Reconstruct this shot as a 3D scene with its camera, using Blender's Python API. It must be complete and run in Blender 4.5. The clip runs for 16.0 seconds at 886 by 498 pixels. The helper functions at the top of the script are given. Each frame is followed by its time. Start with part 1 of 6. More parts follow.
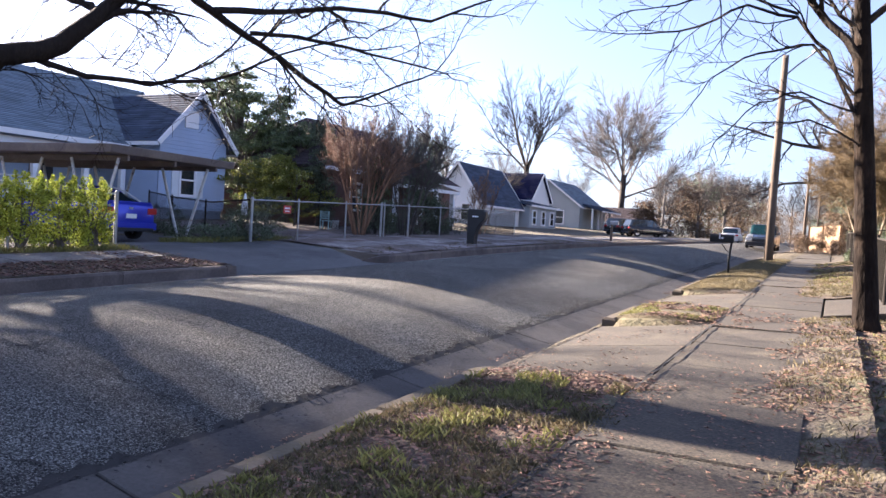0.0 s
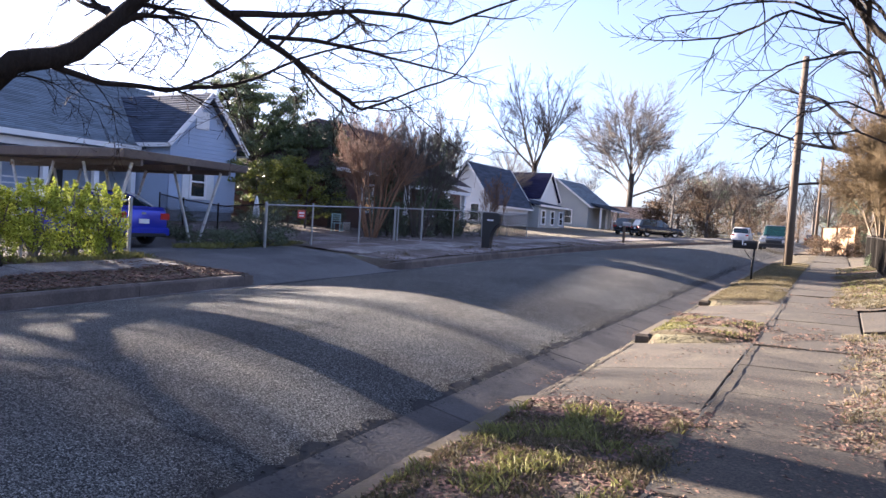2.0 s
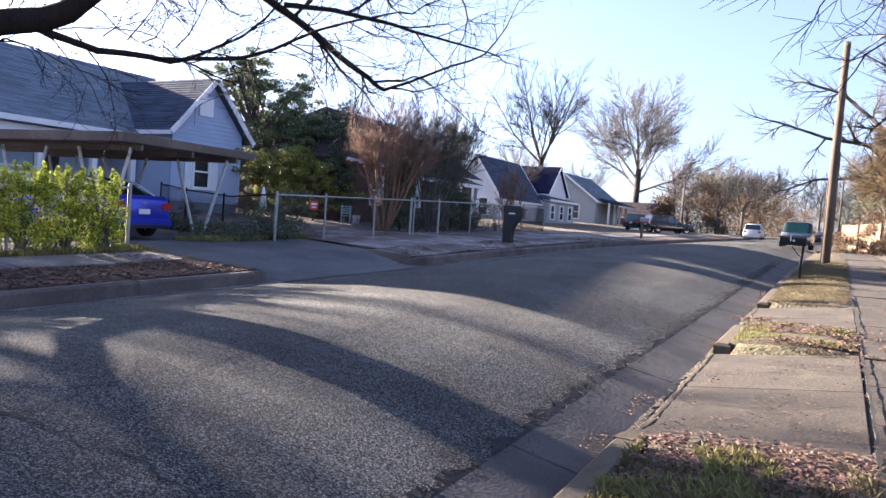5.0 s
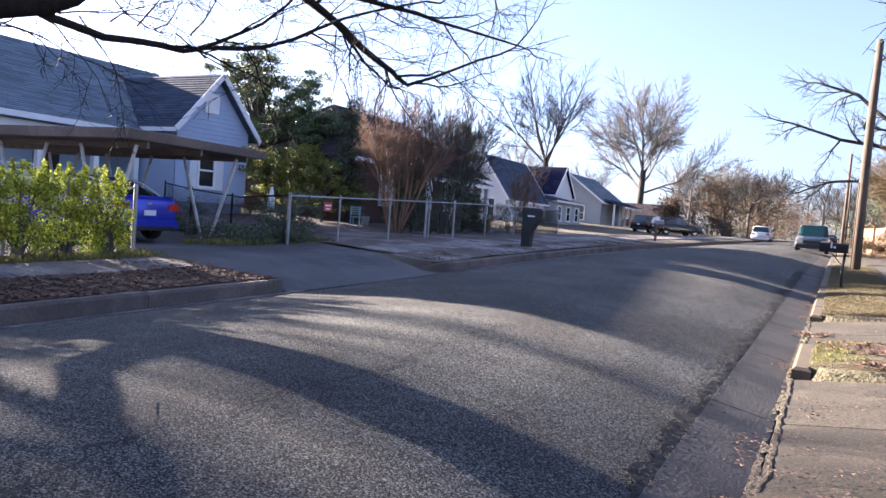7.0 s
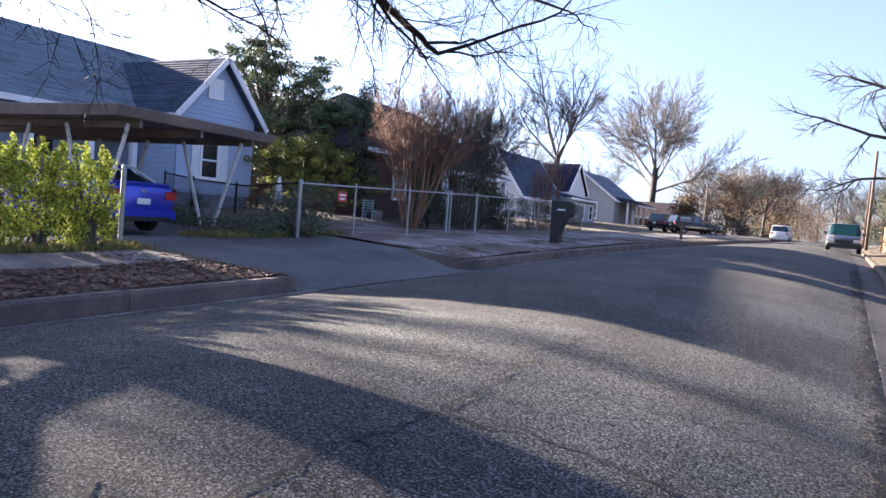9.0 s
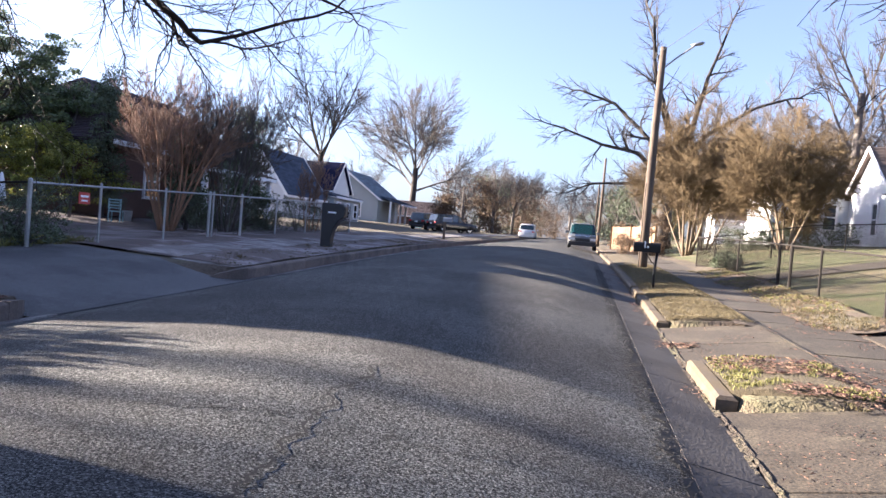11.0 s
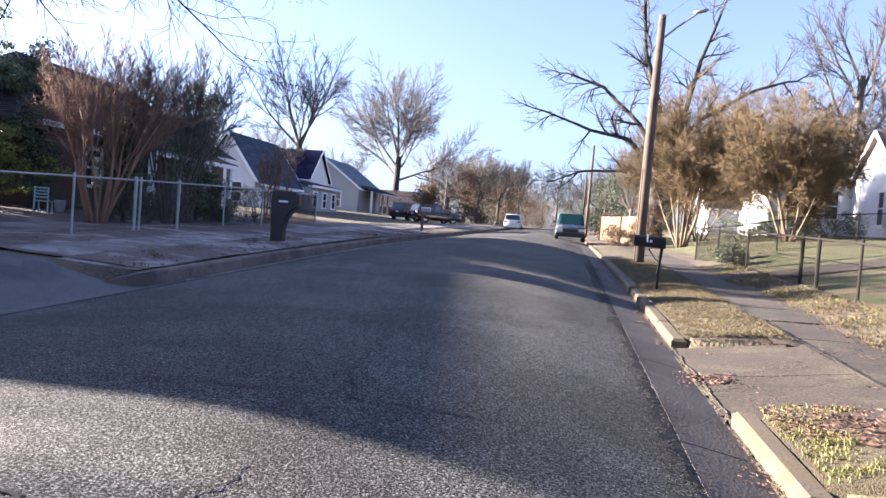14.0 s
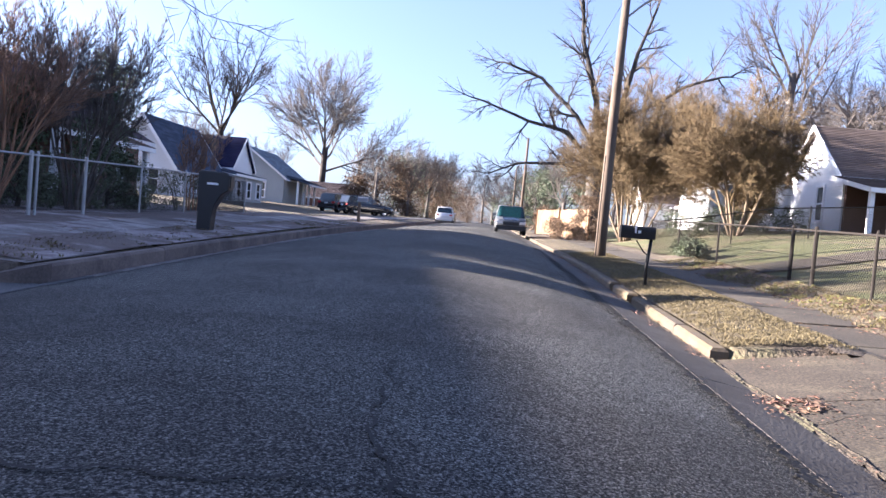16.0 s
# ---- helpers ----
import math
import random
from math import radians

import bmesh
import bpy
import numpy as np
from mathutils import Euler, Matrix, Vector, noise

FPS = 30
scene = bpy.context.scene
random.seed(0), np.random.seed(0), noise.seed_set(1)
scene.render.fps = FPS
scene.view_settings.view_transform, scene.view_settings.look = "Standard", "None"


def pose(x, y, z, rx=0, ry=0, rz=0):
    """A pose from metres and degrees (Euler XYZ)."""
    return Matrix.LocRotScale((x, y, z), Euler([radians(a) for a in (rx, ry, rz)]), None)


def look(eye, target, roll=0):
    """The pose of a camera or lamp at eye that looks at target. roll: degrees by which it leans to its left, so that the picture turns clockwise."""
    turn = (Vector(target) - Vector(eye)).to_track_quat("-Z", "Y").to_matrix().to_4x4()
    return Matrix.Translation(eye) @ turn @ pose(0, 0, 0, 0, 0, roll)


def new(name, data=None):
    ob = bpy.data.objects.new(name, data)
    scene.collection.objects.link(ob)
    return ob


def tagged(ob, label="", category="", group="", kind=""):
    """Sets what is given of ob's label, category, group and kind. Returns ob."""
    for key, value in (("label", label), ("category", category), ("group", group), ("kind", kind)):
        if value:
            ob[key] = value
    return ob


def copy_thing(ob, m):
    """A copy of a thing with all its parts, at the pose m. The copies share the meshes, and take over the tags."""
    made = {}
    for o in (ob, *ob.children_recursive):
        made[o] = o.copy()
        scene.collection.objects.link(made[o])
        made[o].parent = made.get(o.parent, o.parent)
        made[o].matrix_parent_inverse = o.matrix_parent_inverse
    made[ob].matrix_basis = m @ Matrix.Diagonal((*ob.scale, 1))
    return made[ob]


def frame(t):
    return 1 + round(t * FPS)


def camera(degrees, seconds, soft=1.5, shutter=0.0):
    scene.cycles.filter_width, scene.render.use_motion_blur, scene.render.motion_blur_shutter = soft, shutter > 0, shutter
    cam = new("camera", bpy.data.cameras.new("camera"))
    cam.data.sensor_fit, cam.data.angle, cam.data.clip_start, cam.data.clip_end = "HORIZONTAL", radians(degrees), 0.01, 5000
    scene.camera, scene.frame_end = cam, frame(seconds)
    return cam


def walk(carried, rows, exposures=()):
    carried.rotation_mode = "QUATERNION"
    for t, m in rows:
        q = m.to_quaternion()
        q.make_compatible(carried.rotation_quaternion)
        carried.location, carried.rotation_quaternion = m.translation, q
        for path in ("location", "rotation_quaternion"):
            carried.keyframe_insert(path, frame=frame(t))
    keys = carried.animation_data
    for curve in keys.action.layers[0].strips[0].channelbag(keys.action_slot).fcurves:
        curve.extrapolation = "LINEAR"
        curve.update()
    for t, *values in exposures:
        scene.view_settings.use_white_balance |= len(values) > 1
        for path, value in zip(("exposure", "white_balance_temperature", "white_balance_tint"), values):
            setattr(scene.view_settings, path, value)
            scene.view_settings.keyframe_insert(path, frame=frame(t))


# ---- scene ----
cam = camera(62.6, 16.0)
PATH = [
    (0, (3.018, 1.706, 1.353), (2.075, 3.469, 1.287), 3.5),
    (0.5, (2.908, 1.727, 1.346), (1.967, 3.49, 1.275), 3.5),
    (1, (2.894, 1.599, 1.379), (1.949, 3.36, 1.306), 3.6),
    (1.5, (2.787, 1.637, 1.467), (1.836, 3.394, 1.395), 3.6),
    (2, (2.538, 1.863, 1.555), (1.584, 3.619, 1.481), 3.6),
    (2.5, (2.208, 2.178, 1.607), (1.254, 3.934, 1.53), 3.7),
    (3, (1.97, 2.346, 1.559), (1.021, 4.104, 1.478), 3.8),
    (3.5, (1.821, 2.389, 1.445), (0.874, 4.149, 1.361), 3.8),
    (4, (1.648, 2.521, 1.378), (0.696, 4.278, 1.294), 3.9),
    (4.2, (1.57, 2.593, 1.372), (0.618, 4.35, 1.287), 3.9),
    (6.3, (0.739, 3.279, 1.612), (-0.218, 5.033, 1.522), 4.1),
    (6.5, (0.61, 3.334, 1.592), (-0.341, 5.091, 1.501), 4.2),
    (7, (0.354, 3.469, 1.502), (-0.598, 5.226, 1.413), 4.3),
    (7.5, (0.078, 3.712, 1.391), (-0.878, 5.467, 1.302), 4.4),
    (8, (-0.245, 4.068, 1.308), (-1.203, 5.821, 1.219), 4.6),
    (8.5, (-0.591, 4.461, 1.269), (-1.554, 6.211, 1.177), 4.5),
    (9, (-0.964, 4.875, 1.293), (-1.928, 6.625, 1.2), 4.6),
    (9.5, (-1.32, 5.198, 1.39), (-2.179, 7.002, 1.303), 4.7),
    (10, (-1.488, 5.281, 1.446), (-2.014, 7.21, 1.381), 4.7),
    (10.2, (-1.525, 5.298, 1.452), (-1.979, 7.244, 1.395), 4.9),
    (12.3, (-1.156, 5.817, 1.428), (-1.484, 7.789, 1.377), 4.5),
    (12.5, (-1.154, 5.983, 1.425), (-1.483, 7.955, 1.372), 4.4),
    (13, (-1.182, 6.659, 1.415), (-1.51, 8.631, 1.353), 4.4),
    (13.5, (-1.307, 7.388, 1.452), (-1.63, 9.36, 1.382), 4.4),
    (14, (-1.497, 8.175, 1.518), (-1.819, 10.147, 1.445), 4.5),
    (14.5, (-1.746, 8.885, 1.53), (-2.073, 10.857, 1.452), 4.6),
    (15, (-2.011, 9.547, 1.475), (-2.305, 11.524, 1.397), 4.7),
    (15.5, (-2.294, 10.0, 1.405), (-2.473, 11.991, 1.332), 4.9),
    (16, (-2.498, 10.098, 1.325), (-2.611, 12.094, 1.253), 5.0),
]
walk(cam, [(t, look(eye, target, roll)) for t, eye, target, roll in PATH], [(0.0, 2.4, 5250, 26), (9.5, 2.4, 5150, 25), (12.5, 2.2, 5150, 24), (14.5, 2.34, 5000, 26), (16.0, 2.34, 4950, 26)])

# ---- light ----
SUN_DIR = Vector((-1.0, 0.125, 0.257)).normalized()      # towards the low sun
world = bpy.data.worlds.new("sky")
scene.world = world
world.use_nodes = True
wn = world.node_tree
sky = wn.nodes.new("ShaderNodeTexSky")
sky.sky_type = "NISHITA"
sky.sun_disc = False
sky.sun_elevation = math.asin(SUN_DIR.z)
sky.sun_rotation = math.atan2(SUN_DIR.x, SUN_DIR.y)
sky.air_density, sky.dust_density, sky.ozone_density = 1.0, 1.5, 2.4
haze = wn.nodes.new("ShaderNodeHueSaturation")      # thin high haze pales the blue
haze.inputs["Saturation"].default_value = 0.62
wn.links.new(sky.outputs[0], haze.inputs["Color"])
wn.links.new(haze.outputs[0], wn.nodes["Background"].inputs[0])
wn.nodes["Background"].inputs[1].default_value = 0.066
sun = new("sun", bpy.data.lights.new("sun", "SUN"))
sun.data.energy, sun.data.angle, sun.data.color = 10.4, radians(0.55), (1.0, 0.79, 0.47)
sun.matrix_world = look((0, 0, 40), Vector((0, 0, 40)) - SUN_DIR)

# ---- ground heights ----
KY = np.array([-60, 0, 8, 14, 18, 24, 32, 45, 58, 75, 95, 130, 220])
KZ = np.array([-2.2, -.28, -.02, .13, .24, .44, .64, .80, .95, 1.13, 1.32, 1.5, 1.7])
PX = np.array([-60, -30, -22, -18, -14, -11.3, -9, -7.62, -7.5, -7.49, -6.9, -5, -3.8, -3, -1.7, -.6, -.12, 0, .0001, .15, 1.25, 2.6, 4, 8, 14, 40])
PZ = np.array([1.0, .8, .5, .3, .2, .36, .25, .19, .19, -.04, .06, .24, .29, .29, .17, -.03, -.13, -.13, 0, 0, .08, .1, .16, 1.0, 1.6, 2.2])


def along(y):
    return sum(np.interp(y + d, KY, KZ) for d in (-3, -2, -1, 0, 1, 2, 3)) / 7


def G(x, y):
    """Height of the street and its sides."""
    return float(along(y) + np.interp(x, PX, PZ))


# ---- materials ----
def material(name, colour, rough=0.85, metal=0.0, spread=0.25, scale=3.0, fine=60.0, bump=0.25, bump_scale=None, second=None,
             second_scale=0.8, second_amount=0.5, per_object=0.0, per_island=0.0, stretch=(1, 1, 1), translucent=0.0, spec=None, bump_distance=0.01, speckle=0.0, speckle_scale=80.0, stone=0.0, stone_scale=130.0):
    """A surface with variation at two scales, fine relief and an optional second tone in patches."""
    m = bpy.data.materials.new(name)
    m.use_nodes = True
    t = m.node_tree
    N, L = t.nodes, t.links
    b = N["Principled BSDF"]
    b.inputs["Roughness"].default_value, b.inputs["Metallic"].default_value = rough, metal
    if spec is not None:
        b.inputs["Specular IOR Level"].default_value = spec
    co = N.new("ShaderNodeTexCoord")
    mp = N.new("ShaderNodeMapping")
    mp.inputs["Scale"].default_value = stretch
    L.new(co.outputs["Object"], mp.inputs["Vector"])
    big = N.new("ShaderNodeTexNoise")
    big.inputs["Scale"].default_value, big.inputs["Detail"].default_value = scale, 6
    small = N.new("ShaderNodeTexNoise")
    small.inputs["Scale"].default_value, small.inputs["Detail"].default_value = fine, 3
    for n in (big, small):
        L.new(mp.outputs[0], n.inputs["Vector"])
    mixn = N.new("ShaderNodeMath")
    mixn.operation = "MULTIPLY_ADD"
    mixn.inputs[1].default_value, mixn.inputs[2].default_value = 0.5, 0.0
    L.new(small.outputs["Fac"], mixn.inputs[0])
    addn = N.new("ShaderNodeMath")
    addn.operation = "MULTIPLY_ADD"
    addn.inputs[1].default_value = 0.5
    L.new(big.outputs["Fac"], addn.inputs[0])
    L.new(mixn.outputs[0], addn.inputs[2])
    ramp = N.new("ShaderNodeMapRange")
    ramp.inputs["From Min"].default_value, ramp.inputs["From Max"].default_value = 0.3, 0.7
    ramp.inputs["To Min"].default_value, ramp.inputs["To Max"].default_value = 1 - spread, 1 + spread
    L.new(addn.outputs[0], ramp.inputs["Value"])
    value = ramp.outputs[0]
    for amount, socket in ((per_object, "obj"), (per_island, "isl")):
        if amount:
            rnd = N.new("ShaderNodeObjectInfo").outputs["Random"] if socket == "obj" else N.new("ShaderNodeNewGeometry").outputs["Random Per Island"]
            r2 = N.new("ShaderNodeMapRange")
            r2.inputs["To Min"].default_value, r2.inputs["To Max"].default_value = 1 - amount, 1 + amount
            L.new(rnd, r2.inputs["Value"])
            mu = N.new("ShaderNodeMath")
            mu.operation = "MULTIPLY"
            L.new(value, mu.inputs[0])
            L.new(r2.outputs[0], mu.inputs[1])
            value = mu.outputs[0]
    if speckle:
        chips = N.new("ShaderNodeTexNoise")
        chips.inputs["Scale"].default_value, chips.inputs["Detail"].default_value, chips.inputs["Roughness"].default_value = speckle_scale, 3, 0.7
        L.new(mp.outputs[0], chips.inputs["Vector"])
        grain = N.new("ShaderNodeMapRange")
        grain.inputs["From Min"].default_value, grain.inputs["From Max"].default_value = 0.36, 0.66
        grain.inputs["To Min"].default_value, grain.inputs["To Max"].default_value = 1 - speckle, 1 + speckle
        L.new(chips.outputs["Fac"], grain.inputs["Value"])
        dot = N.new("ShaderNodeMath")
        dot.operation = "MULTIPLY"
        L.new(value, dot.inputs[0])
        L.new(grain.outputs[0], dot.inputs[1])
        value = dot.outputs[0]
    if stone:
        stones = N.new("ShaderNodeTexVoronoi")
        stones.inputs["Scale"].default_value = stone_scale
        L.new(mp.outputs[0], stones.inputs["Vector"])
        tint = N.new("ShaderNodeSeparateColor")
        L.new(stones.outputs["Color"], tint.inputs[0])
        lift = N.new("ShaderNodeMapRange")
        lift.inputs["From Min"].default_value, lift.inputs["From Max"].default_value = 0.2, 1.0
        lift.inputs["To Min"].default_value, lift.inputs["To Max"].default_value = 1 - stone, 1 + stone * 1.6
        L.new(tint.outputs[0], lift.inputs["Value"])
        grit = N.new("ShaderNodeMath")
        grit.operation = "MULTIPLY"
        L.new(value, grit.inputs[0])
        L.new(lift.outputs[0], grit.inputs[1])
        value = grit.outputs[0]
    base = N.new("ShaderNodeRGB")
    base.outputs[0].default_value = (*colour, 1)
    tone = base.outputs[0]
    if second:
        patch = N.new("ShaderNodeTexNoise")
        patch.inputs["Scale"].default_value, patch.inputs["Detail"].default_value = second_scale, 8
        patch.inputs["Roughness"].default_value = 0.65
        L.new(co.outputs["Object"], patch.inputs["Vector"])
        sharp = N.new("ShaderNodeMapRange")
        sharp.inputs["From Min"].default_value, sharp.inputs["From Max"].default_value = 0.62 - second_amount * 0.3, 0.72 - second_amount * 0.3
        L.new(patch.outputs["Fac"], sharp.inputs["Value"])
        mx = N.new("ShaderNodeMix")
        mx.data_type = "RGBA"
        L.new(sharp.outputs[0], mx.inputs[0])
        L.new(tone, mx.inputs[6])
        mx.inputs[7].default_value = (*second, 1)
        tone = mx.outputs[2]
    hue = N.new("ShaderNodeVectorMath")
    hue.operation = "SCALE"
    L.new(tone, hue.inputs[0])
    L.new(value, hue.inputs["Scale"])
    L.new(hue.outputs[0], b.inputs["Base Color"])
    if bump:
        bn = N.new("ShaderNodeBump")
        bn.inputs["Strength"].default_value, bn.inputs["Distance"].default_value = bump, bump_distance
        src = small
        if bump_scale:
            src = N.new("ShaderNodeTexNoise")
            src.inputs["Scale"].default_value, src.inputs["Detail"].default_value = bump_scale, 4
            L.new(mp.outputs[0], src.inputs["Vector"])
        L.new(src.outputs["Fac"], bn.inputs["Height"])
        L.new(bn.outputs[0], b.inputs["Normal"])
    if translucent:
        tr = N.new("ShaderNodeBsdfTranslucent")
        L.new(hue.outputs[0], tr.inputs["Color"])
        ms = N.new("ShaderNodeMixShader")
        ms.inputs[0].default_value = translucent
        L.new(b.outputs[0], ms.inputs[1])
        L.new(tr.outputs[0], ms.inputs[2])
        L.new(ms.outputs[0], N["Material Output"].inputs["Surface"])
    return m


def glass(name, tint=(0.02, 0.025, 0.03), rough=0.05):
    return material(name, tint, rough=rough, spread=0.1, bump=0.0, spec=0.8)


ASPHALT = material("asphalt", (0.07, 0.07, 0.066), rough=0.9, spread=0.4, scale=0.6, fine=120, bump=1.0, bump_scale=70, speckle=0.95, speckle_scale=60, second=(0.052, 0.05, 0.047), second_scale=0.5, second_amount=0.55, bump_distance=0.012, spec=0.25, stone=0.85, stone_scale=110)
ASPHALT_DARK = material("asphalt_patch", (0.085, 0.083, 0.085), rough=0.88, spread=0.35, scale=0.8, fine=70, bump=0.6, bump_scale=80, speckle=0.5, speckle_scale=70, second=(0.055, 0.054, 0.056), second_scale=0.6, second_amount=0.5)
TAR = material("crack_tar", (0.011, 0.01, 0.01), rough=0.9, spread=0.3)
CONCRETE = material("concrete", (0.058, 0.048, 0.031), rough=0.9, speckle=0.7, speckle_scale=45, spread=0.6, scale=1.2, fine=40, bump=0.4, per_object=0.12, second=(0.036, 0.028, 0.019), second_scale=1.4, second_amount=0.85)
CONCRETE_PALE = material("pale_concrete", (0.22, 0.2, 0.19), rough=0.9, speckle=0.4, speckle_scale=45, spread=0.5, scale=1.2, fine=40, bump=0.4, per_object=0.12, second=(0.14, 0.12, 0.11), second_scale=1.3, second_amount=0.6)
YARD = material("dusty_yard", (0.24, 0.21, 0.205), rough=0.95, spread=0.4, scale=0.7, fine=20, bump=0.8, bump_scale=30, second=(0.1, 0.076, 0.066), second_scale=0.8, second_amount=0.75, bump_distance=0.03)
KERB = material("kerb_concrete", (0.082, 0.062, 0.034), rough=0.9, spread=0.28, scale=2.0, fine=35, bump=0.5, per_object=0.12, second=(0.08, 0.062, 0.045), second_scale=1.6, second_amount=0.5)
# far kerb: a paler, pinker tone than the near one
KERB_LEFT = material("far_kerb_concrete", (0.13, 0.1, 0.085), rough=0.9, spread=0.35, scale=2.0, fine=35, bump=0.5, per_object=0.15, second=(0.09, 0.07, 0.062), second_scale=1.3, second_amount=0.5)
GUTTER = material("gutter_concrete", (0.06, 0.053, 0.048), rough=0.9, spread=0.3, scale=1.0, fine=35, bump=0.5, per_object=0.1, second=(0.04, 0.034, 0.031), second_scale=1.3, second_amount=0.6)
SOIL = material("winter_ground", (0.085, 0.065, 0.046), rough=0.95, spread=0.5, scale=0.6, fine=18, bump=1.0, bump_scale=25, second=(0.095, 0.085, 0.046), second_scale=0.6, second_amount=0.45, bump_distance=0.04)
# lawn tone lowered: shade lying over it is put into the colour
LAWN = material("lawn", (0.075, 0.082, 0.028), rough=0.95, spread=0.45, scale=0.5, fine=20, bump=1.0, bump_scale=30, second=(0.1, 0.084, 0.045), second_scale=0.5, second_amount=0.5, bump_distance=0.03)
BLADE = material("grass_blade", (0.085, 0.074, 0.034), rough=0.8, spread=0.3, scale=0.9, fine=5, bump=0, per_island=0.45, translucent=0.25, second=(0.125, 0.1, 0.05), second_scale=1.6, second_amount=0.6)
BLADE_STRAW = material("straw_blade", (0.125, 0.102, 0.052), rough=0.85, spread=0.3, scale=0.9, fine=5, bump=0, per_island=0.45, translucent=0.2)
TURF = material("straw_turf", (0.1, 0.08, 0.042), rough=0.95, spread=0.5, scale=1.5, fine=60, bump=1.0, bump_scale=90, second=(0.065, 0.052, 0.03), second_scale=1.5, second_amount=0.6, bump_distance=0.03)
BLADE_GREEN = material("green_blade", (0.16, 0.155, 0.045), rough=0.8, spread=0.3, scale=0.9, fine=5, bump=0, per_island=0.4, translucent=0.25)
LITTER = material("fallen_leaf", (0.13, 0.068, 0.048), rough=0.85, spread=0.3, scale=5, fine=30, bump=0, per_island=0.55, second=(0.15, 0.094, 0.058), second_scale=6, second_amount=0.5)
BARK = material("bark", (0.085, 0.072, 0.065), rough=0.95, spread=0.4, scale=3, fine=22, bump=1.0, bump_scale=14, stretch=(1, 1, 0.3), second=(0.15, 0.135, 0.115), second_scale=2.2, second_amount=0.45, bump_distance=0.05)
BARK_DARK = material("dark_bark", (0.03, 0.026, 0.023), rough=0.95, spread=0.4, scale=3, fine=22, bump=1.0, bump_scale=14, stretch=(1, 1, 0.3), bump_distance=0.05, second=(0.052, 0.045, 0.038), second_scale=1.6, second_amount=0.5)
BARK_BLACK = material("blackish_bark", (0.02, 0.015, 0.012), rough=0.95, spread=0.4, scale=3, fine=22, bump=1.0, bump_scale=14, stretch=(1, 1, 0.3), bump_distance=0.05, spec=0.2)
# street tree bark near black: shade put into the colour of a sunlit trunk
BARK_SHADED = material("shaded_street_bark", (0.011, 0.008, 0.0065), rough=0.95, spread=0.5, scale=3, fine=22, bump=1.0, bump_scale=14, stretch=(1, 1, 0.3), bump_distance=0.05, spec=0.1, second=(0.02, 0.014, 0.01), second_scale=1.6, second_amount=0.5)
TWIG_FAR = material("far_twig", (0.075, 0.064, 0.056), rough=0.9, spread=0.3, bump=0)
TWIG_RUSSET = material("russet_twig", (0.17, 0.105, 0.07), rough=0.9, spread=0.35, bump=0, per_island=0.3)
TWIG_TAN = material("tan_twig", (0.092, 0.063, 0.026), rough=0.9, spread=0.35, bump=0, per_island=0.3)
BARK_RUSSET = material("russet_bark", (0.24, 0.13, 0.07), rough=0.85, spread=0.35, scale=4, fine=20, bump=0.4)
BARK_TAN = material("smooth_tan_bark", (0.12, 0.088, 0.055), rough=0.8, spread=0.35, scale=4, fine=20, bump=0.4)
LEAF_HEDGE = material("hedge_leaf", (0.27, 0.31, 0.045), rough=0.85, spread=0.25, bump=0, per_island=0.65, translucent=0.3, spec=0.1)
LEAF_DARK = material("evergreen_leaf", (0.1, 0.13, 0.055), rough=0.45, spread=0.3, bump=0, per_island=0.5, translucent=0.15)
LEAF_OLIVE = material("olive_leaf", (0.17, 0.185, 0.035), rough=0.6, spread=0.3, bump=0, per_island=0.5, translucent=0.35)
LEAF_CONIFER = material("conifer_leaf", (0.08, 0.1, 0.055), rough=0.7, spread=0.3, bump=0, per_island=0.45, translucent=0.1)
LEAF_BROWN = material("brown_leaf", (0.105, 0.072, 0.045), rough=0.8, spread=0.3, bump=0, per_island=0.45, translucent=0.25)
SIDING_BLUE = material("blue_grey_siding", (0.34, 0.41, 0.55), rough=0.75, spread=0.1, scale=0.8, fine=30, bump=0.15)
SIDING_WHITE = material("white_siding", (0.62, 0.63, 0.65), rough=0.7, spread=0.08, scale=0.8, fine=30, bump=0.15)
SIDING_GREY = material("grey_siding", (0.3, 0.32, 0.33), rough=0.75, spread=0.1, scale=0.8, fine=30, bump=0.15)
TRIM = material("white_trim", (0.72, 0.72, 0.74), rough=0.6, spread=0.1, scale=2, fine=30, bump=0.1)
SHINGLE = material("grey_shingle", (0.15, 0.185, 0.225), rough=0.9, spread=0.3, scale=1.2, fine=25, bump=0.6, per_island=0.25)
SHINGLE_SLATE = material("slate_shingle", (0.06, 0.075, 0.11), rough=0.95, spread=0.3, scale=1.2, fine=25, bump=0.6, per_island=0.25, spec=0.15)
SHINGLE_BROWN = material("brown_shingle", (0.115, 0.085, 0.07), rough=0.9, spread=0.3, scale=1.2, fine=25, bump=0.6, per_island=0.25)
SHINGLE_MAUVE = material("mauve_shingle", (0.07, 0.056, 0.062), rough=0.9, spread=0.3, scale=1.2, fine=25, bump=0.6, per_island=0.25, spec=0.15)
SHINGLE_NAVY = material("navy_shingle", (0.012, 0.014, 0.045), rough=0.85, spread=0.3, scale=1.2, fine=25, bump=0.5, per_island=0.2, spec=0.05)
BRICK = material("brick_red", (0.1, 0.055, 0.044), rough=0.9, spread=0.25, scale=2, fine=30, bump=0.5)
BLOCK = material("foundation_block", (0.17, 0.19, 0.23), rough=0.9, spread=0.2, scale=2, fine=30, bump=0.4)
PANE = glass("window_glass")
DARK = material("dark_interior", (0.02, 0.02, 0.024), rough=0.6, spread=0.2, bump=0)
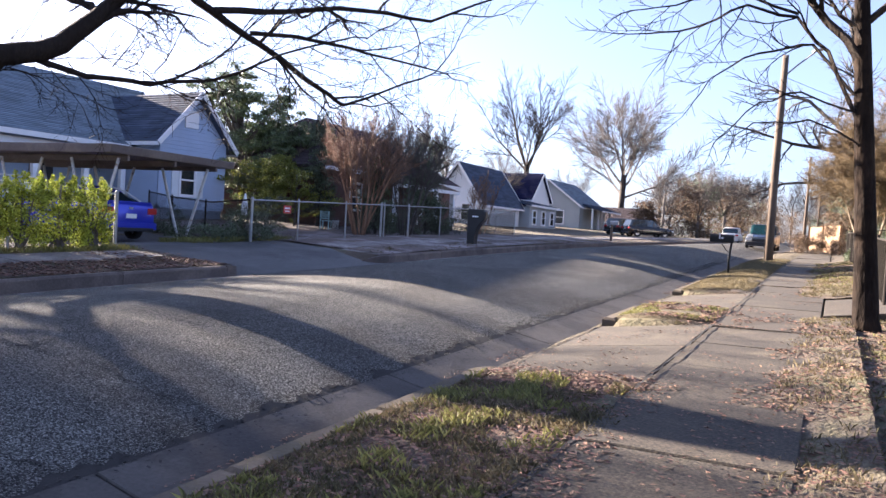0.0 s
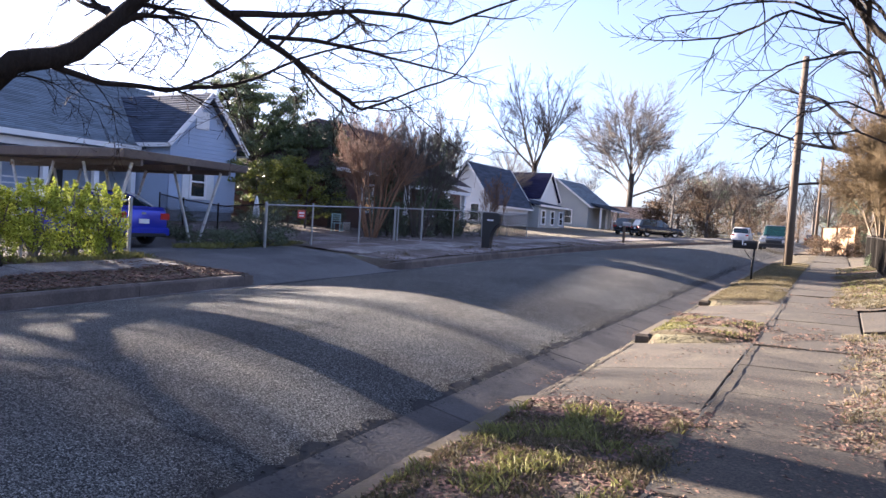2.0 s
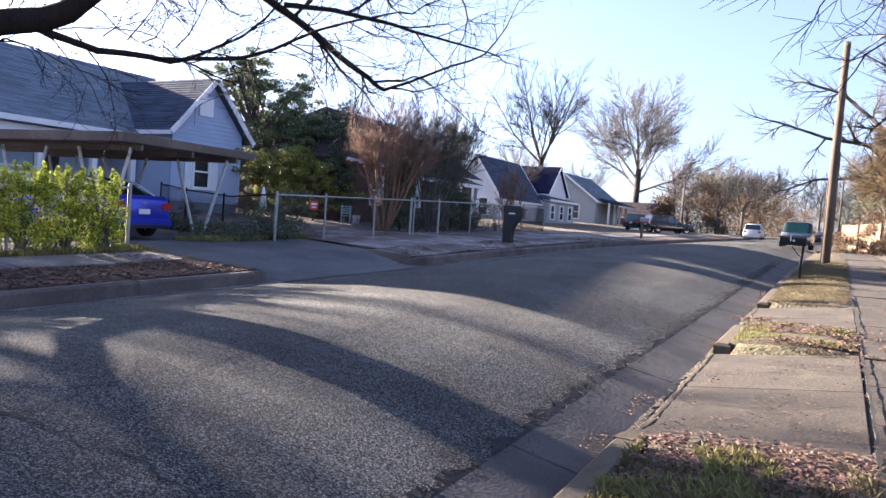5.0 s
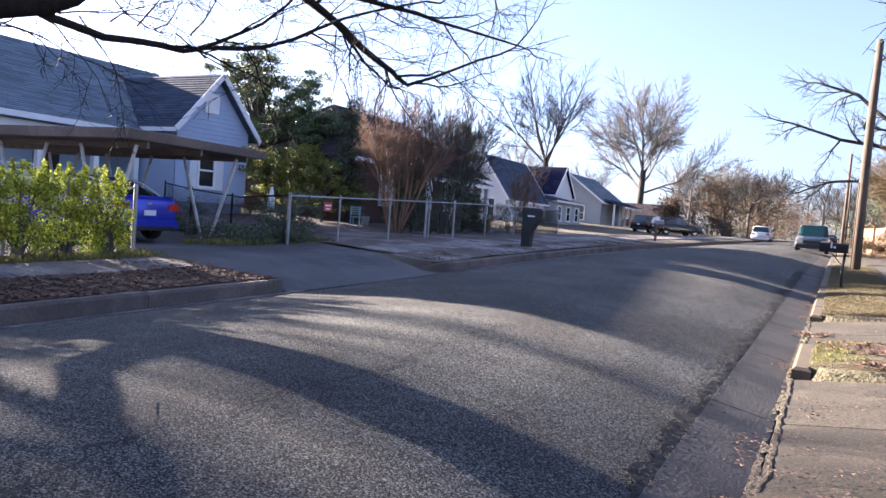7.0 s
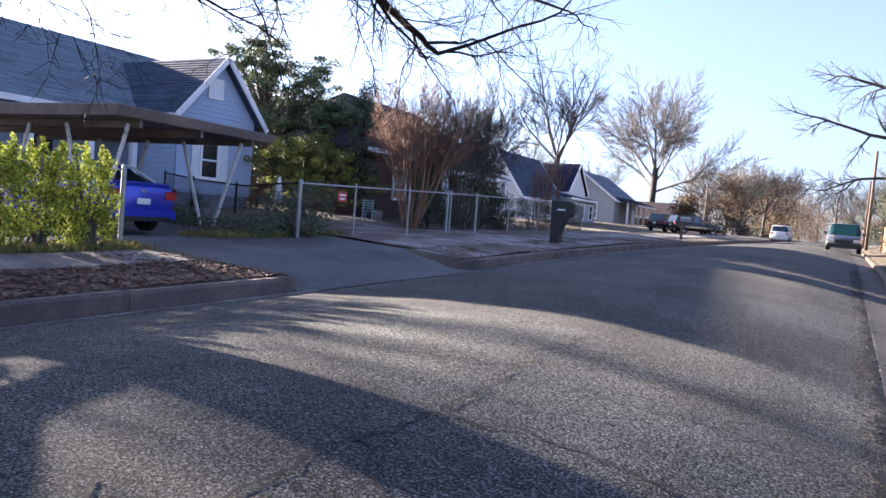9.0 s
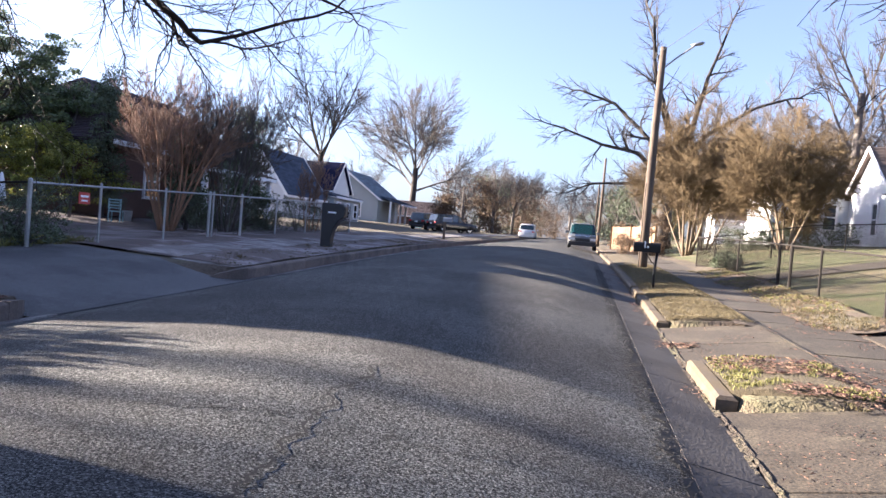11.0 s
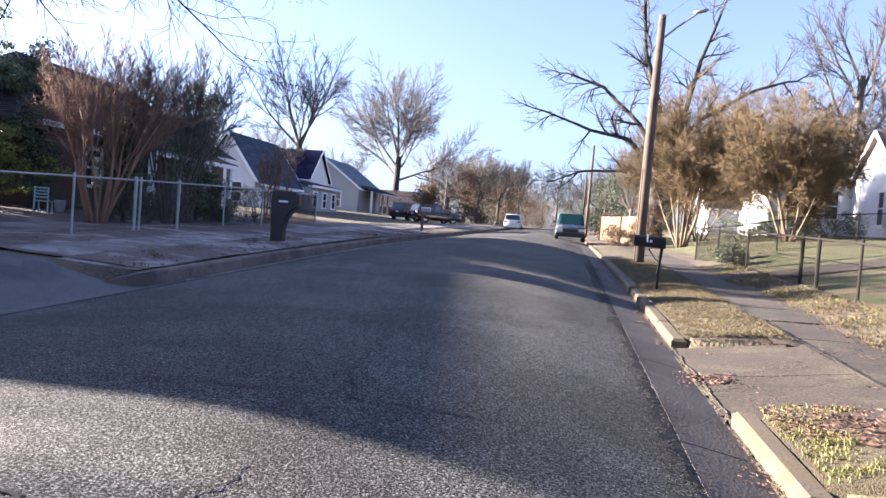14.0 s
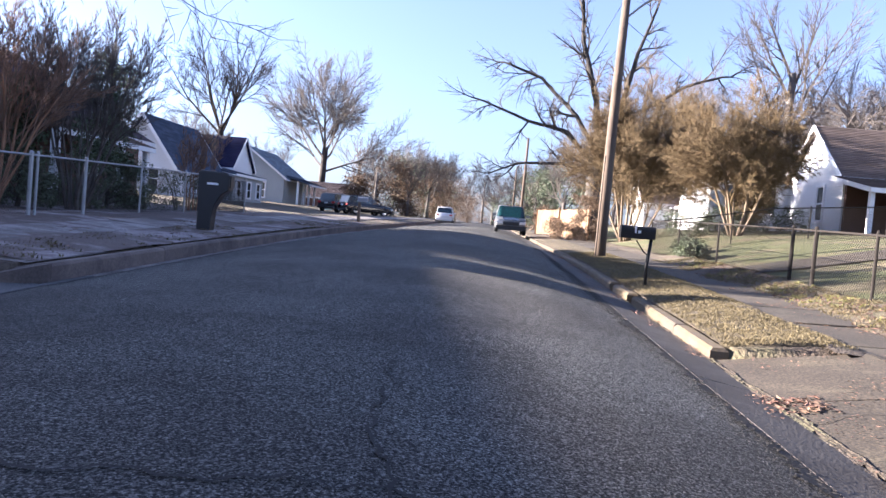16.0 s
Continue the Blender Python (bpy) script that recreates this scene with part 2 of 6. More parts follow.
FASCIA = material("brown_fascia", (0.14, 0.115, 0.108), rough=0.7, spread=0.25, scale=1.5, fine=20, bump=0.2, second=(0.2, 0.165, 0.145), second_scale=0.9, second_amount=0.3)
STEEL = material("galvanised_steel", (0.28, 0.285, 0.3), rough=0.45, metal=0.7, spread=0.2, scale=4, fine=40, bump=0.1)
STEEL_DARK = material("dark_steel", (0.024, 0.021, 0.019), rough=0.85, metal=0.0, spread=0.25, scale=4, fine=40, bump=0.1, spec=0.1)
WIRE_DARK = material("dark_wire", (0.01, 0.009, 0.008), rough=0.9, spread=0.3, bump=0, spec=0.05)
PAINTED_POST = material("chipped_white_paint", (0.6, 0.6, 0.6), rough=0.6, spread=0.2, scale=5, fine=40, bump=0.1, second=(0.25, 0.16, 0.1), second_scale=6, second_amount=0.25)
POLE_WOOD = material("weathered_pole", (0.1, 0.074, 0.053), rough=0.9, spread=0.3, scale=3, fine=20, bump=0.8, bump_scale=15, stretch=(4, 4, 0.2), second=(0.065, 0.047, 0.036), second_scale=0.6, second_amount=0.45)
BOARD = material("fence_board", (0.2, 0.125, 0.068), rough=0.85, spread=0.25, scale=2, fine=20, bump=0.4, stretch=(3, 3, 0.3), per_object=0.25)
BLACK_PLASTIC = material("black_plastic", (0.012, 0.012, 0.014), rough=0.45, spread=0.2, bump=0.05)
BLACK_METAL = material("black_painted_metal", (0.008, 0.0075, 0.0075), rough=0.5, spread=0.25, bump=0.05, spec=0.25)
CAR_BLUE = material("blue_car_paint", (0.045, 0.055, 0.46), rough=0.22, metal=0.3, spread=0.05, bump=0, spec=0.6)
CAR_SILVER = material("silver_car_paint", (0.62, 0.62, 0.63), rough=0.28, metal=0.3, spread=0.05, bump=0, spec=0.6)
CAR_GREY = material("grey_car_paint", (0.12, 0.125, 0.13), rough=0.28, metal=0.4, spread=0.05, bump=0, spec=0.6)
CAR_BLACK = material("black_car_paint", (0.012, 0.012, 0.014), rough=0.2, spread=0.05, bump=0, spec=0.6)
BONNET_NAVY = material("navy_bonnet", (0.02, 0.03, 0.06), rough=0.22, spread=0.05, bump=0, spec=0.6)
CAR_GLASS = material("car_glass", (0.015, 0.03, 0.035), rough=0.06, spread=0.1, bump=0, spec=0.9)
TEAL_GLASS = material("tinted_windscreen", (0.005, 0.025, 0.027), rough=0.15, spread=0.1, bump=0, spec=0.4)
TYRE = material("tyre_rubber", (0.015, 0.015, 0.015), rough=0.85, spread=0.2, bump=0.1)
RIM = material("alloy", (0.45, 0.45, 0.46), rough=0.35, metal=0.8, spread=0.1, bump=0)
RED_PLASTIC = material("red_lamp", (0.35, 0.02, 0.02), rough=0.25, spread=0.1, bump=0)
LAMP_CLEAR = material("clear_lamp", (0.6, 0.6, 0.6), rough=0.15, spread=0.1, bump=0)
SIGN_RED = material("red_sign", (0.4, 0.05, 0.04), rough=0.6, spread=0.15, bump=0.05)
PAINT_PALE = material("pale_paint", (0.62, 0.64, 0.66), rough=0.6, spread=0.15, bump=0.05)
PAINT_TEAL = material("pale_teal_paint", (0.30, 0.45, 0.46), rough=0.6, spread=0.15, bump=0.05)


# ---- mesh building ----
class Mesh:
    """Collects vertices and faces of one mesh."""

    def __init__(self):
        self.v, self.f = [], []

    def add(self, verts, faces):
        o = len(self.v)
        self.v.extend(tuple(map(float, p)) for p in verts)
        self.f.extend(tuple(o + i for i in f) for f in faces)
        return self

    def box(self, lo, hi, m=None):
        x0, y0, z0 = lo
        x1, y1, z1 = hi
        c = [Vector(p) for p in ((x0, y0, z0), (x1, y0, z0), (x1, y1, z0), (x0, y1, z0), (x0, y0, z1), (x1, y0, z1), (x1, y1, z1), (x0, y1, z1))]
        if m is not None:
            c = [m @ p for p in c]
        return self.add(c, [(0, 3, 2, 1), (4, 5, 6, 7), (0, 1, 5, 4), (1, 2, 6, 5), (2, 3, 7, 6), (3, 0, 4, 7)])

    def slab(self, lo, hi, c=0.015, m=None):
        """A box with chamfered upper edges."""
        x0, y0, z0 = lo
        x1, y1, z1 = hi
        k = [(x0, y0, z0), (x1, y0, z0), (x1, y1, z0), (x0, y1, z0), (x0, y0, z1 - c), (x1, y0, z1 - c), (x1, y1, z1 - c), (x0, y1, z1 - c),
             (x0 + c, y0 + c, z1), (x1 - c, y0 + c, z1), (x1 - c, y1 - c, z1), (x0 + c, y1 - c, z1)]
        k = [m @ Vector(p) for p in k] if m is not None else k
        return self.add(k, [(0, 3, 2, 1), (0, 1, 5, 4), (1, 2, 6, 5), (2, 3, 7, 6), (3, 0, 4, 7), (4, 5, 9, 8), (5, 6, 10, 9), (6, 7, 11, 10), (7, 4, 8, 11), (8, 9, 10, 11)])

    def loft(self, rings, cap=True, closed=True):
        n = len(rings[0])
        o = len(self.v)
        for r in rings:
            self.v.extend(tuple(map(float, p)) for p in r)
        for i in range(len(rings) - 1):
            for j in range(n if closed else n - 1):
                k = (j + 1) % n
                self.f.append((o + i * n + j, o + i * n + k, o + (i + 1) * n + k, o + (i + 1) * n + j))
        if cap:
            self.f.append(tuple(o + j for j in reversed(range(n))))
            self.f.append(tuple(o + (len(rings) - 1) * n + j for j in range(n)))
        return self

    def tube(self, pts, radii, sides=6, cap=True):
        pts = [Vector(p) for p in pts]
        radii = list(radii) if hasattr(radii, "__len__") else [radii] * len(pts)
        rings = []
        for i, p in enumerate(pts):
            d = (pts[min(i + 1, len(pts) - 1)] - pts[max(i - 1, 0)]).normalized()
            a = d.orthogonal().normalized() if i == 0 else (a - d * a.dot(d)).normalized()
            b = d.cross(a)
            rings.append([p + (a * math.cos(2 * math.pi * k / sides) + b * math.sin(2 * math.pi * k / sides)) * radii[i] for k in range(sides)])
        return self.loft(rings, cap)

    def extrude(self, outline, depth, m):
        """An outline in x, z of m's frame, as thick as depth along its y."""
        a = [m @ Vector((x, 0, z)) for x, z in outline]
        b = [m @ Vector((x, depth, z)) for x, z in outline]
        return self.loft([a, b])

    def data(self, name, mat, smooth=False):
        me = bpy.data.meshes.new(name)
        me.from_pydata(self.v, [], self.f)
        me.materials.append(mat)
        if smooth:
            me.polygons.foreach_set("use_smooth", [True] * len(me.polygons))
        me.update()
        return me


def part(name, mesh, mat, parent=None, label="", smooth=False, bevel=0.0, at=None):
    """Links a mesh as one object, under a thing or part where one is given."""
    ob = new(name, mesh.data(name, mat, smooth) if isinstance(mesh, Mesh) else mesh)
    if parent is not None:
        ob.parent = parent
    if at is not None:
        ob.matrix_local = at
    if label:
        ob["label"] = label
    if bevel:
        mod = ob.modifiers.new("edge", "BEVEL")
        mod.width, mod.segments, mod.limit_method = bevel, 2, "ANGLE"
    return ob


def empty(name, m, label, category, group="", kind=""):
    ob = new(name)
    ob.matrix_world = m
    ob.empty_display_size = 0.2
    return tagged(ob, label, category, group, kind)


def sheet(xs, ys, height):
    me = Mesh()
    nx = len(xs)
    for y in ys:
        for x in xs:
            me.v.append((float(x), float(y), float(height(x, y))))
    for j in range(len(ys) - 1):
        for i in range(nx - 1):
            me.f.append((j * nx + i, j * nx + i + 1, (j + 1) * nx + i + 1, (j + 1) * nx + i))
    return me


def spans(*pieces):
    out = []
    for a, b, step in pieces:
        out += list(np.arange(a, b, step))
    return out + [pieces[-1][1]]


# ---- ground, road, kerbs ----
def relief(x, y):
    return 0.03 * noise.noise(Vector((x * 0.9, y * 0.9, 0))) + 0.012 * noise.noise(Vector((x * 4, y * 4, 3)))


DRIVES_RIGHT = ((8.35, 12.5), (14.55, 17.95))
DRIVE_LEFT = (12.75, 17.85)


def drive_height(x, y):
    """The asphalt drive, falling to the road's edge."""
    u = min(1, max(0, (x + 9.4) / 1.95))
    return G(min(x, -7.7), y) + 0.006 - 0.2 * u * u * (3 - 2 * u) * 1.05


def ground_height(x, y):
    z = G(x, y)
    if -7.72 < x < 0.17 or 1.67 < x < 2.94:
        return z - 0.3
    if 0.17 <= x <= 1.6 and any(a + 0.1 < y < b - 0.1 for a, b in DRIVES_RIGHT):
        return z - 0.3
    if x <= -7.72 and x > -13 and DRIVE_LEFT[0] < y < DRIVE_LEFT[1]:
        return drive_height(x, y) - 0.06
    return z + (relief(x, y) if abs(x) < 40 else 0)


gx = spans((-900, -100, 200), (-100, -40, 15), (-40, -18, 2), (-18, -7.8, 0.3), (-7.8, -7.7, 0.05), (-7.7, 0.12, 0.98), (0.12, 1.62, 0.15), (1.62, 1.66, 0.02), (1.66, 2.9, 0.4), (2.9, 3.0, 0.05), (3.0, 10, 0.3), (10, 40, 3), (40, 100, 15), (100, 900.1, 200))
gy = spans((-300, -30, 45), (-30, 0, 3), (0, 26, 0.25), (26, 60, 1.0), (60, 220, 10), (220, 1500.1, 160))
tagged(part("ground", sheet(gx, gy, ground_height), SOIL, smooth=True), "winter ground of dry grass, soil and leaves beside the street", "ground", kind="structure")
rx = spans((-7.5, -6.9, 0.2), (-6.9, -0.5, 0.4))
road = tagged(part("road", sheet(rx, spans((-60, 0, 4), (0, 30, 0.5), (30, 100, 2), (100, 240, 10)), lambda x, y: G(max(x, -7.489), y) + 0.008 * noise.noise(Vector((x, y * 0.6, 0)))), ASPHALT, smooth=True),
              "worn cracked grey asphalt street with a high crown", "road", kind="structure")


def strip_piece(x0, x1, y0, y1, ztop, depth, c=0.015):
    """A piece whose top follows ztop(x, y) at its corners, chamfered."""
    me = Mesh()
    top, rim, low = [], [], []
    for x, y, sx, sy in ((x0, y0, 1, 1), (x1, y0, -1, 1), (x1, y1, -1, -1), (x0, y1, 1, -1)):
        z = ztop(x, y)
        low.append((x, y, z - depth))
        rim.append((x, y, z - c))
        top.append((x + sx * c, y + sy * c, z))
    return me.loft([low, rim, top])


rng = random.Random(4)
kerb_right = tagged(new("kerb"), "concrete kerb and gutter along the street", "kerb", kind="structure")
kerb_left = tagged(new("kerb"), "low concrete kerb beside fallen leaves", "kerb", kind="structure")


def kerb_run(parent, x0, x1, y0, y1, step, top, mat=KERB):
    """Stones laid end to end, their edges worn round."""
    y = y0
    while y < y1 - 0.05:
        e = min(y + step, y1)
        if y1 - e < 0.4:
            e = y1
        lift = rng.uniform(-0.008, 0.008)
        part("kerb_stone", strip_piece(x0, x1, y + 0.006, e - 0.006, lambda x, yy: top(x, yy) + lift, 0.4, 0.035), mat, parent)
        y = e


def top_right(x, y):
    return along(y) + 0.005


def top_left(x, y):
    return along(y) + 0.195


for a, b in ((-20, 8.0), (12.6, 14.5), (18.0, 22.3), (22.7, 24.1), (24.5, 110)):
    kerb_run(kerb_right, 0.0, 0.2, a, b, 1.55 if a < 20 else 3.0, top_right)
for a, b in ((-20, 12.4), (18.3, 110)):
    kerb_run(kerb_left, -7.68, -7.5, a, b, 3.0, top_left, KERB_LEFT)


def kerb_return(parent, cx, cy, r, a0, a1, zf, end_drop, mat=KERB):
    """A quarter turn of kerb whose top sinks into the drive."""
    me = Mesh()
    rings = []
    for i in range(7):
        u = i / 6
        a = radians(a0 + (a1 - a0) * u)
        ring = []
        for rr, dz in ((r, -0.35), (r, 0), (r - 0.15, 0), (r - 0.15, -0.35)):
            x, y = cx + rr * math.cos(a), cy + rr * math.sin(a)
            ring.append((x, y, zf(y) - end_drop * u * u + dz))
        rings.append(ring)
    me.loft(rings)
    part("kerb_stone", me, mat, parent)


kerb_return(kerb_right, 0.5, 8.0, 0.5, 180, 95, lambda y: along(y) + 0.005, 0.03)
kerb_return(kerb_left, -8.1, 12.4, 0.6, 0, 80, lambda y: along(y) + 0.195, 0.16, KERB_LEFT)
kerb_return(kerb_left, -8.1, 18.3, 0.6, 0, -80, lambda y: along(y) + 0.195, 0.16, KERB_LEFT)

# gutter pan
gutter = tagged(new("gutter"), "stained concrete gutter pan between asphalt and kerb", "gutter", kind="structure")
y = -20.0
while y < 110:
    step = 3.05
    part("gutter_slab", strip_piece(-0.56, -0.002, y + 0.008, y + step - 0.008, lambda x, yy: along(yy) + np.interp(x, [-.56, -.12, 0], [-.025, -.128, -.125]), 0.2, 0.008), GUTTER, gutter)
    y += step

# pavement on the camera's side
pavement = tagged(new("pavement"), "old concrete pavement slabs with leaf-filled joints", "pavement", kind="structure")
y = -12.0
while y < 100:
    step = 1.52 if y < 50 else 6.0
    t1, t2 = rng.uniform(-0.012, 0.014), rng.uniform(-0.01, 0.01)
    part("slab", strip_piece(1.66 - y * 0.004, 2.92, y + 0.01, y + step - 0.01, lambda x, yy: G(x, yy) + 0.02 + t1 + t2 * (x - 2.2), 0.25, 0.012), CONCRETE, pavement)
    y += step
# drive aprons between gutter and pavement
for a, b in DRIVES_RIGHT:
    n = 2
    for k in range(n):
        y0, y1 = a + (b - a) * k / n, a + (b - a) * (k + 1) / n
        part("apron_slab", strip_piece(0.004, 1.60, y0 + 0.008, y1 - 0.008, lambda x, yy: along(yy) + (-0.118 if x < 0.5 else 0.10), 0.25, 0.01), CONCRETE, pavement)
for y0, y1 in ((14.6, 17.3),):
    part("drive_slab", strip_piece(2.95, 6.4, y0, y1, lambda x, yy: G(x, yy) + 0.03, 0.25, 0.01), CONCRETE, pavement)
part("gate_slab", strip_piece(2.95, 3.7, 24.0, 25.5, lambda x, yy: G(x, yy) + 0.05, 0.25, 0.02), CONCRETE, pavement)
# pavement across the street
far_pavement = tagged(new("pavement"), "narrow concrete pavement half covered in leaves", "pavement", kind="structure")
y = -12.0
while y < 100:
    step = 1.52 if y < 45 else 6.0
    if not DRIVE_LEFT[0] - 1.2 < y < DRIVE_LEFT[1]:
        t1 = rng.uniform(-0.012, 0.012)
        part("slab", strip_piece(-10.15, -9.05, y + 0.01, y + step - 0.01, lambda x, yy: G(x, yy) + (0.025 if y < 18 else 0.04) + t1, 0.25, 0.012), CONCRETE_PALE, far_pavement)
    y += step
# asphalt drive of the blue house
drive = sheet(spans((-21, -11, 1.0), (-11, -7.46, 0.2)), spans((12.7, 18.05, 0.4),), drive_height)
tagged(part("driveway", drive, ASPHALT_DARK, smooth=True), "dark asphalt driveway running up to the carport", "driveway", kind="structure")
# dusty front yard behind the fence, and the bare verge before it
yard = sheet(spans((-21, -11.0, 0.5), (-11.0, -7.69, 0.2)), spans((18.3, 42, 0.3),), lambda x, y: G(x, y) + 0.028 + 0.03 * noise.noise(Vector((x * 0.7, y * 0.5, 7))) + 0.01 * noise.noise(Vector((x * 4, y * 4, 3))))
tagged(part("front_yard", yard, YARD, smooth=True), "dusty pale worn yard and verge round the fence", "yard", kind="structure")
# narrow pale gutter lip at the foot of the far kerb
lip = tagged(new("gutter"), "narrow pale concrete gutter lip at the far kerb", "gutter", kind="structure")
y = -20.0
while y < 60:
    part("gutter_slab", strip_piece(-7.498, -7.36, y + 0.006, y + 2.994, lambda x, yy: along(yy) + np.interp(x, [-7.5, -7.36], [-.015, .0]), 0.15, 0.006), CONCRETE_PALE if y < 12 or y > 17.9 else ASPHALT_DARK, lip)
    y += 3.0

# ---- trees ----
def branch_points(r, base, d, length, n, wander, lift):
    pts = [Vector(base)]
    d = Vector(d).normalized()
    for _ in range(n):
        d = (d + Vector((r.gauss(0, wander), r.gauss(0, wander), r.gauss(0, wander) + lift))).normalized()
        pts.append(pts[-1] + d * (length / n))
    return pts


def side_dir(r, d, angle):
    a = d.orthogonal().normalized()
    a = Matrix.Rotation(r.uniform(0, 2 * math.pi), 3, d) @ a
    return (d * math.cos(angle) + a * math.sin(angle)).normalized()


class Growth:
    """Grows limbs and twigs into a trunk mesh and a crown mesh."""

    def __init__(self, seed, levels, ratio=0.62, angle=(0.45, 0.9), kids=(4, 6), wander=0.12, lift=0.03, thin=0.01, sides=(9, 6, 4, 3, 3, 3), solid=1, steps=(8, 6, 5, 4, 3, 2)):
        self.r = random.Random(seed)
        self.levels, self.ratio, self.angle, self.kids, self.wander, self.lift, self.thin = levels, ratio, angle, kids, wander, lift, thin
        self.sides, self.solid, self.steps = sides, solid, steps
        self.wood, self.twigs, self.tips = Mesh(), Mesh(), []

    def grow(self, base, d, length, radius, level=0, start=0.35):
        n = self.steps[min(level, len(self.steps) - 1)]
        pts = branch_points(self.r, base, d, length, n, self.wander * (0.5 if level == 0 else 1), self.lift)
        self.limb(pts, radius, level, start, length)

    def limb(self, pts, radius, level, start, length):
        end = max(self.thin * 0.6, radius * (0.35 if level < self.levels else 0.4))
        n = len(pts) - 1
        radii = [radius + (end - radius) * (i / n) for i in range(n + 1)]
        (self.wood if level <= self.solid else self.twigs).tube(pts, radii, self.sides[min(level, len(self.sides) - 1)], cap=level < 2)
        if level >= self.levels:
            self.tips.append(pts[-1])
            return
        count = self.r.randint(*self.kids)
        for k in range(count):
            u = start + (1 - start) * (k + self.r.random() * 0.8) / count
            i = min(int(u * n), n - 1)
            p = pts[i].lerp(pts[i + 1], u * n - i)
            d = (pts[i + 1] - pts[i]).normalized()
            rad = max(self.thin, (radius + (end - radius) * u) * self.r.uniform(0.5, 0.72))
            self.grow(p, side_dir(self.r, d, self.r.uniform(*self.angle)), length * self.ratio * self.r.uniform(0.65, 1.15) * (1.1 - 0.35 * u), rad, level + 1, 0.2)
        self.grow(pts[-1], pts[-1] - pts[-2], length * self.ratio * 0.8, max(self.thin, end), level + 1, 0.2)


def bare_tree(name, label, growth, m, wood, twig, group=""):
    root = empty(name, m, label, "tree", group)
    part("trunk", growth.wood, wood, root, smooth=True)
    part("crown", growth.twigs, twig, root)
    return root


def vase_growth(seed, stems, height, spread, levels=3, kids=(4, 5), radius=0.07, thin=0.006, lift=0.05, ratio=0.5, angle=(0.25, 0.6), start=0.45):
    """A shrub-like tree of several stems from one foot."""
    g = Growth(seed, levels, ratio=ratio, angle=angle, kids=kids, wander=0.1, lift=lift, thin=thin, sides=(6, 5, 3, 3, 3), steps=(8, 5, 4, 2, 1), solid=0)
    g.stems = []
    for k in range(stems):
        g.wood = Mesh()
        g.stems.append(g.wood)
        a = 2 * math.pi * (k + g.r.random() * 0.6) / stems
        s = spread * g.r.uniform(0.5, 1.0)
        g.grow((0.18 * math.cos(a), 0.18 * math.sin(a), -0.1), (s * math.cos(a), s * math.sin(a), 1), height * g.r.uniform(0.5, 0.62), radius * g.r.uniform(0.7, 1.1), 0, start)
    return g


def leaf_cloud(seed, clumps, per, leaf, mesh=None, droop=0.0, narrow=0.5):
    """Small pointed leaves scattered through the clumps (centre, radii)."""
    r = random.Random(seed)
    me = mesh or Mesh()
    for c, rad in clumps:
        for _ in range(per):
            v = Vector((r.gauss(0, 1), r.gauss(0, 1), r.gauss(0, 1))).normalized() * (r.random() ** 0.4)
            p = Vector((c[0] + v.x * rad[0], c[1] + v.y * rad[1], c[2] + v.z * rad[2]))
            d = Vector((r.gauss(0, 1), r.gauss(0, 1), r.gauss(0, 0.7) - droop)).normalized()
            s = d.cross(Vector((r.gauss(0, 1), r.gauss(0, 1), r.gauss(0, 1)))).normalized()
            l = leaf * r.uniform(0.6, 1.3)
            me.add((p - d * l * 0.5, p + s * l * narrow * 0.5, p + d * l * 0.5, p - s * l * narrow * 0.5), [(0, 1, 2, 3)])
    return me


def at(x, y, rz=0.0, sink=0.0, s=1.0):
    return pose(x, y, G(x, y) - sink, 0, 0, rz) @ Matrix.Scale(s, 4)

# the old tree across the street, whose limbs reach over the road
old = Growth(11, 6, ratio=0.55, angle=(0.35, 1.0), kids=(5, 6), wander=0.2, lift=0.0, thin=0.0045, sides=(10, 7, 6, 4, 3, 3, 3), solid=3, steps=(8, 7, 6, 6, 5, 4, 3))


def waypoints(growth, way, radius, level, origin, start=0.25, stretch=0.62):
    """A limb that bends through a few places, with side branches."""
    pts = [Vector(p) - Vector(origin) for p in way]
    fine = [pts[0]]
    for a, b in zip(pts, pts[1:]):
        for u in (0.34, 0.67, 1.0):
            fine.append(a.lerp(b, u) + Vector([growth.r.gauss(0, 0.02) for _ in range(3)]))
    length = sum((b - a).length for a, b in zip(fine, fine[1:]))
    growth.limb(fine, radius, level, start, length * stretch)


ox, oy = -10.4, 8.82
oz = G(ox, oy)
o = (ox, oy, oz)
old.wood.tube([(0, 0, -0.2), (0, 0, 0.3), (0, -0.03, 1.2), (0.05, -0.15, 2.4), (0.2, -0.45, 3.6), (0.6, -1.3, 5.0), (1.2, -2.8, 7.0), (1.2, -3.2, 8.5)], [0.6, 0.48, 0.44, 0.42, 0.36, 0.27, 0.2, 0.12], 12)
waypoints(old, [(-10.3, 8.3, 1.65), (-9.7, 7.5, 1.6), (-9.5, 7.06, 1.73), (-9.34, 6.84, 1.84), (-9.2, 6.6, 1.95), (-8.8, 6.0, 2.5), (-8.0, 5.2, 3.4)], 0.14, 3, o, 0.5)
waypoints(old, [(-10.35, 8.55, 2.2), (-9.3, 8.1, 2.9), (-8.4, 8.3, 3.5), (-8.1, 9.1, 3.85), (-7.9, 9.6, 4.4), (-7.7, 10.2, 5.2), (-7.4, 11.2, 6.6)], 0.24, 2, o, 0.55)
waypoints(old, [(-8.3, 8.7, 3.6), (-7.95, 9.5, 3.42), (-7.7, 10.5, 3.5), (-7.4, 11.7, 3.8), (-7.1, 13.2, 4.6), (-6.6, 15.0, 5.4)], 0.065, 3, o)
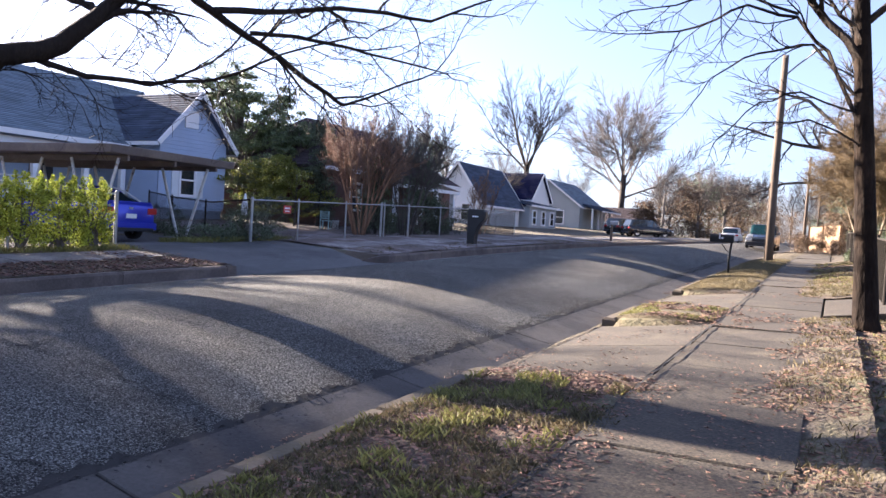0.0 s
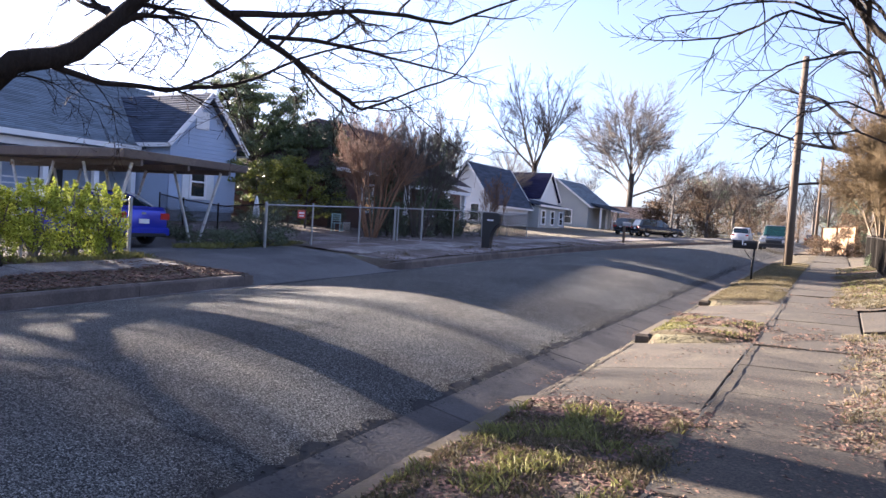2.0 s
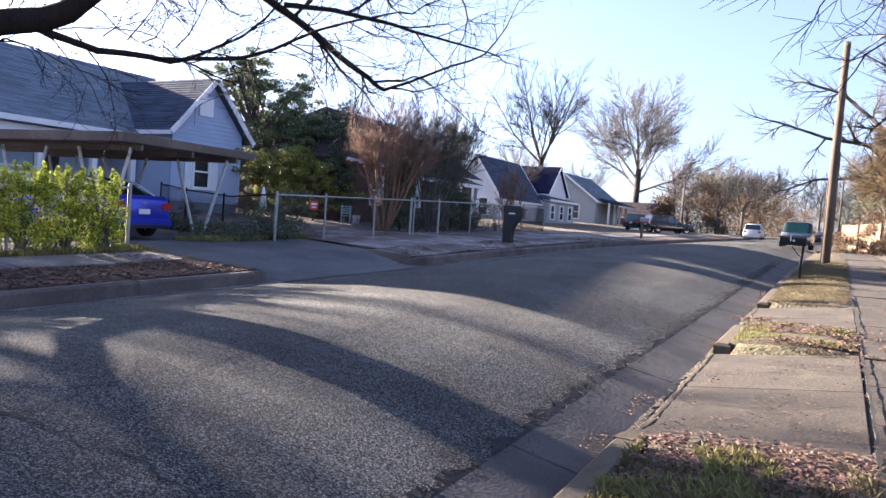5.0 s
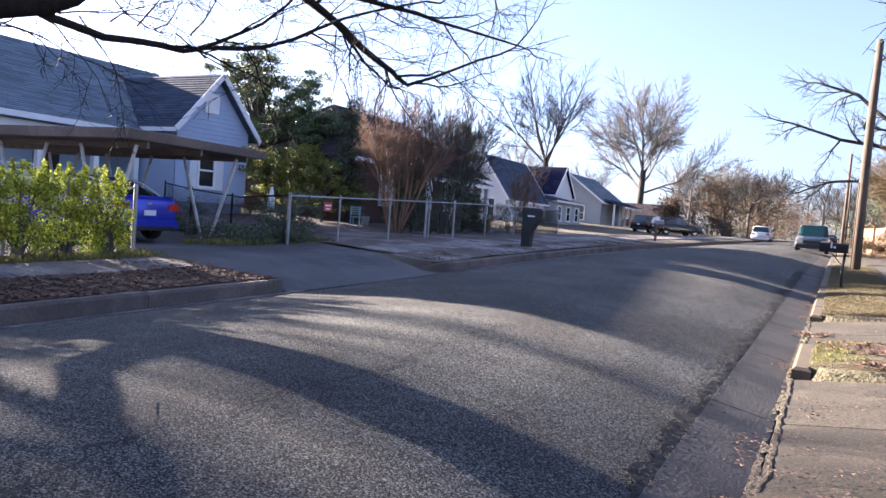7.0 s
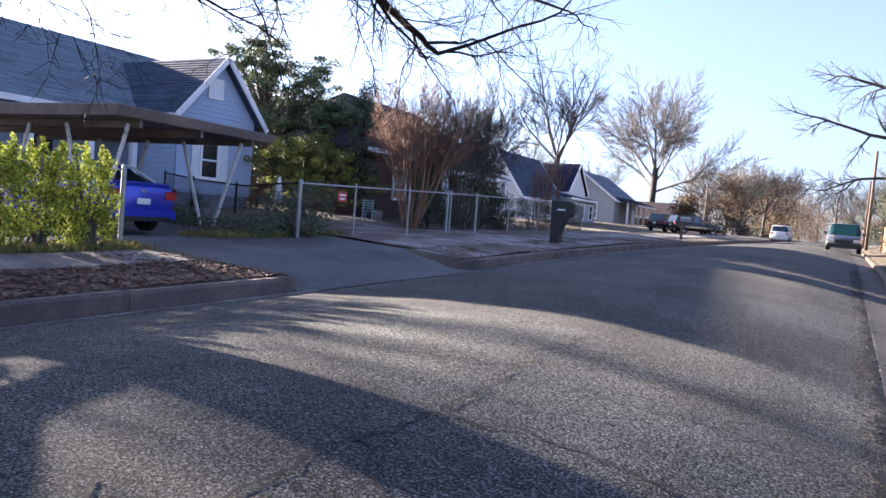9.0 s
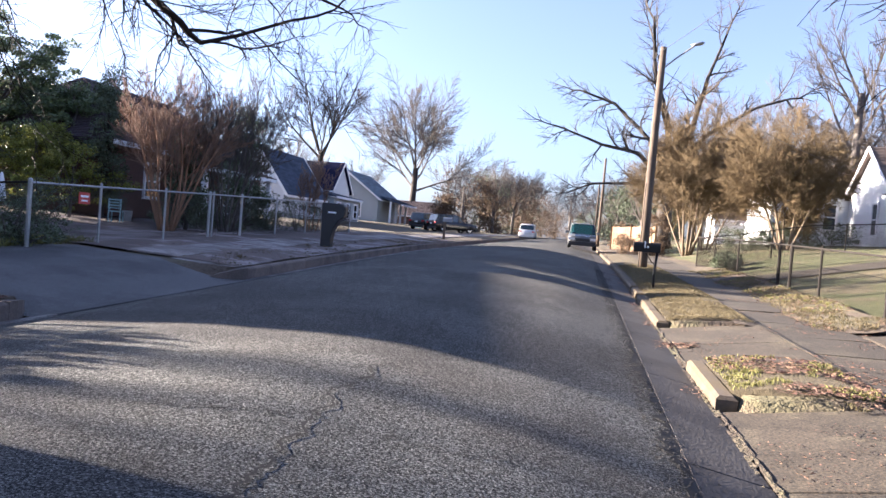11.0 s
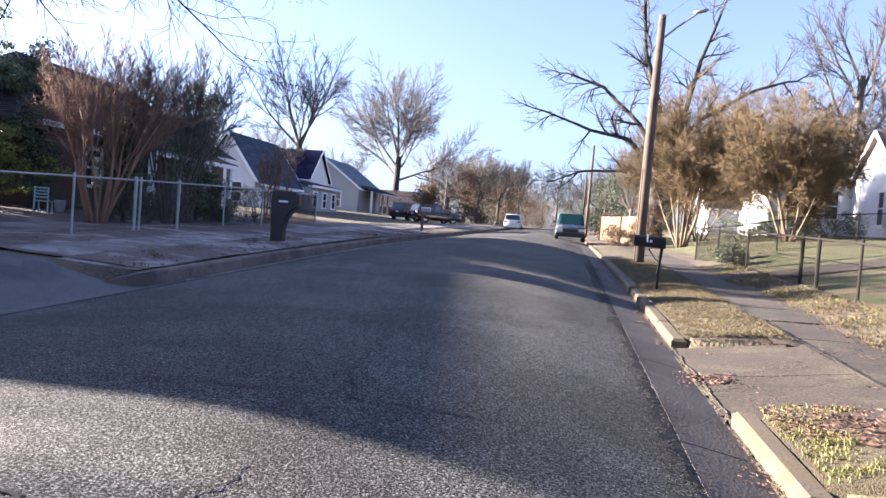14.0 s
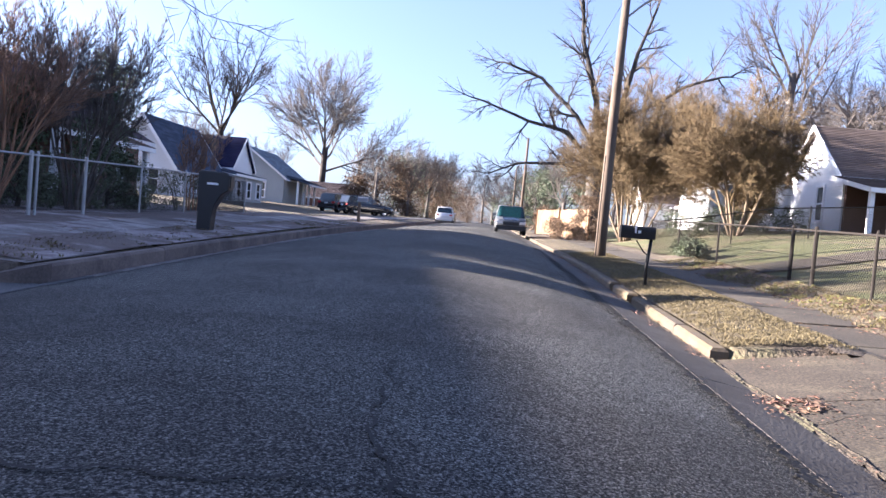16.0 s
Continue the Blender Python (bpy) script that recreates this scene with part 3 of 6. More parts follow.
waypoints(old, [(-7.8, 9.9, 4.8), (-6.9, 10.7, 4.7)], 0.055, 5, o)
waypoints(old, [(-7.7, 10.7, 5.5), (-7.5, 11.7, 5.05), (-7.4, 12.9, 4.75), (-7.35, 14.8, 4.2), (-7.25, 15.6, 4.0), (-6.3, 16.8, 4.7)], 0.09, 3, o, 0.3)
waypoints(old, [(-7.5, 11.7, 5.1), (-7.2, 13.3, 5.5), (-6.5, 15.0, 5.95), (-5.7, 16.7, 6.1), (-4.7, 18.1, 7.0)], 0.085, 3, o)
waypoints(old, [(-7.4, 12.6, 4.9), (-6.9, 14.1, 5.1), (-6.5, 15.3, 5.1), (-5.6, 17.1, 5.0)], 0.06, 3, o)
waypoints(old, [(-7.5, 11.0, 6.2), (-7.0, 13.0, 6.6), (-6.2, 15.2, 7.2), (-5.5, 17.5, 7.6)], 0.09, 3, o)
waypoints(old, [(-9.6, 7.0, 5.6), (-10.5, 8.0, 7.2), (-11.0, 11.0, 8.6)], 0.16, 2, o)
waypoints(old, [(-9.2, 5.6, 7.0), (-7.0, 4.5, 8.2), (-4.5, 3.0, 9.2)], 0.14, 2, o)
waypoints(old, [(-9.2, 5.6, 8.0), (-9.4, 7.5, 9.6), (-8.0, 10.0, 11.0)], 0.12, 2, o)
waypoints(old, [(-10.1, 8.0, 4.2), (-7.4, 4.6, 5.2), (-5.6, 2.8, 5.6), (-3.5, 1.0, 6.2)], 0.15, 2, o)
for a, b, n in (((-9.3, 8.1, 2.9), (-8.2, 8.9, 3.75), 5), ((-8.2, 8.9, 3.6), (-7.4, 11.7, 3.8), 10), ((-7.4, 11.7, 3.8), (-6.8, 14.4, 5.0), 7), ((-8.1, 9.1, 3.85), (-7.5, 11.0, 6.2), 7), ((-7.6, 11.2, 5.3), (-7.3, 15.2, 4.1), 7)):
    for k in range(n):
        base = Vector(a).lerp(Vector(b), (k + old.r.random()) / n) - Vector(o)
        old.grow(base, (old.r.uniform(-0.2, 0.8), old.r.uniform(0.1, 1.0), old.r.uniform(-0.5, 0.9)), old.r.uniform(0.9, 1.9), 0.014, 4, 0.2)
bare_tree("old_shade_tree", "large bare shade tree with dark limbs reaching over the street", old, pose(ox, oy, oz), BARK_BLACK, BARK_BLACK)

# kerbside tree beside the pavement
g = Growth(23, 5, ratio=0.55, angle=(0.4, 1.0), kids=(5, 7), wander=0.15, lift=0.01, thin=0.005, sides=(10, 6, 5, 3, 3, 3), solid=2, steps=(8, 7, 6, 5, 4, 3))
z0 = (0, 0, 0)
g.wood.tube([(0.05, 0, -0.25), (0.02, 0, 0.15), (-0.05, 0, 1.2), (-0.2, -0.05, 3.0), (-0.33, -0.1, 4.6), (-0.4, -0.15, 6.2), (-0.3, 0.0, 8.6)], [0.26, 0.17, 0.14, 0.12, 0.095, 0.07, 0.03], 10)
waypoints(g, [(-0.3, -0.1, 3.7), (-0.9, -0.5, 4.4), (-1.5, -0.8, 5.2), (-1.9, -1.0, 6.3)], 0.07, 3, z0)
waypoints(g, [(-0.35, -0.1, 4.9), (-1.2, -0.6, 5.0), (-1.9, -1.0, 4.75), (-2.7, -1.4, 4.55)], 0.05, 3, z0, 0.3, 0.75)
waypoints(g, [(-0.9, -0.5, 4.4), (-1.9, -1.0, 5.3), (-2.9, -1.5, 5.15), (-3.9, -2.0, 5.3)], 0.05, 3, z0, 0.25, 0.7)
waypoints(g, [(-0.35, -0.1, 5.4), (0.8, 0.5, 6.4), (2.2, 1.2, 7.2)], 0.07, 3, z0)
waypoints(g, [(-0.25, -0.1, 4.2), (0.4, 0.2, 4.9), (1.0, 0.6, 6.0)], 0.06, 3, z0)
waypoints(g, [(-0.4, -0.1, 5.6), (-1.2, 0.6, 6.8), (-2.4, 1.2, 7.6)], 0.06, 3, z0)
waypoints(g, [(-0.35, 0.0, 6.5), (0.3, 1.0, 7.6), (0.6, 2.2, 8.4)], 0.05, 3, z0)
tz = (3.5, 13.25, G(3.5, 13.25))
for way, rad in (([(3.3, 13.2, 3.0), (2.8, 12.85, 3.98), (2.43, 12.6, 4.43), (1.82, 12.35, 4.55), (1.22, 12.1, 4.28), (0.6, 11.85, 4.14)], 0.045), ([(3.25, 13.2, 3.4), (2.65, 12.85, 4.1), (2.18, 12.6, 4.03), (1.65, 12.35, 3.78), (1.31, 12.1, 3.39)], 0.035),
                 ([(3.3, 13.2, 3.2), (2.56, 12.85, 3.46), (2.02, 12.6, 3.31), (1.61, 12.35, 2.81)], 0.028), ([(3.2, 13.1, 4.2), (2.82, 12.85, 4.66), (2.53, 12.6, 4.95)], 0.05),
                 ([(2.43, 12.7, 4.5), (1.52, 12.85, 4.9), (0.8, 12.6, 4.73), (0.21, 12.35, 4.62)], 0.035), ([(3.35, 13.2, 2.7), (2.79, 12.85, 3.07), (2.4, 12.6, 3.0), (1.99, 12.35, 3.0), (1.75, 12.1, 2.74)], 0.025)):
    waypoints(g, way, rad * 0.75, 3, tz, 0.25, 0.5)
bare_tree("street_tree", "bare tree with bark darkened as if shaded, standing in leaf litter by the pavement", g, at(3.45, 13.25, 0), BARK_SHADED, BARK_BLACK)


# ---- houses ----
def shingle_plane(me, a, b, c, d, course=0.15, tab=0.9, seed=1):
    """Overlapping courses between the eave a-b and the ridge d-c."""
    a, b, c, d = map(Vector, (a, b, c, d))
    n = max(3, int((d - a).length / course))
    nrm = (b - a).cross(d - a).normalized()
    if nrm.z < 0:
        nrm = -nrm
    r = random.Random(seed)
    for i in range(n):
        u0, u1 = i / n, (i + 1.12) / n
        l0, r0 = a.lerp(d, u0), b.lerp(c, u0)
        l1, r1 = a.lerp(d, min(u1, 1)), b.lerp(c, min(u1, 1))
        m = max(1, int((r0 - l0).length / tab))
        cuts = [0] + [(k + r.uniform(-0.3, 0.3)) / m for k in range(1, m)] + [1]
        for p, q in zip(cuts, cuts[1:]):
            h = nrm * (0.03 + r.uniform(0, 0.008))
            low = nrm * 0.008
            me.add((l0.lerp(r0, p) + h, l0.lerp(r0, q) + h, l1.lerp(r1, q) + low, l1.lerp(r1, p) + low, l0.lerp(r0, p), l0.lerp(r0, q)), [(0, 1, 2, 3), (4, 5, 1, 0)])


def roof_slab(root, corners, mat, name="roof", thick=0.12, seed=1, label=""):
    """One roof slope: eave a, b, then ridge c, d."""
    a, b, c, d = map(Vector, corners)
    nrm = (b - a).cross(d - a).normalized()
    nrm = -nrm if nrm.z < 0 else nrm
    me = Mesh()
    low = [p - nrm * thick for p in (a, b, c, d)]
    me.loft([low, [a, b, c, d]])
    made = part(name, me, mat, root, label, at=Matrix.Translation(-root.location))
    tiles = Mesh()
    shingle_plane(tiles, a, b, c, d, seed=seed)
    tagged(part("shingles", tiles, mat, made), kind="stuff")
    return made


def siding_wall(root, p, q, z0, top, mat, name="wall", lap=0.17, thick=0.14, gable=None):
    """A clapboard wall from p to q seen on its right-hand side; gable: (place along the wall 0..1, height) of a peak."""
    p, q = Vector((*p, 0)), Vector((*q, 0))
    d = (q - p).normalized()
    nrm = Vector((d.y, -d.x, 0))
    me = Mesh()
    outline = [(0, z0), (1, z0), (1, top)] + ([(gable[0], gable[1])] if gable else []) + [(0, top)]
    front = [p.lerp(q, u) + Vector((0, 0, z)) for u, z in outline]
    me.loft([[v - nrm * thick for v in front], front])
    peak = gable[1] if gable else top
    n = max(2, int((peak - z0 - 0.12) / lap))
    rows = []
    for k in range(n + 1):
        z = z0 + 0.1 + (peak - 0.03 - z0 - 0.1) * k / n
        w = max(0, (z - top) / (gable[1] - top)) if gable else 0
        u0, u1 = (gable[0] * w, 1 - (1 - gable[0]) * w) if gable else (0, 1)
        l, r = p.lerp(q, u0) + Vector((0, 0, z)), p.lerp(q, u1) + Vector((0, 0, z))
        rows.append((l + nrm * 0.005, r + nrm * 0.005))
        if k < n:
            rows.append((l + nrm * 0.03, r + nrm * 0.03))
    me.loft(rows, cap=False, closed=False)
    return part(name, me, mat, root, at=Matrix.Translation(-root.location))


def beam(root, name, a, b, w, h, mat, parent=None, label=""):
    """A straight board from a to b, w across and h high."""
    a, b = Vector(a), Vector(b)
    d = (b - a)
    L = d.length
    d.normalize()
    s = d.cross(Vector((0, 0, 1)))
    s = Vector((1, 0, 0)) if s.length < 1e-3 else s.normalized()
    u = s.cross(d)
    m = Matrix((( s.x, d.x, u.x, a.x), (s.y, d.y, u.y, a.y), (s.z, d.z, u.z, a.z), (0, 0, 0, 1)))
    me = Mesh().box((-w / 2, 0, -h / 2), (w / 2, L, h / 2), m)
    base = parent or root
    return part(name, me, mat, base, label, at=Matrix.Translation(-root.location) if base is root else Matrix.Identity(4))


def house_window(root, centre, face, w, h, sashes=2, shutters=None, frame_mat=None):
    """A framed window on a wall that faces 'face' (degrees from +x)."""
    win = new("window")
    win.parent = root
    win.matrix_local = Matrix.Translation(Vector(centre) - root.location) @ pose(0, 0, 0, 0, 0, face + 90)
    fm = frame_mat or TRIM
    fr = Mesh()
    t = 0.09
    for lo, hi in (((-w / 2 - t, -0.07, -h / 2 - t), (-w / 2, 0.05, h / 2 + t)), ((w / 2, -0.07, -h / 2 - t), (w / 2 + t, 0.05, h / 2 + t)), ((-w / 2, -0.07, h / 2), (w / 2, 0.05, h / 2 + t)), ((-w / 2 - 0.05, -0.1, -h / 2 - t), (w / 2 + 0.05, 0.05, -h / 2))):
        fr.box(lo, hi)
    part("frame", fr, fm, win)
    for k in range(sashes):
        z0, z1 = -h / 2 + h * k / sashes, -h / 2 + h * (k + 1) / sashes
        part("pane", Mesh().box((-w / 2 + 0.03, -0.035 + 0.02 * k, z0 + 0.03), (w / 2 - 0.03, -0.025 + 0.02 * k, z1 - 0.03)), PANE, win)
        s = Mesh()
        for lo, hi in (((-w / 2, -0.05, z0), (w / 2, -0.01, z0 + 0.035)), ((-w / 2, -0.05, z1 - 0.035), (w / 2, -0.01, z1)), ((-w / 2, -0.05, z0), (-w / 2 + 0.035, -0.01, z1)), ((w / 2 - 0.035, -0.05, z0), (w / 2, -0.01, z1))):
            s.box(lo, hi)
        part("sash", s, fm, win)
    part("backing", Mesh().box((-w / 2, 0.0, -h / 2), (w / 2, 0.02, h / 2)), DARK, win)
    if shutters:
        for sx in (-1, 1):
            part("shutter", Mesh().slab((min(sx * (w / 2 + t + 0.02), sx * (w / 2 + t + 0.38)), -0.06, -h / 2 - t), (max(sx * (w / 2 + t + 0.02), sx * (w / 2 + t + 0.38)), -0.02, h / 2 + t), 0.008), shutters, win)
    return win


def gable_house(root, x0, x1, y0, y1, z0, eave, ridge, axis, wall, roof, over=0.35, seed=1, ends=True, trim=TRIM):
    """Walls, two roof slopes and bargeboards; the ridge runs along 'axis'."""
    if axis == "x":
        ym = (y0 + y1) / 2
        g = (0.5, ridge - 0.12)
        siding_wall(root, (x1, y0), (x1, y1), z0, eave, wall, gable=g)
        siding_wall(root, (x0, y1), (x0, y0), z0, eave, wall, gable=g)
        siding_wall(root, (x0, y0), (x1, y0), z0, eave, wall)
        siding_wall(root, (x1, y1), (x0, y1), z0, eave, wall)
        k = (ridge - eave) / ((y1 - y0) / 2)
        el = eave - over * k + 0.1
        for s, ye in ((0, y0 - over), (1, y1 + over)):
            roof_slab(root, ((x0 - over, ye, el), (x1 + over, ye, el), (x1 + over, ym, ridge), (x0 - over, ym, ridge)), roof, seed=seed + s)
            for xe in (x0 - over - 0.02, x1 + over + 0.02):
                beam(root, "bargeboard", (xe, ye, el - 0.06), (xe, ym, ridge - 0.06), 0.05, 0.2, trim)
            beam(root, "fascia", (x0 - over, ye, el - 0.08), (x1 + over, ye, el - 0.08), 0.04, 0.16, trim)
    else:
        xm = (x0 + x1) / 2
        g = (0.5, ridge - 0.12)
        siding_wall(root, (x0, y0), (x1, y0), z0, eave, wall, gable=g)
        siding_wall(root, (x1, y1), (x0, y1), z0, eave, wall, gable=g)
        siding_wall(root, (x1, y0), (x1, y1), z0, eave, wall)
        siding_wall(root, (x0, y1), (x0, y0), z0, eave, wall)
        k = (ridge - eave) / ((x1 - x0) / 2)
        el = eave - over * k + 0.1
        for s, xe in ((0, x0 - over), (1, x1 + over)):
            roof_slab(root, ((xe, y0 - over, el), (xe, y1 + over, el), (xm, y1 + over, ridge), (xm, y0 - over, ridge)), roof, seed=seed + s)
            for ye in (y0 - over - 0.02, y1 + over + 0.02):
                beam(root, "bargeboard", (xe, ye, el - 0.06), (xm, ye, ridge - 0.06), 0.05, 0.2, trim)
            beam(root, "fascia", (xe, y0 - over, el - 0.08), (xe, y1 + over, el - 0.08), 0.04, 0.16, trim)


def block(root, name, lo, hi, mat, bevel=0.0, label=""):
    return part(name, Mesh().box(lo, hi), mat, root, label, bevel=bevel, at=Matrix.Translation(-root.location))


# blue house
h1 = empty("house", pose(-24, 22, G(-22, 22)), "blue-grey clapboard cottage with white trim and a front gable", "house")
# cross gable in darker slate: the main ridge's cast shadow put into its colour
gable_house(h1, -27.5, -21.7, 22.65, 26.35, 1.35, 4.35, 6.42, "x", SIDING_BLUE, SHINGLE_SLATE, 0.36, 3)
block(h1, "foundation", (-27.4, 22.7, 0.2), (-21.76, 26.3, 1.37), BLOCK)
block(h1, "foundation", (-33, 16.4, 0.4), (-25.5, 22.6, 1.3), BLOCK)
block(h1, "porch_floor", (-25.5, 16.4, 0.4), (-23.4, 22.6, 1.35), CONCRETE)
siding_wall(h1, (-25.6, 16.0), (-25.6, 22.65), 1.3, 4.0, SIDING_BLUE)
siding_wall(h1, (-33.2, 16.0), (-25.6, 16.0), 1.3, 4.0, SIDING_BLUE, gable=(0.55, 7.1))
siding_wall(h1, (-25.6, 27.2), (-33, 27.2), 1.0, 4.0, SIDING_BLUE)
roof_slab(h1, ((-23.1, 15.2, 3.88), (-23.1, 22.9, 3.88), (-28.6, 27.4, 7.2), (-28.6, 15.2, 7.2)), SHINGLE, seed=8)
roof_slab(h1, ((-34.1, 27.4, 3.88), (-34.1, 15.2, 3.88), (-28.6, 15.2, 7.2), (-28.6, 27.4, 7.2)), SHINGLE, seed=9)
siding_wall(h1, (-28.4, 27.3), (-33, 27.3), 1.0, 4.0, SIDING_BLUE)
beam(h1, "fascia", (-23.1, 15.2, 3.78), (-23.1, 22.4, 3.78), 0.05, 0.2, TRIM)
beam(h1, "porch_beam", (-23.5, 16.2, 3.5), (-23.5, 22.5, 3.5), 0.16, 0.26, TRIM)
for yy in (16.5, 18.5, 20.6, 22.3):
    block(h1, "porch_column", (-23.6, yy - 0.11, 1.35), (-23.38, yy + 0.11, 3.4), TRIM, 0.02)
for yy in (17.6,):
    house_window(h1, (-25.57, yy, 2.55), 0, 0.85, 1.35)
door = block(h1, "door", (-25.6, 19.6, 1.36), (-25.53, 20.6, 3.4), DARK)
for k in range(4):
    beam(h1, "porch_rail", (-23.5, 16.5, 1.55 + 0.22 * k), (-23.5, 18.4, 1.55 + 0.22 * k), 0.05, 0.05, TRIM)
house_window(h1, (-21.67, 24.15, 2.6), 0, 0.78, 1.3, shutters=PAINT_PALE)
vent = block(h1, "gable_vent", (-21.72, 23.9, 4.84), (-21.62, 24.62, 5.6), TRIM, 0.01)

# carport
cp = empty("carport", pose(-16.5, 15.8, G(-16, 15.8)), "flat brown carport roof on slanted white posts", "carport")
off = Matrix.Translation(-cp.location)
part("roof", Mesh().loft([[(-21, 13.7, 2.66), (-12.86, 13.7, 2.64), (-12.86, 17.87, 2.62), (-21, 17.87, 2.64)], [(-21, 13.66, 2.92), (-12.8, 13.66, 2.86), (-12.8, 17.9, 2.82), (-21, 17.9, 2.86)]]), FASCIA, cp, at=off, bevel=0.02)
for yy in (14.3, 15.8, 17.3):
    beam(cp, "joist", (-21, yy, 2.58), (-12.95, yy, 2.56), 0.07, 0.14, FASCIA)
for yy in (14.2, 17.2):
    for xb, spread in ((-14.15, 0.95), (-17.3, 0.95), (-20.2, 0.7)):
        for s in (-1, 1):
            part("post", Mesh().tube([(xb + 0.12 * s, yy, G(xb, yy) - 0.05), (xb + spread * s, yy, 2.55)], 0.042, 8), PAINTED_POST, cp, at=off)

# brown house behind the trees
h2 = empty("house", pose(-23, 35, G(-22, 35)), "dark-roofed brick house with a porch, half hidden by trees", "house")
for a, b in (((-25.6, 29.6), (-18.6, 29.6)), ((-18.6, 29.6), (-18.6, 42.6)), ((-18.6, 42.6), (-25.6, 42.6)), ((-25.6, 42.6), (-25.6, 29.6))):
    siding_wall(h2, a, b, 1.0, 3.9, BRICK)
for k, plane in enumerate((((-18.1, 29.1, 3.8), (-18.1, 43.1, 3.8), (-22, 38.6, 6.6), (-22, 32.4, 6.6)), ((-26.1, 43.1, 3.8), (-26.1, 29.1, 3.8), (-22, 32.4, 6.6), (-22, 38.6, 6.6)),
                           ((-26.1, 29.1, 3.8), (-18.1, 29.1, 3.8), (-21.98, 32.4, 6.6), (-22.02, 32.4, 6.6)), ((-18.1, 43.1, 3.8), (-26.1, 43.1, 3.8), (-22.02, 38.6, 6.6), (-21.98, 38.6, 6.6)))):
    roof_slab(h2, plane, SHINGLE_MAUVE, seed=13 + k)
beam(h2, "fascia", (-18.1, 29.1, 3.72), (-18.1, 43.1, 3.72), 0.05, 0.18, PAINT_PALE)
roof_slab(h2, ((-16.2, 32.5, 3.3), (-16.2, 39.2, 3.3), (-18.3, 39.2, 3.95), (-18.3, 32.5, 3.95)), SHINGLE_BROWN, seed=15)
beam(h2, "fascia", (-16.2, 32.5, 3.2), (-16.2, 39.2, 3.2), 0.05, 0.18, PAINT_PALE)
block(h2, "porch_floor", (-18.6, 32.6, 0.4), (-16.4, 39, 1.3), CONCRETE)
for yy in (32.8, 34.9, 37, 39):
    block(h2, "porch_column", (-16.6, yy - 0.12, 1.3), (-16.38, yy + 0.12, 3.25), TRIM, 0.02)
for yy in (32.3, 38.6):
    house_window(h2, (-18.57, yy, 2.5), 0, 0.9, 1.3)

# white house
h3 = empty("house", pose(-26, 58, G(-26, 58)), "white clapboard house with a grey roof", "house")
gable_house(h3, -28.3, -23.8, 58.2, 66.8, 1.0, 3.75, 6.95, "y", SIDING_WHITE, SHINGLE_SLATE, 0.4, 21)
house_window(h3, (-25.2, 58.17, 2.6), -90, 0.8, 1.4)
# white cottage with a navy roof and a long front porch
h4 = empty("house", pose(-28, 76, G(-26, 76)), "white cottage with a very dark navy roof and a small porch", "house")
gable_house(h4, -32, -26.0, 75.2, 81.0, 1.1, 4.8, 7.7, "x", SIDING_WHITE, SHINGLE_NAVY, 0.3, 25)
house_window(h4, (-25.97, 76.8, 2.9), 0, 0.8, 1.6)
house_window(h4, (-25.97, 79.3, 2.9), 0, 0.8, 1.6)
gable_house(h4, -33, -26.6, 67.3, 75.0, 1.1, 4.0, 6.6, "y", SIDING_WHITE, SHINGLE_NAVY, 0.3, 27)
roof_slab(h4, ((-22.6, 67.0, 3.8), (-22.6, 75.0, 3.8), (-26.5, 75.0, 4.5), (-26.5, 67.0, 4.5)), SHINGLE_SLATE, seed=28)
beam(h4, "fascia", (-22.6, 67.0, 3.7), (-22.6, 75.0, 3.7), 0.06, 0.2, TRIM)
block(h4, "porch_room", (-26.5, 67.3, 1.0), (-22.9, 74.8, 3.65), SIDING_GREY)
for yy in (68.5, 71, 73.5):
    house_window(h4, (-22.87, yy, 2.6), 0, 0.9, 1.3)
# grey house
h5 = empty("house", pose(-29, 96, G(-26, 96)), "pale grey cottage with a long sloping roof and white porch", "house")
gable_house(h5, -34.8, -26.0, 92.5, 103.0, 1.0, 4.9, 8.2, "y", SIDING_GREY, SHINGLE, 0.4, 31)
house_window(h5, (-28.9, 92.47, 3.3), -90, 1.5, 1.7)
roof_slab(h5, ((-23.3, 93.5, 4.4), (-23.3, 102.5, 4.4), (-26.0, 102.5, 5.2), (-26.0, 93.5, 5.2)), SHINGLE_SLATE, seed=33)
beam(h5, "fascia", (-23.3, 93.5, 4.3), (-23.3, 102.5, 4.3), 0.06, 0.2, TRIM)
for yy in (93.8, 96.5, 99.2, 102):
    block(h5, "porch_column", (-24.8, yy - 0.12, 0.9), (-24.56, yy + 0.12, 4.6), TRIM, 0.02)
block(h5, "porch_floor", (-25.9, 93.5, 0.4), (-24.3, 102.4, 1.2), CONCRETE)
h5b = empty("house", pose(-24, 116, G(-24, 116)), "far brick house with a brown roof behind trees", "house")
gable_house(h5b, -32, -23, 112, 124, 0.9, 3.4, 5.8, "x", BRICK, SHINGLE_MAUVE, 0.4, 36)

# white house on the camera's side
h6 = empty("house", pose(18, 49, G(16, 49)), "bright white clapboard house with a steep brown gable roof", "house")
gable_house(h6, 14.0, 24.0, 45.4, 51.6, 2.35, 5.25, 7.9, "x", SIDING_WHITE, SHINGLE_BROWN, 0.3, 41)
block(h6, "foundation", (14.05, 45.5, 1.0), (23.9, 51.5, 2.37), BLOCK)
house_window(h6, (13.97, 47.6, 3.9), 180, 0.7, 1.7)
siding_wall(h6, (9.8, 51.7), (14.0, 51.7), 2.2, 5.3, SIDING_WHITE)
siding_wall(h6, (9.8, 58), (9.8, 51.7), 2.2, 5.3, SIDING_WHITE)
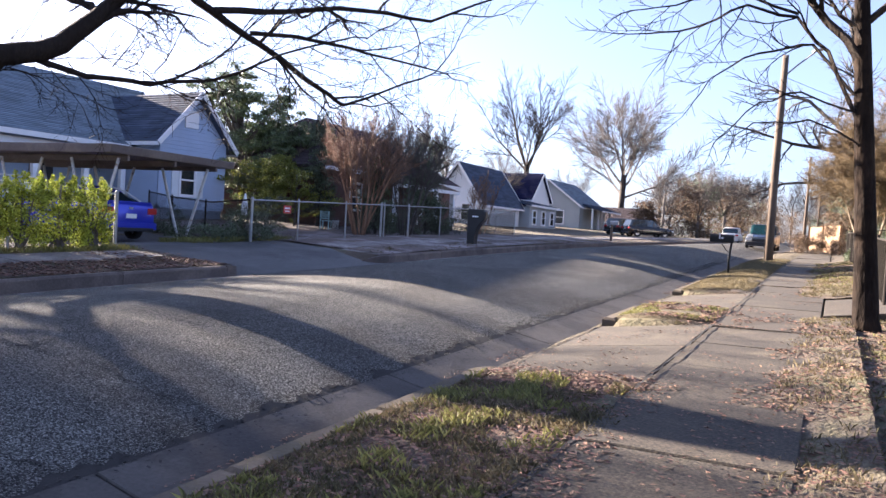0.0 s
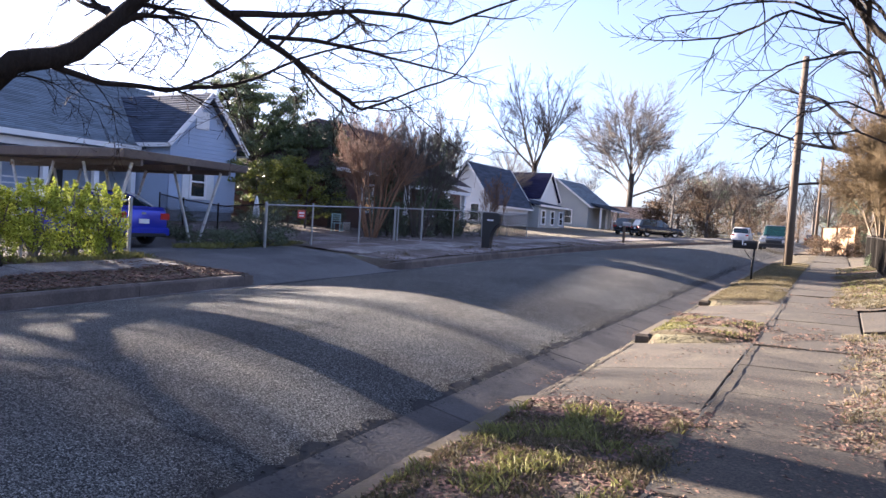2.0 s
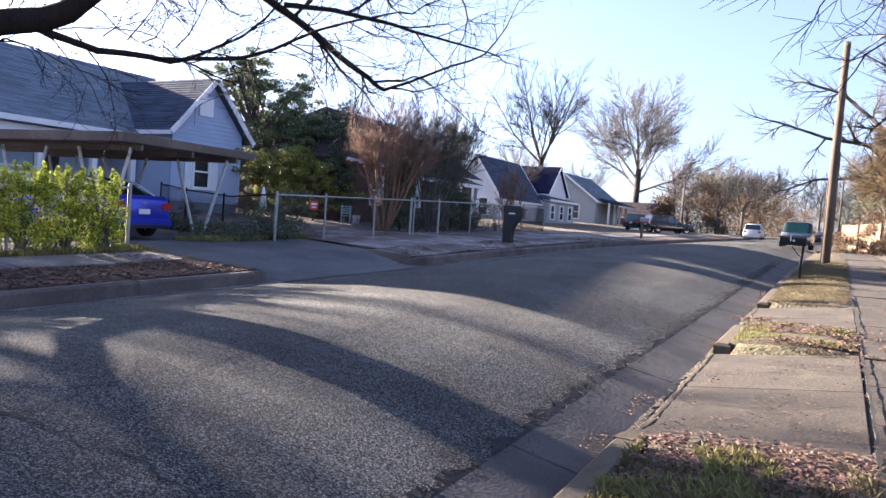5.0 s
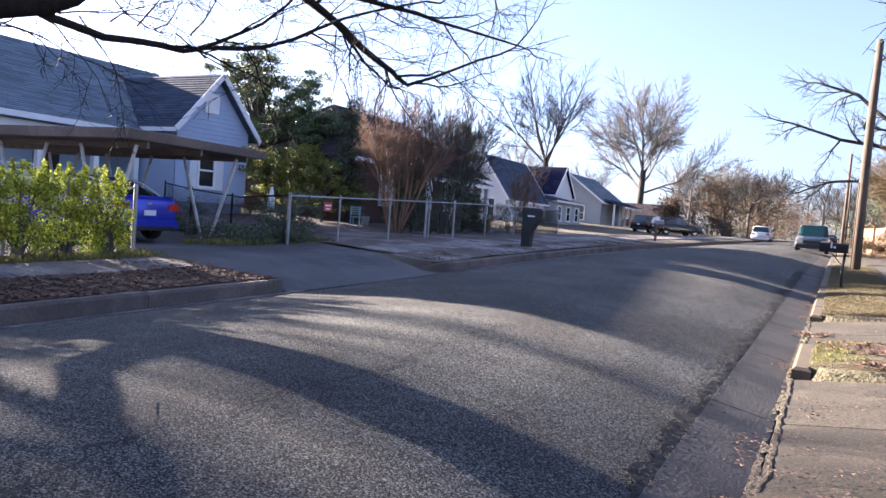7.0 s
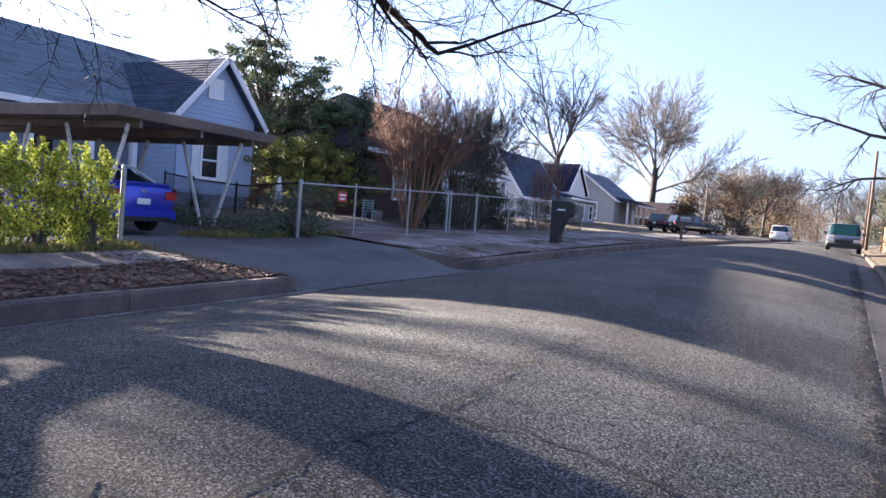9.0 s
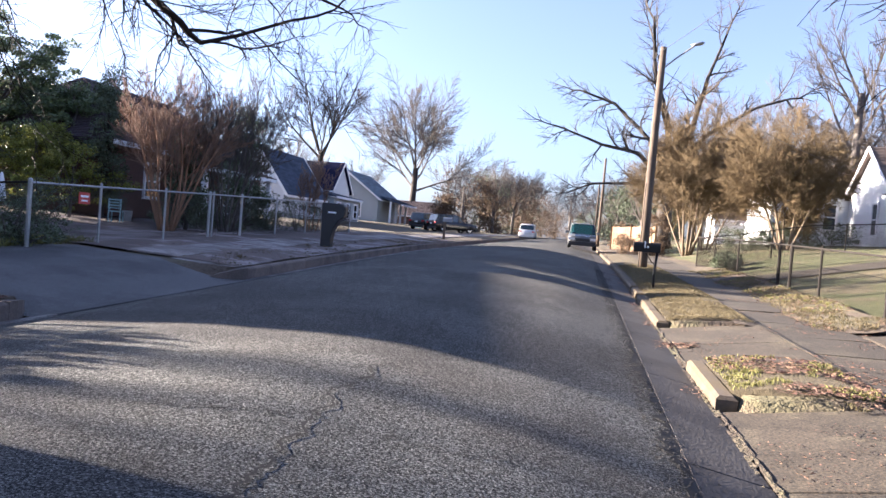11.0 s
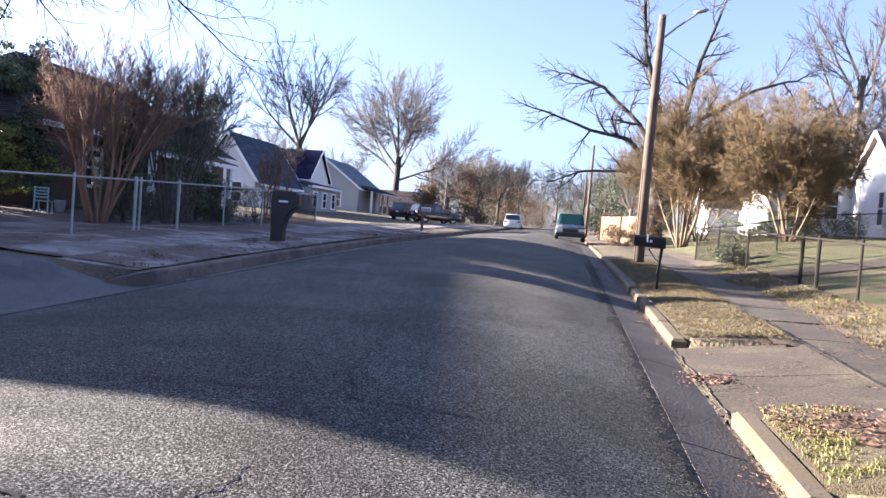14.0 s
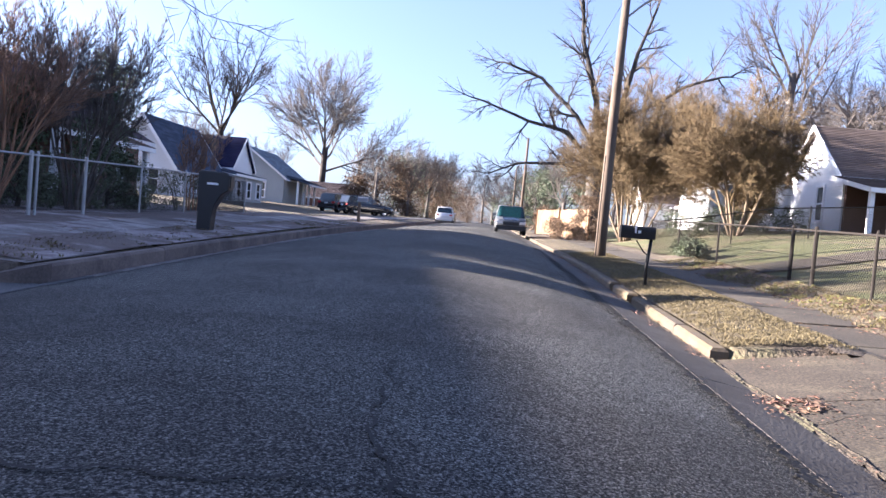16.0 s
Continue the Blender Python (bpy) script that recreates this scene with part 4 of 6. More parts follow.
house_window(h6, (13.0, 51.67, 4.1), -90, 0.7, 1.5)
house_window(h6, (11.0, 51.67, 4.1), -90, 0.7, 1.5)
roof_slab(h6, ((9.4, 51.3, 5.3), (16, 51.3, 5.3), (16, 55, 7.4), (9.4, 55, 7.4)), SHINGLE_BROWN, seed=44)
roof_slab(h6, ((9.4, 58.7, 5.3), (16, 58.7, 5.3), (16, 55, 7.4), (9.4, 55, 7.4)), SHINGLE_BROWN, seed=45)
roof_slab(h6, ((13.3, 41.5, 4.35), (18, 41.5, 4.35), (18, 45.3, 5.1), (13.3, 45.3, 5.1)), SHINGLE_BROWN, seed=46)
beam(h6, "fascia", (13.3, 41.5, 4.25), (18, 41.5, 4.25), 0.06, 0.2, TRIM)
beam(h6, "fascia", (13.3, 41.5, 4.25), (13.3, 45.3, 5.0), 0.06, 0.2, TRIM)
block(h6, "porch_column", (13.4, 41.7, 1.5), (13.6, 41.9, 4.3), TRIM, 0.02)
block(h6, "porch_floor", (13.4, 41.6, 1.0), (18, 45.4, 2.2), BRICK)
for k in range(4):
    block(h6, "step", (12.9 - 0.28 * k, 42.4, 1.0), (13.4, 44.0, 2.1 - 0.19 * k), CONCRETE, 0.01)
block(h6, "porch_wall", (14.05, 45.18, 2.37), (17.88, 45.36, 4.95), BRICK)
block(h6, "porch_wall", (17.9, 41.6, 2.2), (18, 45.4, 4.6), BRICK)
h7 = empty("house", pose(12, 66, G(12, 66)), "white house with a dark brown roof behind shrubs", "house")
gable_house(h7, 8.9, 19, 64.5, 68.5, 1.6, 4.3, 6.3, "x", SIDING_WHITE, SHINGLE_BROWN, 0.3, 51)
gable_house(h7, 11.0, 20, 58.6, 64.4, 1.6, 3.9, 5.6, "y", SIDING_WHITE, SHINGLE_BROWN, 0.3, 53)

# unseen neighbour's house south of the blue one, added to shade the near street
h0 = empty("house", pose(-26, 1.5, G(-26, 1.5)), "plain grey clapboard house next door, unseen and added for its shade", "house")
gable_house(h0, -33.0, -22.5, -6.0, 7.4, 0.9, 4.3, 7.6, "y", SIDING_GREY, SHINGLE, 0.4, 61)

# ---- fences ----
def chain_link(root, a, b, posts, height, pipe, wire, thick_posts=(), rail=True, cell=0.075):
    """A chain-link run from a to b with posts at given shares of its length; the foot follows the ground."""
    a, b = Vector((*a, 0)), Vector((*b, 0))
    L = (b - a).length

    def spot(u, h):
        p = a.lerp(b, u)
        return Vector((p.x, p.y, G(p.x, p.y) + h)) - root.location

    for k, u in enumerate(posts):
        r = 0.04 if k in thick_posts else 0.027
        me = Mesh().tube([spot(u, -0.1), spot(u, height + 0.03)], r, 8)
        post = part("post", me, pipe, root)
        part("cap", Mesh().tube([spot(u, height + 0.03), spot(u, height + 0.06), spot(u, height + 0.085)], [r * 1.15, r * 1.0, r * 0.3], 8), pipe, post)
    if rail:
        n = max(2, int(L / 1.5))
        part("top_rail", Mesh().tube([spot(i / n, height) for i in range(n + 1)], 0.021, 6), pipe, root)
    me = Mesh()
    rise = height - 0.06
    count = int(L / cell)
    for i in range(-int(rise / cell), count):
        for s in (1, -1):
            u0 = i * cell / L
            u1 = u0 + rise / L
            h0, h1 = 0.05, height
            if u0 < 0:
                h0, u0 = h0 - u0 * L, 0.0
            if u1 > 1:
                h1, u1 = h1 - (u1 - 1) * L, 1.0
            if u1 - u0 < 0.002:
                continue
            if s == 1:
                p, q = spot(u0, h0), spot(u1, h1)
            else:
                p, q = spot(u0, height + 0.05 - h0), spot(u1, height + 0.05 - h1)
            me.tube([p, q], 0.0028, 3, cap=False)
    tagged(part("wire_mesh", me, wire, root), kind="stuff")


f1 = empty("chain_link_fence", pose(-11.1, 26, G(-11.1, 26)), "galvanised chain-link fence with paired gate posts before the yard", "fence")
ys = (16.86, 18.83, 21.22, 23.33, 23.53, 25.2, 27.7, 30.35, 35.5)
chain_link(f1, (-11.1, 16.86), (-11.1, 35.5), [(v - 16.86) / 18.64 for v in ys], 1.16, STEEL, STEEL_DARK, (0, 3, 5))
f1b = empty("chain_link_fence", pose(-11.1, 16.6, G(-11.1, 16.6)), "chain-link fence running back beside the driveway", "fence")
chain_link(f1b, (-11.15, 16.82), (-20.8, 21.5), (0.35, 0.7, 1.0), 1.16, STEEL_DARK, STEEL_DARK)
f1c = empty("chain_link_fence", pose(-11.1, 35.5, G(-11.1, 35.5)), "chain-link fence returning towards the brick house", "fence")
chain_link(f1c, (-11.15, 35.55), (-15.6, 41.0), (0.5, 1.0), 1.16, STEEL, STEEL_DARK)
f2 = empty("chain_link_fence", pose(-11.0, 10, G(-11, 10)), "chain-link fence overgrown by a yellow-green hedge", "fence")
chain_link(f2, (-11.0, 3.0), (-11.0, 12.5), (0, 0.25, 0.5, 0.75, 1.0), 1.16, STEEL, STEEL_DARK, (4,))
f3 = empty("chain_link_fence", pose(3.7, 28, G(3.7, 28)), "dark weathered chain-link fence round a lawn, with a gate", "fence")
ys = (18.75, 22.1, 24.2, 25.2, 29.7, 33.4, 37.0)
chain_link(f3, (3.82, 15.9), (3.5, 37.0), [(v - 15.9) / 21.1 for v in (15.9,) + ys], 1.2, STEEL_DARK, WIRE_DARK, (1, 3, 4))
f3b = empty("chain_link_fence", pose(3.5, 37, G(3.5, 37)), "chain-link fence returning across the lawn", "fence")
chain_link(f3b, (3.55, 37.05), (12.5, 38.5), (0.33, 0.66, 1.0), 1.2, STEEL_DARK, WIRE_DARK)

bf = empty("board_fence", pose(2.2, 58, G(2.2, 58)), "tan wooden board fence with a square post", "fence")
p0, p1 = Vector((3.4, 52.5, 0)), Vector((1.3, 66, 0))
for k in range(60):
    p = p0.lerp(p1, k / 60)
    q = p0.lerp(p1, (k + 0.92) / 60)
    z = G(p.x, p.y)
    d = (q - p).normalized()
    s = Vector((d.y, -d.x, 0)) * 0.012
    me = Mesh().loft([[p + s, q + s, q - s, p - s], [p + s, q + s, q - s, p - s]])
    h = 1.8 + rng.uniform(-0.03, 0.03)
    me.v = [(x - bf.location.x, y - bf.location.y, (z - 0.05 if i < 4 else z + h) - bf.location.z) for i, (x, y, _) in enumerate(me.v)]
    part("board", me, BOARD, bf)
for u in (0.0, 0.5, 1.0):
    p = p0.lerp(p1, u)
    part("post", Mesh().box((p.x - 0.12 - bf.location.x, p.y - 0.06 - bf.location.y, -0.2), (p.x - bf.location.x, p.y + 0.06 - bf.location.y, 1.95)), BOARD, bf)

# ---- poles and mailboxes ----
px, py = 0.88, 31.66
pz = G(px, py)
pole = empty("utility_pole", pose(px, py, pz), "weathered wooden utility pole with a street lamp arm", "utility pole")
part("shaft", Mesh().tube([(0, 0, -0.3), (0.0, 0, 2.5), (0.03, 0, 5), (0.08, 0, 7.75)], [0.165, 0.15, 0.135, 0.11], 12), POLE_WOOD, pole, smooth=True)
arm = part("lamp_arm", Mesh().tube([(0.1, 0, 7.0), (0.5, -0.1, 7.35), (1.05, -0.25, 7.75)], 0.03, 8), STEEL, pole)
part("lamp_head", Mesh().loft([[(0.95 + 0.42 * u, -0.25 - 0.08 * u + 0.09 * math.sin(a) * w, 7.78 + 0.07 * u + 0.06 * math.cos(a) * w) for a in [k * math.pi / 4 for k in range(8)]] for u, w in ((0, 0.5), (0.3, 1.0), (0.8, 1.1), (1.0, 0.4))]), STEEL, pole, "grey cobra-head lamp", smooth=True)
part("conduit", Mesh().tube([(-0.14, -0.08, 0), (-0.11, -0.08, 3.0)], 0.02, 6), STEEL_DARK, pole)
wires = [((px, py, pz + 7.5), (0.6, 77, 9.2)), ((px, py, pz + 7.6), (7.5, 6, 10.5)), ((px, py, pz + 7.0), (14.5, 47, 6.0))]
for a, b in wires:
    a, b = Vector(a), Vector(b)
    w = empty("overhead_wire", pose(*a), "thin black overhead wire strung from the pole", "wire", "overhead wires")
    part("cable", Mesh().tube([a.lerp(b, k / 12) - Vector((0, 0, 2.4 * (k / 12) * (1 - k / 12))) - a for k in range(13)], 0.009, 4), BLACK_PLASTIC, w)
for x, y, h in ((0.5, 77, 8.5), (0.9, 112, 8.5)):
    p = empty("utility_pole", pose(x, y, G(x, y)), "distant wooden utility pole beside the street", "utility pole", "far poles")
    part("shaft", Mesh().tube([(0, 0, -0.3), (0.1, 0, h)], [0.15, 0.1], 8), POLE_WOOD, p, smooth=True)

# mailbox on a bent pipe
mb = empty("mailbox", pose(0.47, 23.5, G(0.47, 23.5)), "black metal kerbside mailbox on a slim dark post", "mailbox")
part("post", Mesh().tube([(0, 0, -0.2), (-0.02, 0, 0.4), (0.03, 0, 0.98)], 0.032, 8), BLACK_METAL, mb, smooth=True)
part("brace", Mesh().tube([(0.0, 0, 0.6), (-0.1, 0, 0.68), (-0.24, 0, 0.87)], 0.012, 6), BLACK_METAL, mb)
arch = [(-0.09, 0), (-0.09, 0.14), (-0.078, 0.185), (-0.045, 0.22), (0, 0.232), (0.045, 0.22), (0.078, 0.185), (0.09, 0.14), (0.09, 0)]
box = part("box", Mesh().loft([[(x, y, 0.9 + z) for y, z in arch] for x in (-0.52, 0.08)]), BLACK_METAL, mb, bevel=0.004)
part("door", Mesh().loft([[(x, y * 1.05, 0.9 + z * 1.03) for y, z in arch] for x in (-0.545, -0.52)]), BLACK_METAL, box)
part("flag", Mesh().box((-0.3, -0.105, 1.0), (-0.27, -0.094, 1.16)), PAINT_PALE, box, "small pale flag")
part("name_bar", Mesh().box((-0.24, -0.096, 1.0), (-0.19, -0.0915, 1.05)), PAINT_PALE, box)

# moulded mailbox post across the street
mp = empty("mailbox", pose(-8.48, 25.4, G(-8.48, 25.4), 0, 0, 0), "black moulded plastic mailbox with a wide top on a pillar", "mailbox")
prof = [(-0.16, -0.1), (0.12, -0.1), (0.15, 0.35), (0.19, 0.55), (0.32, 0.78), (0.48, 0.9), (0.5, 1.2), (0.44, 1.28), (-0.15, 1.3), (-0.19, 1.24), (-0.17, 0.6)]
part("pillar", Mesh().extrude(prof, 0.3, pose(0, -0.15, 0)), BLACK_PLASTIC, mp, bevel=0.025)
part("front_plate", Mesh().box((0.485, -0.11, 0.95), (0.515, 0.11, 1.22)), BLACK_PLASTIC, mp, bevel=0.008)
part("number_bar", Mesh().box((0.02, -0.157, 1.0), (0.26, -0.151, 1.045)), TRIM, mp, "white bar in place of figures")
# small far mail pillar
mf = empty("mailbox", pose(-8.5, 44, G(-8.5, 44)), "distant grey mailbox on a short post", "mailbox")
part("post", Mesh().box((-0.06, -0.06, -0.1), (0.06, 0.06, 0.95)), POLE_WOOD, mf)
part("box", Mesh().loft([[(x, y * 0.9, 0.95 + z) for y, z in arch] for x in (-0.1, 0.38)]), STEEL, mf)


# ---- vehicles ----
def wheel(parent, x, y, r, w):
    wl = new("wheel")
    wl.parent = parent
    wl.matrix_local = pose(x, y, r)
    s = 1 if y > 0 else -1
    ring = lambda yy, rr: [(rr * math.cos(a), yy, rr * math.sin(a)) for a in [k * math.pi / 10 for k in range(20)]]
    part("tyre", Mesh().loft([ring(-w / 2, r * 0.62), ring(-w / 2, r * 0.94), ring(-w / 2 + 0.03, r), ring(w / 2 - 0.03, r), ring(w / 2, r * 0.94), ring(w / 2, r * 0.62)], cap=False), TYRE, wl, smooth=True)
    part("rim", Mesh().loft([ring(s * (w / 2 - 0.04), r * 0.63), ring(s * (w / 2 - 0.015), r * 0.5), ring(s * (w / 2 - 0.03), r * 0.15)]), RIM, wl)


def car(name, label, m, paint, L, W, H, stations, cabin, wheel_r=0.32, hood=None, glass_mat=None):
    """stations: (x share, half width share, lower z, upper z) from rear to front of the lower body; cabin: (x share, roof half width share, z) along the roof."""
    gm = glass_mat or CAR_GLASS
    root = empty(name, m, label, "car")
    rings = []
    for u, hw, zl, zu in stations:
        x, w = (u - 0.5) * L, hw * W / 2
        rings.append([(x, -w * 0.9, zl), (x, -w, zl + 0.12), (x, -w, zl + (zu - zl) * 0.6), (x, -w * 0.93, zu), (x, -w * 0.4, zu + 0.025), (x, w * 0.4, zu + 0.025), (x, w * 0.93, zu), (x, w, zl + (zu - zl) * 0.6), (x, w, zl + 0.12), (x, w * 0.9, zl)])
    body = part("body", Mesh().loft(rings), paint, root, smooth=True)
    body.modifiers.new("round", "BEVEL").width = 0.02
    us, ws, zs = [s[0] for s in stations], [s[1] for s in stations], [s[3] for s in stations]
    rows = []
    for u, hw, z in cabin:
        x = (u - 0.5) * L
        wb, zb = np.interp(u, us, ws) * W / 2 * 0.9, np.interp(u, us, zs)
        wt = hw * W / 2
        zz = max(z, zb + 0.01)
        rows.append([(x, -wb, zb - 0.02), (x, -wt, zz - 0.05), (x, -wt * 0.85, zz), (x, wt * 0.85, zz), (x, wt, zz - 0.05), (x, wb, zb - 0.02)])
    part("glasshouse", Mesh().loft(rows), gm, root, "dark tinted glass")
    roof_rows = [r for r, c in zip(rows, cabin) if c[2] > H - 0.16]
    part("roof", Mesh().loft([[(x, y * 1.02, z + (0.015 if i in (2, 3) else 0.0)) for i, (x, y, z) in enumerate(r)][1:5] + [(r[4][0], r[4][1] * 0.96, r[4][2] - 0.03), (r[1][0], r[1][1] * 0.96, r[1][2] - 0.03)] for r in roof_rows]), paint, root, smooth=True)
    for s in (-1, 1):
        for k in (0, 2, len(cabin) // 2, len(cabin) - 2):
            if 0 < k < len(rows):
                p, q = rows[k][0 if s < 0 else 5], rows[k][1 if s < 0 else 4]
                part("pillar", Mesh().tube([(p[0] - 0.06, p[1] * 1.01, p[2]), (q[0], q[1] * 1.015, q[2] + 0.02)], 0.035, 5), paint, root)
        part("mirror", Mesh().slab((L * 0.2, s * W * 0.5 - 0.06 if s > 0 else -W * 0.5 - 0.16, zs[len(zs) // 2] + 0.02), (L * 0.2 + 0.12, s * W * 0.5 + 0.16 if s > 0 else -W * 0.5 + 0.06, zs[len(zs) // 2] + 0.18), 0.02), paint, root)
        x0, x1 = (stations[0][0] - 0.5) * L, (stations[-1][0] - 0.5) * L
        zt, zf = stations[1][3] - 0.22, stations[-2][3] - 0.16
        part("tail_lamp", Mesh().slab((x0 - 0.015, min(s * W * 0.3, s * W * 0.46), zt - 0.07), (x0 + 0.3, max(s * W * 0.3, s * W * 0.46), zt + 0.1), 0.02), RED_PLASTIC, root, "red tail lamp")
        part("headlight", Mesh().slab((x1 - 0.28, min(s * W * 0.26, s * W * 0.45), zf - 0.12), (x1 + 0.012, max(s * W * 0.26, s * W * 0.45), zf + 0.04), 0.02), LAMP_CLEAR, root, "clear headlight")
        for u in (0.19, 0.81):
            wheel(root, (u - 0.5) * L, s * (W / 2 - 0.11), wheel_r, 0.2)
            a = [k * math.pi / 8 for k in range(9)]
            part("arch", Mesh().loft([[((u - 0.5) * L + rr * math.cos(t), s * (W / 2 + 0.004), wheel_r + rr * math.sin(t)) for rr in (wheel_r * 1.02, wheel_r * 1.14)] for t in a], cap=False, closed=False), BLACK_PLASTIC, root)
    part("plate_bar", Mesh().box((x0 - 0.03, -0.16, stations[0][3] - 0.32), (x0 - 0.018, 0.16, stations[0][3] - 0.2)), TRIM, root, "blank pale plate")
    part("rear_bumper", Mesh().slab((x0 - 0.05, -W * 0.45, 0.3), (x0 + 0.12, W * 0.45, 0.5), 0.03), paint, root)
    part("front_bumper", Mesh().slab((x1 - 0.12, -W * 0.45, 0.28), (x1 + 0.05, W * 0.45, 0.52), 0.03), BLACK_PLASTIC, root)
    part("grille", Mesh().slab((x1 - 0.05, -W * 0.24, 0.55), (x1 + 0.02, W * 0.24, stations[-1][3] - 0.08), 0.02), BLACK_PLASTIC, root)
    if hood:
        f = [s for s in stations if s[0] >= 0.7]
        part("bonnet", Mesh().loft([[((u - 0.5) * L, y * hw * W / 2, zu + 0.035 - 0.05 * y * y) for y in (-0.85, -0.4, 0, 0.4, 0.85)] for u, hw, _, zu in f], cap=False, closed=False), hood, root, smooth=True)
    return root


HATCH = [(0.0, 0.84, 0.32, 0.98), (0.04, 0.93, 0.26, 1.06), (0.2, 1.0, 0.2, 0.98), (0.5, 1.0, 0.18, 0.9), (0.75, 0.99, 0.18, 0.86), (0.92, 0.92, 0.22, 0.74), (1.0, 0.76, 0.3, 0.6)]
HATCH_CABIN = [(0.03, 0.66, 1.07), (0.2, 0.68, 1.34), (0.4, 0.7, 1.47), (0.52, 0.7, 1.47), (0.64, 0.68, 1.3), (0.8, 0.66, 0.9)]
SUV = [(0.0, 0.92, 0.4, 1.05), (0.03, 0.97, 0.3, 1.08), (0.25, 1.0, 0.26, 1.06), (0.6, 1.0, 0.26, 1.02), (0.75, 1.0, 0.26, 1.0), (0.95, 0.95, 0.3, 0.9), (1.0, 0.86, 0.38, 0.82)]
SUV_CABIN = [(0.01, 0.78, 1.1), (0.06, 0.76, 1.62), (0.12, 0.76, 1.68), (0.4, 0.78, 1.72), (0.55, 0.76, 1.68), (0.73, 0.74, 1.03)]
SEDAN = [(0.0, 0.84, 0.34, 0.92), (0.02, 0.92, 0.28, 1.01), (0.1, 0.98, 0.22, 1.0), (0.3, 1.0, 0.19, 0.95), (0.6, 1.0, 0.18, 0.92), (0.75, 0.99, 0.18, 0.88), (0.92, 0.92, 0.22, 0.76), (1.0, 0.76, 0.3, 0.62)]
SEDAN_CABIN = [(0.1, 0.7, 1.03), (0.24, 0.66, 1.3), (0.38, 0.68, 1.42), (0.54, 0.68, 1.42), (0.64, 0.66, 1.26), (0.78, 0.64, 0.9)]
blue = car("sedan", "glossy royal blue saloon car parked under the carport", pose(-15.75, 14.88, G(-15.5, 14.9) + 0.03, 0, 0, 180), CAR_BLUE, 4.5, 1.78, 1.42, SEDAN, SEDAN_CABIN)
part("lid_spoiler", Mesh().slab((-2.2, -0.68, 1.01), (-2.02, 0.68, 1.05), 0.015), CAR_BLUE, blue)
# pale strips in place of light reflected along the rear window
part("window_glint", Mesh().tube([(-1.85, -0.62, 1.05), (-1.2, -0.6, 1.33), (-0.55, -0.6, 1.45)], 0.022, 6), TRIM, blue, "pale strip standing in for light reflected along the rear window")
part("window_glint", Mesh().tube([(-1.85, 0.62, 1.05), (-1.2, 0.6, 1.33), (-0.55, 0.6, 1.45)], 0.022, 6), TRIM, blue, "pale strip standing in for light reflected along the rear window")
part("badge", Mesh().slab((-2.262, -0.06, 0.84), (-2.245, 0.06, 0.9), 0.01), STEEL, blue, "small chrome badge")
part("valance", Mesh().slab((-2.31, -0.7, 0.26), (-2.2, 0.7, 0.36), 0.02), BLACK_PLASTIC, blue)
# bonnet skin in a navy tone, darker than the grey body
car("suv", "grey sport utility car with tinted windscreen parked at the kerb", pose(-1.12, 54.0, G(-1.2, 54.0) - 0.02, 0, 0, -90), CAR_GREY, 4.6, 1.85, 1.72, SUV, SUV_CABIN, 0.36, hood=BONNET_NAVY, glass_mat=TEAL_GLASS)
car("suv", "white sport utility car parked far along the street", pose(-7.0, 88.5, G(-6.9, 88.5) - 0.04, 0, 0, 90), CAR_SILVER, 4.7, 1.85, 1.75, SUV, SUV_CABIN, 0.36)
car("suv", "black sport utility car standing on a driveway", pose(-13.6, 76, G(-13.6, 76), 0, 0, 40), CAR_BLACK, 4.8, 1.9, 1.75, SUV, SUV_CABIN, 0.37)
car("suv", "dark car behind the black one on the driveway", pose(-16.6, 78, G(-16.6, 78), 0, 0, 75), CAR_BLACK, 4.6, 1.85, 1.62, SUV, SUV_CABIN, 0.35)
car("sedan", "small dark car far down the street", pose(-0.8, 110, G(-0.8, 110), 0, 0, 90), CAR_BLACK, 4.5, 1.76, 1.48, HATCH, HATCH_CABIN)


# ---- yard things ----
chair = empty("garden_chair", pose(-17.0, 27.9, G(-17.0, 27.9) + 0.03, 0, 0, 20) @ Matrix.Scale(0.85, 4), "pale green painted ladder-back garden chair in the yard", "chair")
for x in (-0.22, 0.22):
    part("leg", Mesh().box((x - 0.025, -0.25, 0), (x + 0.025, -0.2, 0.95)), PAINT_TEAL, chair)
    part("leg", Mesh().box((x - 0.025, 0.2, 0), (x + 0.025, 0.25, 0.45)), PAINT_TEAL, chair)
part("seat", Mesh().slab((-0.25, -0.25, 0.42), (0.25, 0.27, 0.46), 0.01), PAINT_TEAL, chair)
for k in range(4):
    part("slat", Mesh().box((-0.2, -0.235, 0.55 + 0.11 * k), (0.2, -0.215, 0.6 + 0.11 * k)), PAINT_TEAL, chair)
bucket = empty("bucket", pose(-17.5, 29.3, G(-17.5, 29.3) + 0.03), "white plastic bucket standing on the drive", "bucket")
ring = lambda r, z: [(r * math.cos(a), r * math.sin(a), z) for a in [k * math.pi / 8 for k in range(16)]]
part("shell", Mesh().loft([ring(0.14, 0), ring(0.17, 0.34), ring(0.18, 0.345), ring(0.18, 0.37), ring(0.155, 0.37), ring(0.13, 0.03)]), PAINT_PALE, bucket, smooth=True)
part("bail", Mesh().tube([(0.17 * math.cos(a), 0.02, 0.34 + 0.14 * math.sin(a)) for a in [k * math.pi / 8 for k in range(9)]], 0.005, 4), STEEL, bucket)
sign = empty("warning_sign", pose(-11.07, 18.28, G(-11.07, 18.28) + 0.92) @ Matrix.Scale(0.82, 4), "red metal sign wired to the chain-link fence", "sign")
